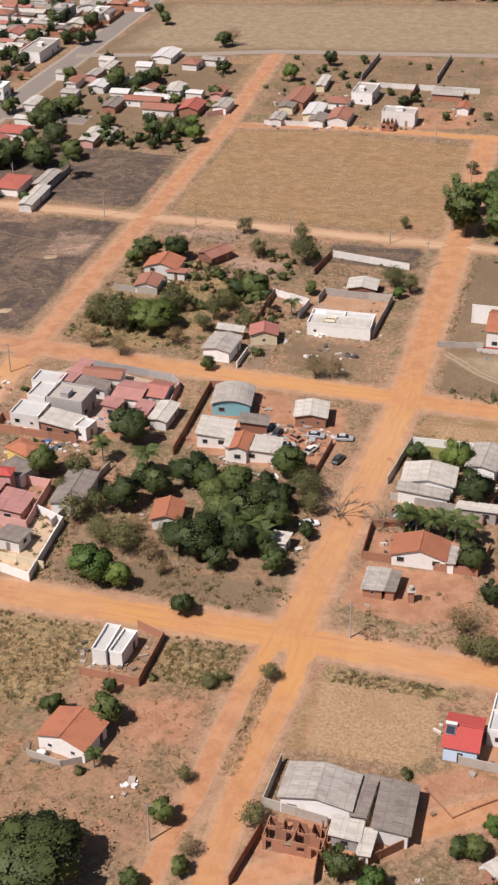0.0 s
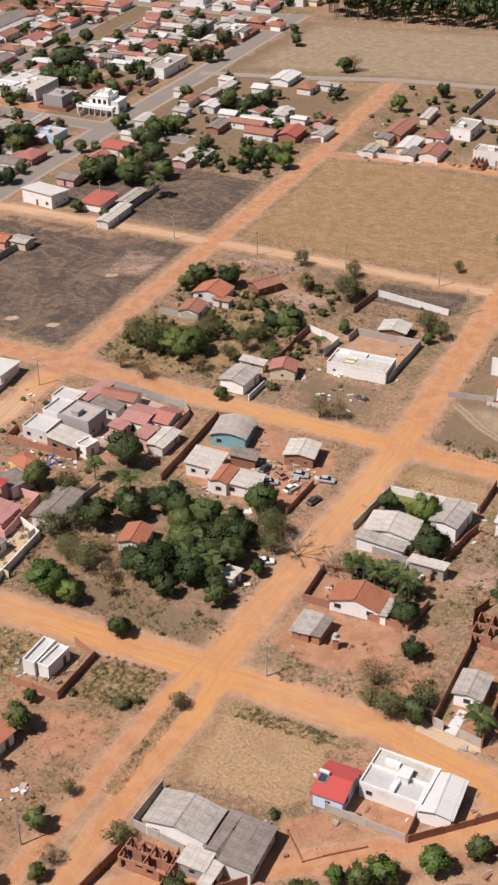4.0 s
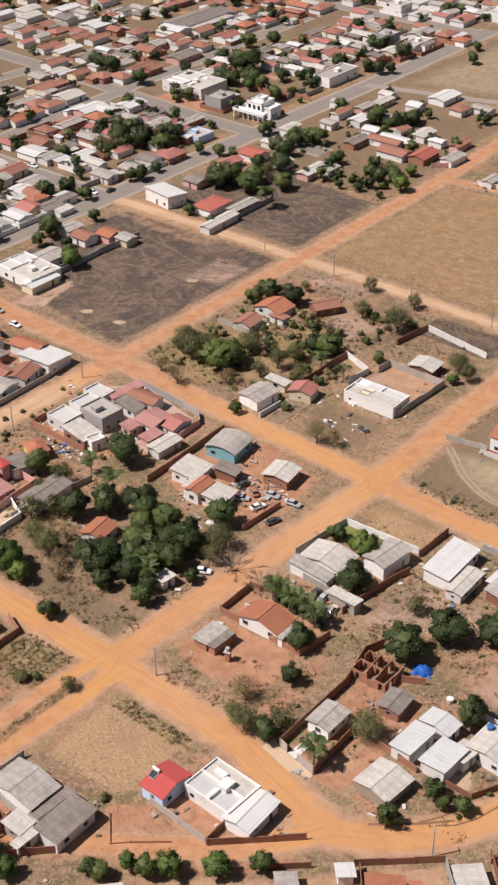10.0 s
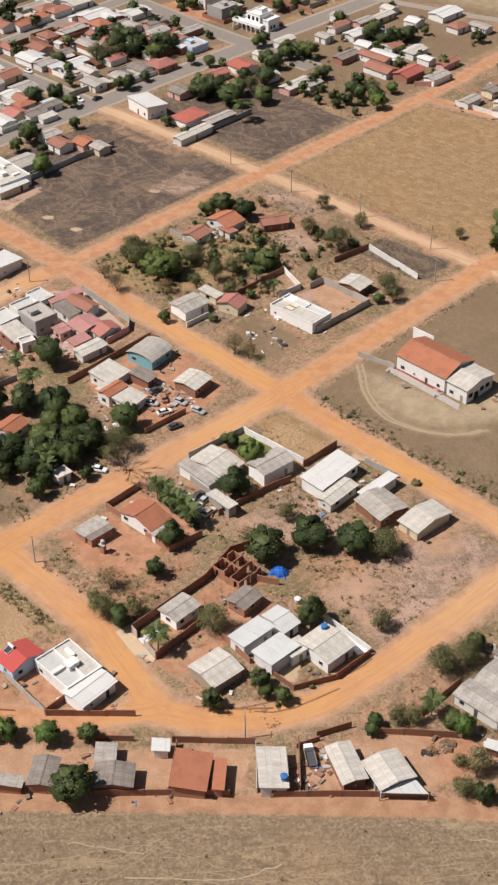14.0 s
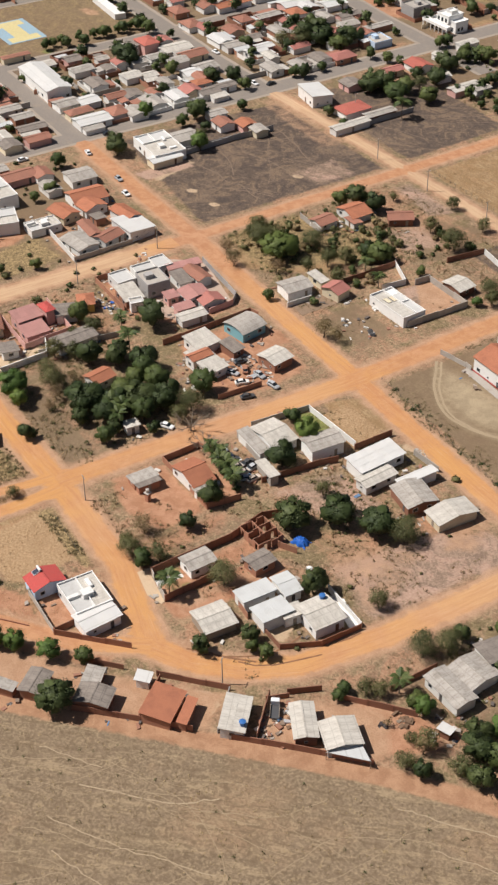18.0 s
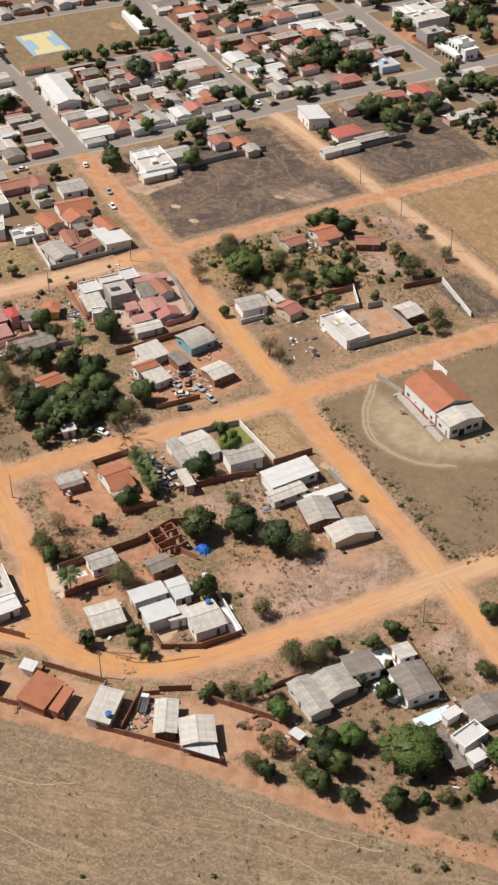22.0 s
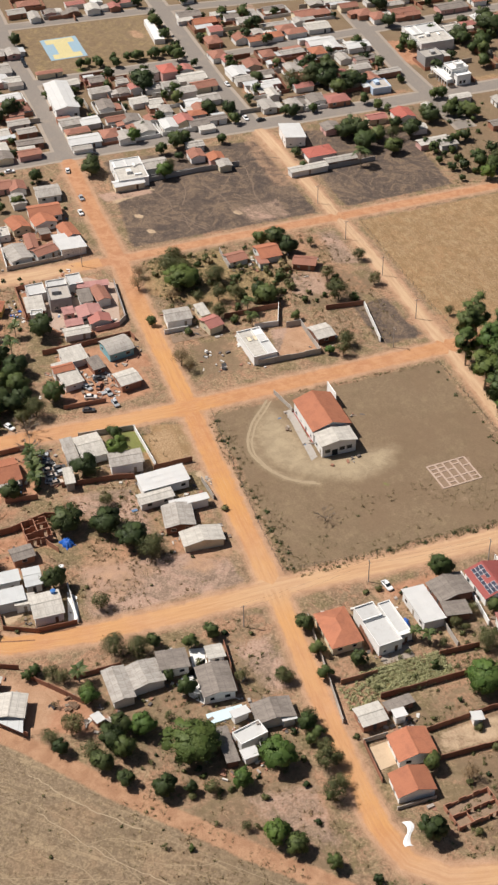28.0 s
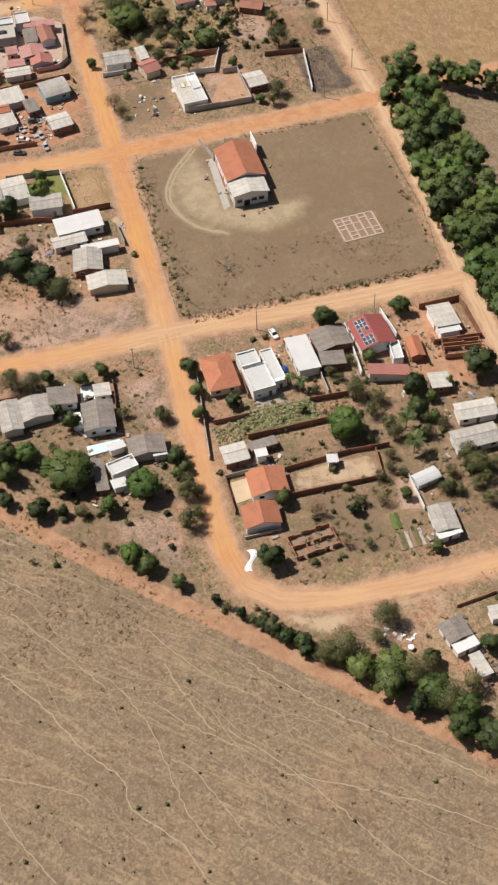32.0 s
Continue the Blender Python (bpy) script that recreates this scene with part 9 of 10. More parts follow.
# ---- vehicles, poles, fences and loose things ----
car(98.0, 30.5, 10, 'car_white', 'clean white hatchback parked beside a hedge')
car(-173.0, 5.6, 170, 'car_white', 'white car parked on the red dirt road')
car(-148.0, 5.2, 0, 'car_silver', 'silver car parked on the dirt road')
car(-136.5, 2.0, 0, 'car_white', 'white car parked by a house wall')
car(-136.2, 92.6, 5, 'car_white', 'white car standing on the pale dirt lane')
car(-192.8, 91.1, 5, 'car_white', 'white car on the grey asphalt street')
car(-188.8, 96.8, 95, 'car_dark', 'dark car on the grey asphalt street')
car(-229.6, 95.0, 5, 'car_white', 'white car parked in the side street')
car(-290.4, 11.9, 0, 'car_dark', 'dark car beside the kerb')
car(-284.7, 11.9, 0, 'car_dark', 'black car beside the kerb')
car(-183.4, 19.4, 90, 'car_dark', 'dark car at the street corner')
car(-180.7, -17.3, 90, 'car_white', 'white car parked on the street')
car(62.6, -6.8, 100, 'car_dark', 'dark pickup-sized car beside the house')
car(-9.4, -53.2, 30, 'car_white', 'white car parked at the edge of the grove')
car(-9.9, -18.1, 10, 'car_silver', 'old grey car beside the scrap yard')
for x, y, a, mat, word in ((-16.4, -18.6, 8, 'car_silver', 'stripped grey car'), (-16.0, -24.8, 70, 'white_render', 'dusty white car shell'), (-25.2, -19.6, 84, 'metal_dark', 'dark rusted car'), (-21.6, -24.6, 30, 'car_silver', 'dented grey car'), (-21.0, -20.6, 150, 'raw_brick', 'rust-red car shell'), (-9.2, -27.2, 75, 'metal_dark', 'dark car hulk')):
    car(x, y, a, mat, word + ' abandoned among scrap in a yard', 'abandoned cars in the brick yard', wreck=True)
car(7.8, -46.6, 70, 'car_silver', 'scrapped grey car standing in a row of wrecks', 'wrecked cars in the scrap yard', wreck=True)
car(10.8, -46.7, 80, 'car_silver', 'scrapped grey car standing in a row of wrecks', 'wrecked cars in the scrap yard', wreck=True)
car(13.4, -46.0, 100, 'metal_dark', 'scrapped dark car standing in a row of wrecks', 'wrecked cars in the scrap yard', wreck=True)
car(16.2, -46.2, 85, 'rubble', 'scrapped dusty beige car standing in a row of wrecks', 'wrecked cars in the scrap yard', wreck=True)
car(19.2, -46.1, 95, 'rubble', 'scrapped dusty beige car standing in a row of wrecks', 'wrecked cars in the scrap yard', wreck=True)
car(16.2, -43.0, 100, 'metal_dark', 'scrapped dark car standing in a row of wrecks', 'wrecked cars in the scrap yard', wreck=True)
car(18.6, -42.8, 100, 'car_silver', 'scrapped grey car standing in a row of wrecks', 'wrecked cars in the scrap yard', wreck=True)
car(22.8, -45.4, 95, 'rubble', 'scrapped dusty beige car standing in a row of wrecks', 'wrecked cars in the scrap yard', wreck=True)
car(21.8, -46.6, 70, 'car_silver', 'scrapped grey car standing in a row of wrecks', 'wrecked cars in the scrap yard', wreck=True)
truck(92.4, -83.9, 144)
utility_pole(79.6, -89.4, 130)
utility_pole(6.5, -86.2, 0)
utility_pole(98.7, -11.8, 90)
utility_pole(-80.8, 92.3, 90)
utility_pole(-51.8, 94.9, 90)
utility_pole(-21.4, 94.3, 90)
utility_pole(-7.9, 79.7, 0)
utility_pole(94.4, 26.4, 0)
utility_pole(-97.1, -7.3, 0)
utility_pole(-91.0, -39.6, 0)
utility_pole(-12.8, -142.2, 0)
utility_pole(-148.5, 109.6, 90)
utility_pole(-22.9, 184.8, 90)
utility_pole(-5.1, 145.9, 0)
utility_pole(-5.4, 107.7, 0)
utility_pole(-110.7, 92.7, 90)
utility_pole(98.1, 61.6, 0)
for p, q in (((-110.7, 92.7), (-80.8, 92.3)), ((-80.8, 92.3), (-51.8, 94.9)), ((-51.8, 94.9), (-21.4, 94.3)), ((-5.4, 107.7), (-5.1, 145.9)), ((94.4, 26.4), (98.1, 61.6)), ((98.7, -11.8), (94.4, 26.4)), ((-97.1, -7.3), (-91.0, -39.6))):
    for o in (-0.8, 0.8):
        wire(p, q, (0 if abs(p[0] - q[0]) > 20 else o, o if abs(p[0] - q[0]) > 20 else 0))
fence([(4, 10), (30, 8), (60.6, 5.9), (82, 5.5), (85, 30), (85.5, 60), (86, 88), (58.7, 91.5), (30, 91), (4, 90)])
fence([(-93, 103), (-60, 102.5), (-30, 103), (-9, 103.5)])
fence([(8, -95.5), (25, -97)])
pile('scrap_heap', -22.2, -18.1, 7, 4, 13, ('metal_dark', 'rubble', 'metal_dark', 'grey_wood', 'raw_brick', 'dark_wood', 'car_silver'), 'heap of mixed scrap metal and broken furniture in a yard', 0.7)
pile('scrap_heap', -15.1, -18.7, 5, 3, 12, ('car_silver', 'rubble', 'metal_dark', 'grey_wood', 'raw_brick'), 'strewn scrap and pale debris beside a low wall', 0.65)
pile('scrap_heap', -25.8, -18.8, 4, 3, 12, ('metal_dark', 'rubble', 'car_silver'), 'dark scrap heap in the yard', 0.6)
pile('rubble_heap', -26.6, 18.7, 2.6, 1.6, 7, ('rubble', 'white_render', 'metal_dark'), 'pale broken concrete blocks on bare ground', 0.7)
pile('rubble_heap', -16.8, 20.6, 2, 2, 6, ('rubble', 'metal_dark'), 'heap of dumped debris on bare ground', 0.7)
pile('rubble_heap', -27.2, 30.5, 1.5, 1, 4, ('white_render',), 'small pile of pale rubble by the wall', 0.7)
pile('rubble_heap', -20.4, -132.6, 3.5, 1.6, 10, ('tarp_white', 'rubble'), 'strewn white debris on dry ground', 0.5)
pile('rubble_heap', -21.8, -143.3, 3, 1.5, 8, ('raw_brick',), 'scattered heap of red bricks', 0.45)
pile('scrap_heap', 95.3, -84.5, 3, 5, 18, ('dark_wood', 'metal_dark', 'car_silver', 'dark_wood', 'grey_wood'), 'cluttered yard scrap beside a truck', 0.5)
pile('rubbish_heap', 206.3, 30.7, 4.5, 3, 22, ('tarp_white', 'rubble', 'metal_dark', 'tarp_white'), 'heap of white bags and rubbish under a tree', 0.6)
pile('brick_heap', -132.7, -50.2, 7, 3, 18, ('raw_brick', 'yard_earth'), 'rows of stacked red bricks on bare earth', 0.8)
pile('brick_heap', 28.5, -139.0, 1, 1, 3, ('rubble',), 'pale rubble heap on the track', 0.6)
pile('rubble_heap', 145.5, 12.7, 4, 1.5, 10, ('rubble', 'tarp_white', 'metal_dark'), 'yard clutter of pale boards and scrap', 0.6)
pile('rubble_heap', 2.0, -23.4, 0.8, 0.8, 3, ('raw_brick',), 'small heap of bricks on the verge', 0.5)
pile('rubble_heap', 37.4, -1.6, 2.6, 1.2, 8, ('concrete', 'rubble', 'sand'), 'pale rubble and sand beside the white house', 0.4)
plant('bush', 51.6, -1.2, 1.6)
pile('rubble_heap', -48.0, 192.9, 4, 2, 12, ('rubble', 'raw_brick'), 'building rubble along the lane', 0.7)
pile('rubble_heap', -22.1, -37.8, 3, 2, 9, ('white_render', 'rubble'), 'pale scrap among the trees', 0.6)
pile('rubble_heap', 118.4, -23.5, 4, 2, 10, ('white_paint', 'rubble'), 'stack of white boards in a yard', 0.6)
pile('garden_clutter', 114.5, -29.6, 3, 4, 14, ('tarp_white', 'white_paint', 'rubble'), 'bright white boards and sheets in a yard', 0.7)
pile('scrap_heap', -75.0, -37.5, 3.5, 2.5, 16, ('car_white', 'rubble', 'tarp_blue', 'raw_brick', 'metal_dark'), 'heap of bright scrap and broken household goods in a yard', 0.55)
pile('rubble_heap', -87.5, -31.3, 2.5, 1.5, 9, ('raw_brick', 'rubble'), 'stacked bricks and rubble in a walled lot', 0.5)
pile('rubble_heap', -94.9, -14.4, 6, 1, 14, ('rubble', 'white_render', 'raw_brick'), 'rubble strewn along the verge', 0.5)
pile('ash_heap', 108.4, -66.6, 1.2, 1.2, 7, ('ash', 'metal_dark'), 'round patch of dark ash and charred wood', 0.5)
pile('ash_heap', 94.8, -67.4, 1, 1, 5, ('ash', 'dark_wood'), 'small dark ash heap by the road', 0.4)
pile('brushwood_heap', 109.6, -62.3, 3.5, 1.6, 16, ('dead_wood', 'dark_wood'), 'long heap of cut brushwood in a yard', 0.7)
pile('rubble_heap', 47.4, -88.7, 2.5, 1.2, 5, ('pavement', 'concrete'), 'pale broken paving by the gate', 0.6)
water_tower(15.3, -72.7)
water_tank(Vector((59.6, -52.8, 0)), 'tank_white')
water_tank(Vector((211.0, 32.4, 0)), 'tank_white')
sheet_cloth('tarpaulin', 49.9, -48.7, 20, 4.2, 3.2, 1.5, 'tarp_blue', 'bright blue tarpaulin thrown over a low stack')
bend = Soup()
for i in range(15):
    u = i / 14
    cx, cy, w = 171.0 + 6.4 * u, 2.7 + 1.0 * math.sin(5.2 * u + 0.3) - 1.2 * u, 0.45 + 0.6 * abs(math.cos(3.1 * u))
    bend.v += [(cx - 0.2, cy - w, 0.03), (cx, cy, 0.22 + 0.06 * (i % 2)), (cx + 0.2, cy + w, 0.03)]
    if i:
        n = 3 * i
        bend.f += [(n - 3, n, n + 1, n - 2), (n - 2, n + 1, n + 2, n - 1)]
tagged(new("tarpaulin", bend.mesh("tarpaulin", "tarp_white")), "curled white plastic sheet lying on the ground", "tarpaulin")
sheet_cloth('tarpaulin', 104.8, 12.7, 95, 5.5, 3.2, 2.3, 'blue_paint', 'pale blue awning stretched beside a house')
sheet_cloth('tarpaulin', 113.4, 29.0, 76, 2.4, 4.6, 2.0, 'tarp_blue', 'pale blue awning beside the white house')
tagged(new('yard_paving', Soup().prism([(101.5, -28.3), (102.4, -24.3), (105.8, -25.0), (110.6, -25.4), (110.6, -33.2), (117.0, -33.0), (121.0, -30.2), (119.4, -30.2), (111.2, -30.2), (109.4, -29.4)][::-1], 0.0, 0.14).mesh('yard_paving', 'white_paint')), 'bright white paved yard between two houses', 'paving')
sheet_cloth('tarpaulin', 113.6, -32.0, 30, 6, 3.4, 0.7, 'tarp_white', 'white sheeting spread between houses')
TURN = -1

tagged(new('yard_paving', Soup().prism([(-85.2, -28.8), (-89.2, -7.8), (-81.2, 1.6), (-56.4, -3.8), (-54.0, -23.3), (-69.4, -31.5)][::TURN], 0.0, 0.06).mesh('yard_paving', 'yard_concrete')), 'pinkish worn concrete yard between the houses', 'paving')
tagged(new("packed_plot", Soup().prism([(53.8, 63.6), (54.5, 77.2), (65.2, 74.8), (65.7, 62.7)][::TURN], 0.0, 0.03).mesh("packed_plot", "packed_soil")), "levelled plot of packed earth on the field", "plot")
plot = thing("foundation", 59.8, 69.6, 3, "low pale foundation strips of a planned house on the field", "foundation")
lay = random.Random(3)
for i in range(6):
    part("strip", Soup().box(-5.6, 5.6, -0.28, 0.28, 0, 0.14).mesh("strip", "yard_concrete"), plot, pose(0, -6.4 + i * 2.56, 0.03))
    for k in range(7):
        if i < 5 and (k in (0, 6) or lay.random() < 0.6):
            part("strip", Soup().box(-0.26, 0.26, -1.0, 1.05, 0, 0.136).mesh("strip", "yard_concrete"), plot, pose(-5.4 + k * 1.8, -5.12 + i * 2.56, 0.03))
tagged(new('swimming_pool', Soup().prism([(124.5, -31), (124.4, -21.5), (127.4, -21.3), (128.0, -31)][::TURN], 0.0, 0.5).mesh('swimming_pool', 'pool_water')), 'small light blue swimming pool in a yard', 'pool')
tagged(new('yard_paving', Soup().prism([(37.6, -88.0), (45.9, -89.8), (50.4, -88.4), (50.0, -87.4), (40.0, -85.6), (37.9, -84.2)], 0.0, 0.1).mesh('yard_paving', 'sand')), 'pale worn concrete drive before a gate', 'paving')
tagged(new('garden_path', Soup().prism([(42.6, -85.9), (44.8, -86.3), (45.0, -79.2), (43.2, -79.2)], 0.0, 0.07).mesh('garden_path', 'white_render')), 'white concrete path through a small green garden', 'paving')
tagged(new('patio', Soup().prism([(148.2, 2.7), (147.7, 8.9), (154.7, 9.3), (155.4, 3.3)][::TURN], 0.0, 0.12).mesh('patio', 'sand')), 'beige paved patio beside the orange-roofed house', 'patio')
tagged(new('yard_paving', Soup().prism([(-65.7, -82.0), (-58.2, -83.8), (-59.1, -66.4), (-66.0, -63.9)][::TURN], 0.0, 0.1).mesh('yard_paving', 'sand')), 'beige paved yard behind white walls', 'paving')
tagged(new('yard_paving', Soup().prism([(69.1, -53.5), (72.0, -51.3), (81.4, -53.0), (80.5, -55.8)][::TURN], 0.0, 0.08).mesh('yard_paving', 'white_render')), 'white paved strip along the house', 'paving')
tagged(new('yard_paving', Soup().prism([(-43.7, 10.6), (-36.9, 9.8), (-36.6, 24.2), (-43.3, 23.8)][::TURN], 0.0, 0.08).mesh('yard_paving', 'packed_soil')), 'brown packed yard behind white walls', 'paving')
tagged(new('yard_paving', Soup().prism([(118.6, 18.4), (118.8, 27.0), (124.4, 26.8), (124.2, 18.0)][::TURN], 0.0, 0.1).mesh('yard_paving', 'pavement')), 'pale terrace with a small basin behind the white house', 'paving')
tagged(new('yard_paving', Soup().prism([(13.1, 32.3), (12.4, 34.9), (38.2, 33.5), (39.4, 31.1)][::TURN], 0.0, 0.08).mesh('yard_paving', 'concrete')), 'concrete apron along the hall', 'paving')

# sports court of the town
tagged(new("sports_court", Soup().prism([(-312, 25), (-286, 25), (-286, 43), (-312, 43)], 0, 0.1).mesh("sports_court", "court_blue")), "faded blue concrete sports court with yellow markings", "court")
for x0, x1, y0, y1 in ((-305.5, -292.5, 30.5, 37.5), (-311, -305.5, 27, 41), (-292.5, -287, 27, 41)):
    tagged(new("court_marking", Soup().box(x0, x1, y0, y1, 0.1, 0.104).mesh("court_marking", "court_yellow")), "yellow painted area on the court", "marking", "court markings")
tagged(new("grandstand", Soup().prism([(-314, 82.5), (-313, 79), (-287, 77), (-286, 82)], 0, 2.6).mesh("grandstand", "white_paint")), "low white grandstand beside the dusty pitch", "grandstand")

# garden beds
for i in range(6):
    tagged(new("garden_bed", Soup().box(-0.4, 0.4, -2.8, 2.8, 0, 0.25).mesh("garden_bed", ("packed_soil", "leaf_olive", "concrete")[i % 3])), "long raised vegetable bed in a garden", "garden bed", "raised garden beds").matrix_world = pose(179.8, 40.6 + 1.22 * i, 0, 0, 0, -92)
for i in range(2):
    tagged(new("garden_bed", Soup().box(-0.42, 0.42, -2.6, 2.6, 0, 0.35).mesh("garden_bed", "leaf_bright")), "bright green lettuce bed in a garden", "garden bed", "raised garden beds").matrix_world = pose(173.2, 41.2 + 1.3 * i, 0, 0, 0, -92)


# undergrowth, dry grass and tufts
LOTS = [(-60, -12, -150, -95, 260), (-60, -5, -84, -58, 420), (-95, -62, -84, -20, 200), (-92, -12, 12, 88, 900), (8, 84, -84, -10, 700), (95, 190, -60, -8, 500), (98, 186, 6, 88, 500), (5, 84, 6, 14, 120), (60, 84, 10, 88, 160), (-178, -104, 150, 180, 260), (-98, -10, 200, 280, 300), (195, 250, -10, 90, 260)]


SWEPT = [(8, 26, -77, -62), (-33, -13, 32, 55), (148, 158, 19, 44), (140, 156, 2, 10), (61, 84, -20, -6), (-34, -10, 12, 30)]


def open_ground(x, y):
    if any(a < x < b and c < y < d for a, b, c, d in SWEPT) and noise.noise(Vector((x * 0.3, y * 0.3, 8))) < 0.35:
        return False
    if abs(x + 1) < 6 or abs(y - 4) < 6 or abs(y - 96) < 5 or abs(x - 88) < 6 or abs(x + 98) < 5:
        return False
    return noise.noise(Vector((x * 0.09, y * 0.09, 3))) > -0.12


scatter("scrub", "olive and dusty green scrub on vacant lots", "leaf_scrub", 3, [(a, b, c, d, n * 2) for a, b, c, d, n in LOTS], open_ground, 0.6, 10)
scatter("dry_scrub", "dry brown weeds and fallen stalks on vacant lots", "leaf_scrub", 4, [(a, b, c, d, n * 3) for a, b, c, d, n in LOTS], open_ground, 0.45, 6)
scatter("dark_scrub", "small green weeds among the yards", "leaf_olive", 5, [(a, b, c, d, n // 12) for a, b, c, d, n in LOTS], open_ground, 0.55, 24)


def steppe_ground(x, y):
    return y < 0.95 * (x - 52) - 146 and (x < 186 or y < 0.85 * (x - 186) - 14)


scatter("grass_tufts", "scattered dark tufts on dry grassland", "leaf_olive", 6, [(60, 290, -150, 60, 700)], steppe_ground, 0.6, 12)
scatter("dry_grass", "dry straw-coloured grass on open grassland", "grass_dry", 7, [(10, 290, -180, 60, 16000)], steppe_ground, 0.42, 6)
scatter("field_grass", "dry straw grass on the mown field", "grass_dry", 9, [(-91, -9, 104, 182, 6000), (8, 40, -140, -98, 1500), (9, 26, -17, -5, 300), (-6.6, -3.8, -126, -98, 1500)], None, 0.4, 5)
scatter("tall_grass", "rough tall dry grass on overgrown lots", "grass_dry", 15, [(-62, -40, -122, -94, 3000), (-26, -11, -107, -94, 1500), (-62, -14, -150, -110, 1500), (-56, -6, -84.5, -74, 700), (-90, -50, 14, 60, 1700), (8, 38, -84, -66, 800), (100, 184, 10, 84, 900)], open_ground, 0.3, 8, 1.0)
scatter("verge_weeds", "green weeds along the field fence", "leaf_scrub", 10, [(10, 84, 6.5, 9.5, 260), (83.0, 86.5, 8, 88, 520), (4, 6, 40, 90, 90)], None, 0.5, 14)
scatter("crop_rows", "dense pale yellow-green maize in a walled garden", "leaf_crop", 16, [(125.0 + 1.25 * i, 125.8 + 1.25 * i, 11.0 + 0.2 * i, 34.0, 150) for i in range(8)] + [(127.5, 136, 4.0, 11.5, 130)], None, 0.75, 16, 1.4)
scatter("lot_weeds", "brown dead weeds in rough dry grass", "leaf_dry", 23, [(-25, -11, -107, -94, 170), (-61, -40, -120, -95, 220), (6, 25, -99, -95.5, 60), (-6.4, -4.2, -126, -98, 30)], None, 0.6, 20, 0.8)
scatter("green_weeds", "olive green weeds in rough dry grass", "leaf_olive", 24, [(-25, -11, -107, -94, 46), (-61, -40, -120, -95, 60), (6, 25, -99, -95.5, 14)], None, 0.6, 22, 0.8)
scatter("hedge_weeds", "dark weeds and seedlings along the field fence", "leaf_dark", 14, [(8, 84, 6.6, 10.5, 46), (84.6, 86.2, 8, 88, 14), (10, 84, 87, 90, 16)], None, 0.85, 34)
scatter("yard_weeds", "tangled green and olive weeds in the back yards", "leaf_olive", 18, [(100, 186, 40, 84, 420), (126, 186, 8, 44, 260), (96, 150, -54, -10, 220), (-92, -46, 14, 62, 420), (-60, -10, -80, -40, 220), (-92, -56, -82, -38, 160), (30, 60, -50, -24, 90)], open_ground, 0.75, 26, 0.8)
scatter("brown_brush", "dead brown brush and litter in the back yards", "leaf_dry", 19, [(100, 186, 8, 84, 420), (96, 184, -54, -10, 260), (-92, -14, 14, 90, 520), (-60, -10, -84, -40, 320), (30, 84, -60, -20, 420), (8, 38, -86, -62, 200), (20, 40, -50, -22, 120)], open_ground, 0.6, 18, 0.7)
scatter("burnt_stubble", "charred black stubble on burnt ground", "ash", 11, [(-174, -106, 18, 88, 1200), (-174, -108, 104, 150, 900)], None, 0.35, 5)

# odds and ends lying about in the yards
odd = random.Random(77)
bits = Soup()
for px, py, c in PLOTS:
    if px > -110 and c < 14:
        for k in range(odd.randint(7, 20)):
            u, d = odd.uniform(0, 6.28), c * odd.uniform(0.85, 1.25) + 0.4
            x, y = px + d * math.cos(u), py + d * math.sin(u)
            if open_ground(x, y) and all(math.hypot(x - a, y - b) > e * 0.78 for a, b, e in PLOTS if abs(x - a) < 20):
                w, l, h = odd.uniform(0.12, 0.5), odd.uniform(0.2, 0.9), odd.uniform(0.05, 0.6)
                bits.box(-w, w, -l, l, 0.0, h, pose(x, y, 0, 0, 0, odd.uniform(0, 180)))
for x0, x1, y0, y1, n in ((-30, -13, -27, -16, 60), (-90, -66, -40, -30, 30), (6, 25, -48, -38, 60), (92, 99, -92, -80, 60), (-30, -14, 14, 28, 10), (126, 146, -34, -18, 60), (138, 150, 8, 18, 40), (-140, -104, -36, -4, 120)):
    for k in range(n):
        w, l, h = odd.uniform(0.12, 0.5), odd.uniform(0.2, 0.9), odd.uniform(0.05, 0.55)
        x, y = odd.uniform(x0, x1), odd.uniform(y0, y1)
        if all(math.hypot(x - a, y - b) > e * 0.8 for a, b, e in PLOTS if abs(x - a) < 20):
            bits.box(-w, w, -l, l, 0.0, h, pose(x, y, 0, 0, 0, odd.uniform(0, 180)))
tagged(new("yard_clutter", bits.mesh("yard_clutter", "clutter")), "boards, crates, buckets and scrap lying in the yards", "clutter", kind="stuff")

garden(-92, -48, 14, 62, 24, ("olive", "bush", "dry", "olive"), 0.7, 2.4, 31)
garden(-90, -15, 62, 90, 14, ("olive", "bush", "dry"), 0.7, 1.8, 32)
garden(-60, -8, -84, -60, 16, ("dry", "bush", "olive"), 0.6, 1.4, 33)
garden(20, 80, -80, -12, 30, ("dry", "bush", "bush"), 0.5, 1.2, 34)
garden(100, 186, 8, 84, 40, ("olive", "mid", "bush", "dark", "olive"), 0.7, 2.4, 35)
garden(95, 168, -52, -8, 18, ("olive", "mid", "bush"), 0.6, 2.0, 36)
garden(-180, -104, -60, 0, 24, ("dark", "mid", "bush"), 0.8, 2.6, 37)
garden(-98, -8, 200, 282, 24, ("olive", "mid", "bush"), 0.8, 2.4, 38)
garden(-178, -104, 152, 250, 30, ("olive", "mid", "dark", "bush"), 0.8, 2.8, 39)
garden(196, 222, 14, 60, 10, ("olive", "dark", "bush"), 0.8, 2.4, 40)
garden(-98, -60, -84, -5, 24, ("dark", "mid", "bush"), 0.8, 2.4, 41)
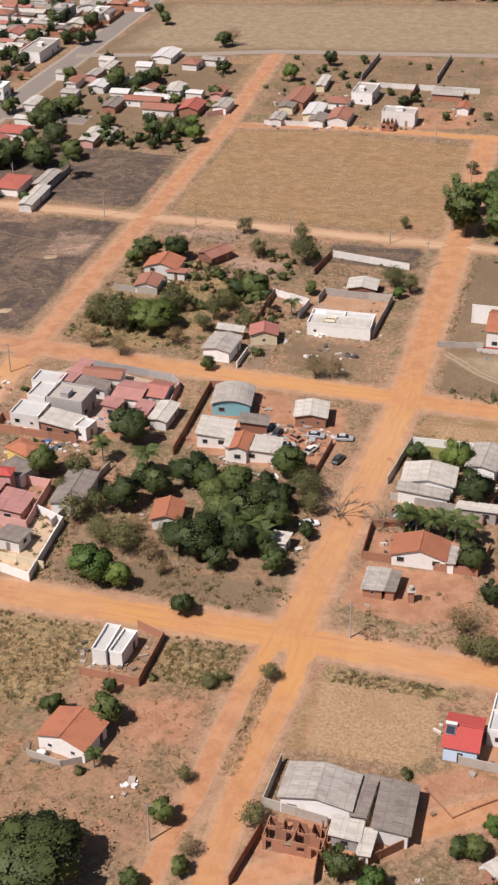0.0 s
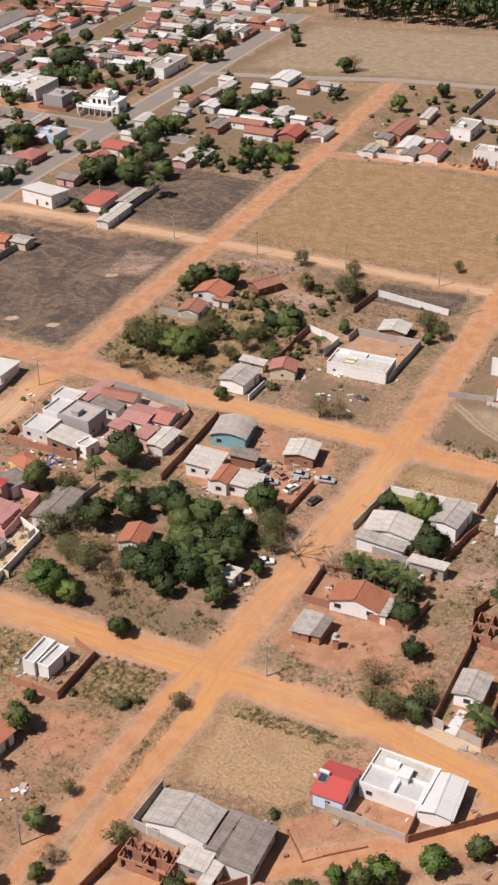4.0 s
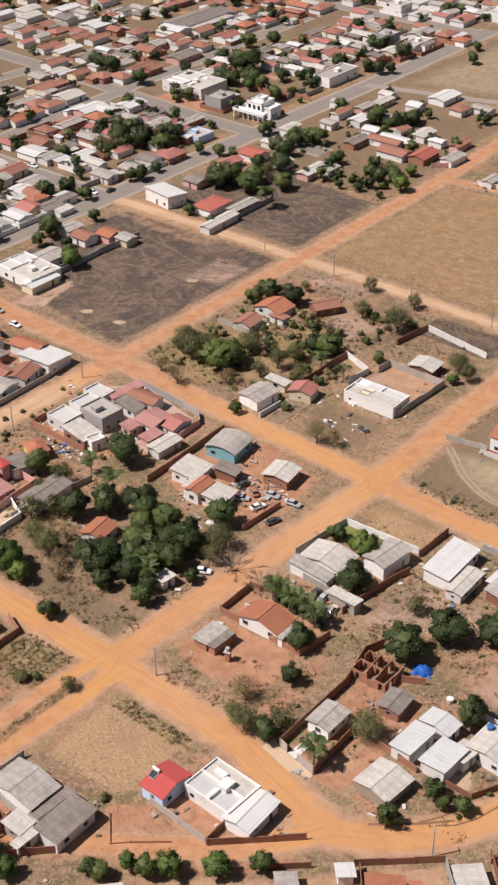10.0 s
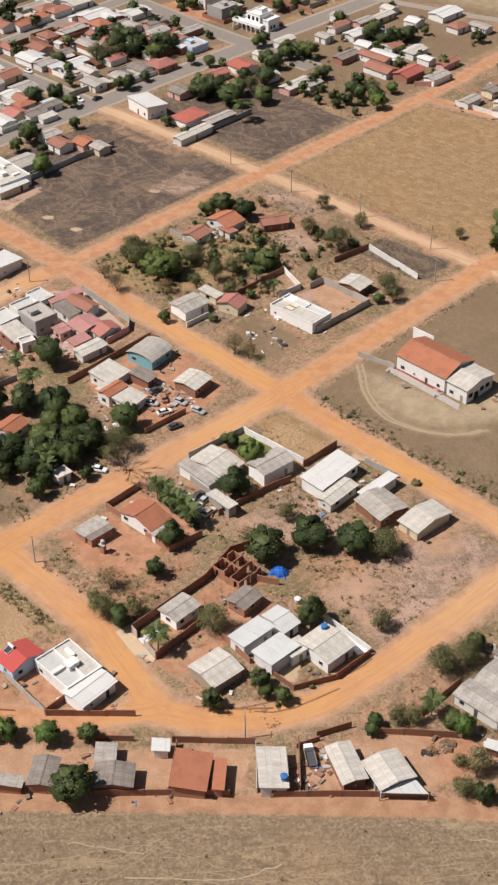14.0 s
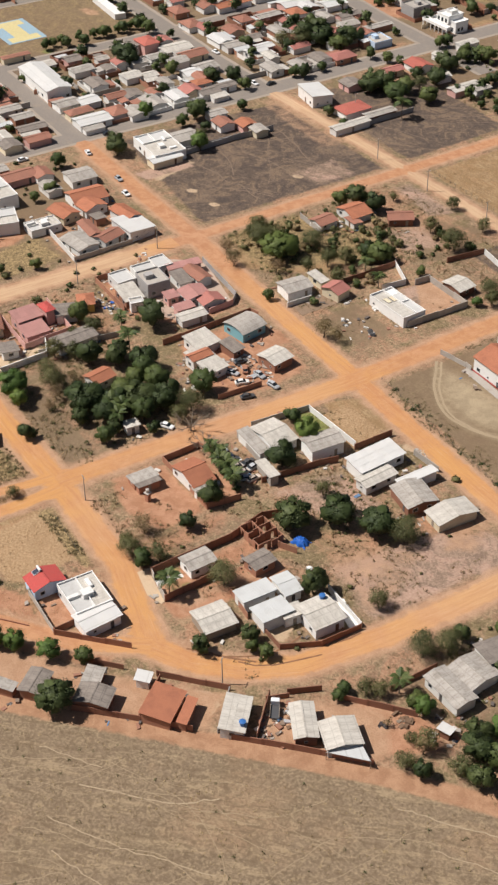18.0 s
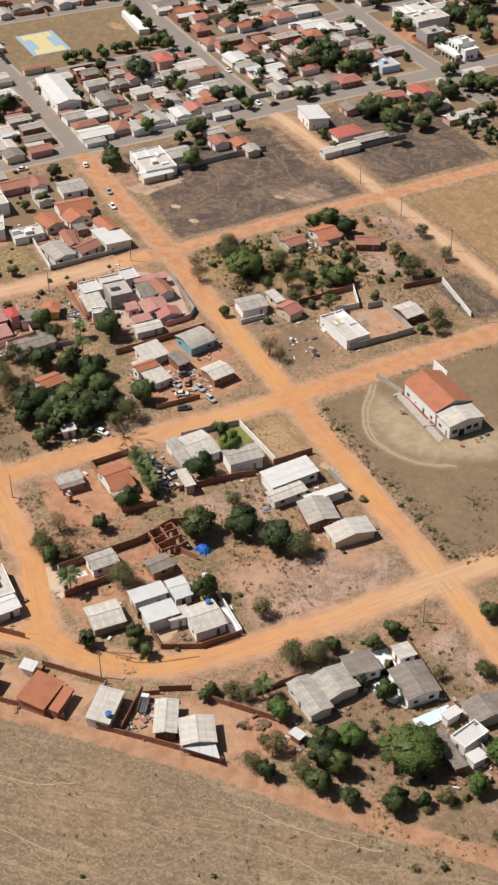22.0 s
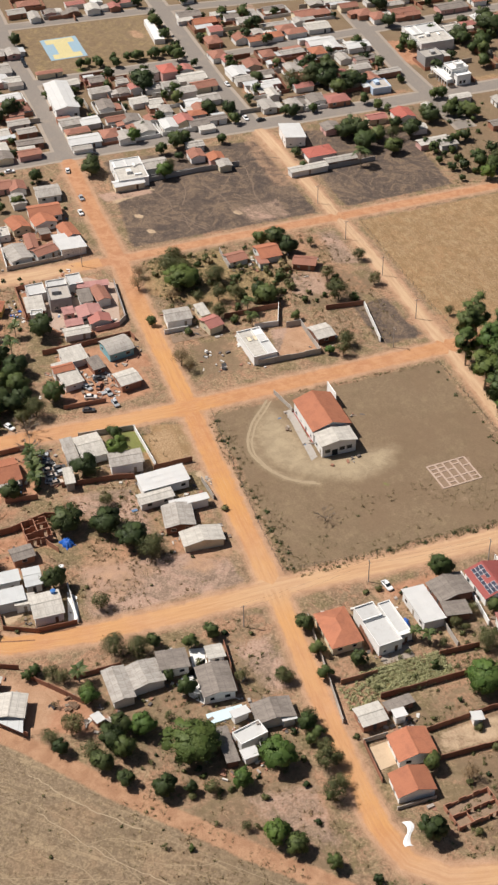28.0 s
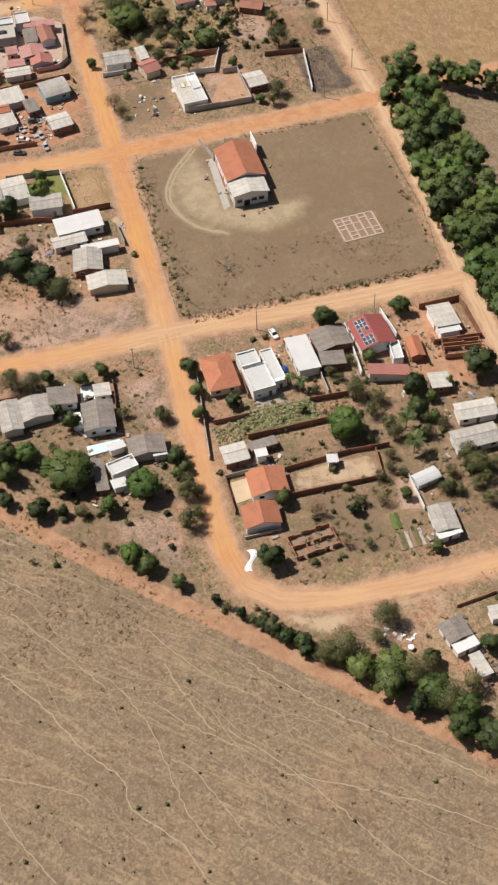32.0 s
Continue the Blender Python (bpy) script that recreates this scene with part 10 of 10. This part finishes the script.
garden(-76, -48, 22, 62, 10, ("olive", "dry", "olive", "bush"), 0.9, 2.2, 43)
# far wood beyond the fields
def crowns(name, places, seed, leaves, size, flat, base, mat, label, category):
    """Many far crowns in one mesh."""
    rng = np.random.default_rng(seed)
    shapes = [leaf_cloud(seed + k, 9, leaves, size, 0.7, flat, base, True) for k in range(3)]
    vs, fs, ns, n = [], [], [], 0
    for k, (x, y, r) in enumerate(places):
        a = rng.uniform(0, 6.3)
        turn = np.array([[math.cos(a), -math.sin(a), 0], [math.sin(a), math.cos(a), 0], [0, 0, 1]])
        v, f, soft = shapes[k % 3]
        vs.append(v @ turn.T * r + np.array([x, y, 0]))
        ns.append(soft @ turn.T)
        fs += [tuple(i + n for i in q) for q in f]
        n += len(v)
    me = leafy_mesh(name, mat, np.concatenate(vs), fs, np.concatenate(ns))
    tagged(new(name, me), label, category, kind="stuff")


wild = random.Random(64)
thick = []
for k in range(420):
    x, y, r = wild.uniform(-90, -40), wild.uniform(16, 80), wild.uniform(0.7, 2.1)
    if len(thick) < 120 and noise.noise(Vector((x * 0.06, y * 0.06, 9))) > -0.05 and all(math.hypot(x - a, y - b) > c * 0.8 + r for a, b, c in PLOTS) and not (-86 < x < -74 and 40 < y < 70):
        thick.append((x, y, r))
crowns("thicket", thick[::2], 51, 130, 0.17, 0.7, 0.6, "leaf_olive", "olive undergrowth between the garden trees", "undergrowth")
crowns("green_thicket", thick[1::3], 55, 130, 0.17, 0.75, 0.65, "leaf_mid", "green shrubs and banana clumps in the garden", "undergrowth")
crowns("dry_thicket", thick[3::6], 58, 90, 0.17, 0.7, 0.55, "leaf_dry", "dry brown brush between the garden trees", "undergrowth")
south = []
for k in range(300):
    x, y, r = wild.uniform(98, 184), wild.choice((wild.uniform(-50, -10), wild.uniform(10, 84))), wild.uniform(0.5, 1.3)
    if len(south) < 46 and y > 0.95 * (x - 52) - 132 and all(math.hypot(x - a, y - b) > c * 0.85 + r for a, b, c in PLOTS):
        south.append((x, y, r))
crowns("yard_shrubs", south[::2], 61, 100, 0.19, 0.7, 0.55, "leaf_olive", "dusty olive shrubs in the yards", "shrubs")
heath = []
for k in range(2600):
    x, y, r = wild.uniform(125, 285), wild.uniform(-120, 50), 0.2 + 0.5 * wild.random() ** 3
    if len(heath) < 130 and steppe_ground(x, y):
        heath.append((x, y, r))
crowns("heath_bushes", heath, 71, 50, 0.3, 0.7, 0.5, "leaf_olive", "small brown-green bushes scattered on dry grassland", "bushes")
crowns("green_shrubs", south[1::2], 66, 100, 0.19, 0.7, 0.55, "leaf_dark", "dark green shrubs in the yards", "shrubs")
rng = random.Random(21)
wood = [(x, 358 + (x + 172) * 0.16 + 62 * rng.random() ** 1.4, rng.uniform(2.3, 3.4)) for x in (rng.uniform(-176, 140) for k in range(620))]
crowns("far_wood", wood[::2], 77, 110, 0.25, 2.4, 3.4, "leaf_dark", "dense dark eucalyptus plantation beyond the dry fields", "wood")
crowns("far_wood_edge", wood[1::2], 79, 110, 0.25, 2.0, 2.9, "leaf_mid", "green eucalyptus crowns of the plantation edge", "wood")
stems = Soup()
for x, y, r in wood:
    stems.tube([(x, y, -0.05), (x + 0.1, y, r * 2.2), (x, y + 0.1, r * 4)], [0.2, 0.15, 0.08], 5)
tagged(new("wood_stems", stems.mesh("wood_stems", "bark")), "slim dark stems of the plantation trees", "tree trunks", kind="stuff")

# trees and low walls between the houses of the town
town = random.Random(5)
dense = []
for k in range(1700):
    x, y = town.uniform(-350, -194), town.uniform(-60, 340)
    L, W = town.uniform(6, 12), town.uniform(5, 8)
    free = all(math.hypot(x - a, y - b) > 0.72 * c + 0.5 * L for a, b, c in PLOTS) and all(abs(x - s) > 11 for s in (-188, -265, -322)) and all(abs(y - s) > 11 for s in (8, 92, 178))
    if free and len(PLOTS) < 800 and not (-335 < x < -262 and 12 < y < 90) and not (-250 < x < -190 and 180 < y < 245):
        if len(PLOTS) < 400:
            far_house(x, y, town.choice((0, 90)), L, W, town.uniform(2.6, 3.2), "gable", town.choice(("tile_old", "tile_old", "fibre", "fibre_dark", "fibre_light", "tile_pink", "sheet_white")), "white_render")
        else:
            PLOTS.append((x, y, math.hypot(L, W) / 2))
            dense.append((x, y, town.choice((0, 90)) + town.uniform(-2, 2), L, W, town.uniform(2.4, 3.1), town.choice((1, 1, 2, 2, 3, 4, 4, 5))))
for k in range(160):
    x, y = town.uniform(-178, -108), town.uniform(156, 258)
    L, W = town.uniform(6, 11), town.uniform(4.5, 7.5)
    if all(math.hypot(x - a, y - b) > 0.8 * c + 0.55 * L for a, b, c in PLOTS) and abs(y - 178) > 8 and y < 262 + (x + 140) * 0.3:
        PLOTS.append((x, y, math.hypot(L, W) / 2))
        if len(PLOTS) % 2:
            dense.append((x, y, town.choice((0, 90)) + town.uniform(-4, 4), L, W, town.uniform(2.4, 3.1), town.choice((1, 2, 3, 3, 5))))
for k in range(1500):
    x, y = town.choice(((town.uniform(-500, -352), town.uniform(100, 460)), (town.uniform(-352, -196), town.uniform(352, 470))))
    L, W = town.uniform(8, 14), town.uniform(6, 9)
    if all(math.hypot(x - a, y - b) > 0.8 * c + 0.5 * L for a, b, c in PLOTS) and all(abs(y - s) > 8 for s in (94, 184, 264, 344)) and abs(x + 420) > 7:
        PLOTS.append((x, y, math.hypot(L, W) / 2))
        dense.append((x, y, town.choice((0, 90)) + town.uniform(-2, 2), L, W, town.uniform(2.6, 3.3), town.choice((1, 1, 1, 4, 4, 2, 3, 5))))
rows = Soup()
coat = []
for x, y, a, L, W, h, k in dense:
    m, n, e, r = pose(x, y, 0, 0, 0, a), len(rows.v), 0.35, W * 0.14
    rows.box(-L / 2 + e, L / 2 - e, -W / 2 + e, W / 2 - e, 0, h, m)
    coat += [0] * 6
    n = len(rows.v)
    rows.v += [tuple(m @ Vector(p)) for p in ((-L / 2, -W / 2, h), (L / 2, -W / 2, h), (L / 2, 0, h + r), (-L / 2, 0, h + r), (L / 2, W / 2, h), (-L / 2, W / 2, h))]
    rows.f += [(n, n + 1, n + 2, n + 3), (n + 3, n + 2, n + 4, n + 5), (n, n + 3, n + 5), (n + 1, n + 4, n + 2), (n, n + 5, n + 4, n + 1)]
    coat += [k, k, 0, 0, 0]
me = rows.mesh("dense_houses", "white_render")
for mat in ("tile_old", "fibre", "fibre_light", "tile_pink", "sheet_white"):
    me.materials.append(MATS[mat])
me.polygons.foreach_set("material_index", coat)
tagged(new("dense_houses", me), "closely built small houses and sheds of the far town", "houses", kind="stuff")
grown = [(-320.7, 85.1, 2.6), (-294.8, 85.4, 2.6), (-278.7, 84.7, 2.8), (-268.0, 84.8, 2.8), (-254.3, 86.7, 2.6), (-247.5, 27.3, 2.8), (-230.1, -12.3, 4.2), (-224.0, -18.3, 4.0), (-194.5, -12.2, 2.2), (-302.0, 128.8, 4.5), (-285.0, 128.2, 4.5), (-268.6, 127.6, 4.2), (-231.7, 134.1, 3.6), (-209.9, 150.2, 4.4), (-215.0, 132.5, 3.6), (-214.8, 104.7, 3.2), (-206.3, 97.3, 3.0), (-203.9, 86.7, 3.2), (-254.3, 227.0, 3.2), (-238.9, 123.1, 3.4), (-279.3, 115.3, 3.0)]
for k in range(230):
    x, y = town.uniform(-345, -192), town.uniform(-40, 345)
    if all(abs(x - s) > 6 for s in (-188, -265, -322)) and all(abs(y - s) > 6 for s in (8, 92, 178)) and not (-332 < x < -270 and 12 < y < 88):
        grown.append((x, y, town.uniform(1.5, 4.0)))
grown += [(town.uniform(-178, -108), town.uniform(152, 255), town.uniform(1.2, 3.4)) for k in range(46)] + [(town.uniform(-96, -12), town.uniform(204, 276), town.uniform(0.9, 2.4)) for k in range(26)]
grown += [(town.uniform(-490, -352), town.uniform(100, 440), town.uniform(1.8, 4.0)) for k in range(90)] + [(town.uniform(-350, -196), town.uniform(350, 460), town.uniform(1.8, 4.0)) for k in range(60)]
crowns("town_trees", grown[::2], 31, 190, 0.16, 0.8, 0.95, "leaf_dark", "dark green trees between the houses of the town", "trees")
crowns("town_bushes", grown[1::2], 41, 170, 0.16, 0.8, 0.85, "leaf_mid", "green trees and bushes in the town yards", "trees")
for k in range(150):
    x, y = town.uniform(-350, -194), town.uniform(-40, 345)
    if all(abs(x - s) > 8 for s in (-188, -265, -322)) and all(abs(y - s) > 7 for s in (8, 92, 178)) and not (-332 < x < -270 and 12 < y < 88):
        n, a = town.uniform(8, 24), town.choice((0, 90))
        mat = town.choice(("white_render", "concrete", "old_brick", "raw_brick", "cream_paint"))
        ob = new("yard_wall", Soup().box(-n / 2, n / 2, -0.09, 0.09, 0, town.uniform(1.8, 2.3)).mesh("yard_wall", mat))
        ob.matrix_world = pose(x, y, 0, 0, 0, a)
        tagged(ob, f"{WALLS[mat]} wall between town yards", "wall", "town yard walls")
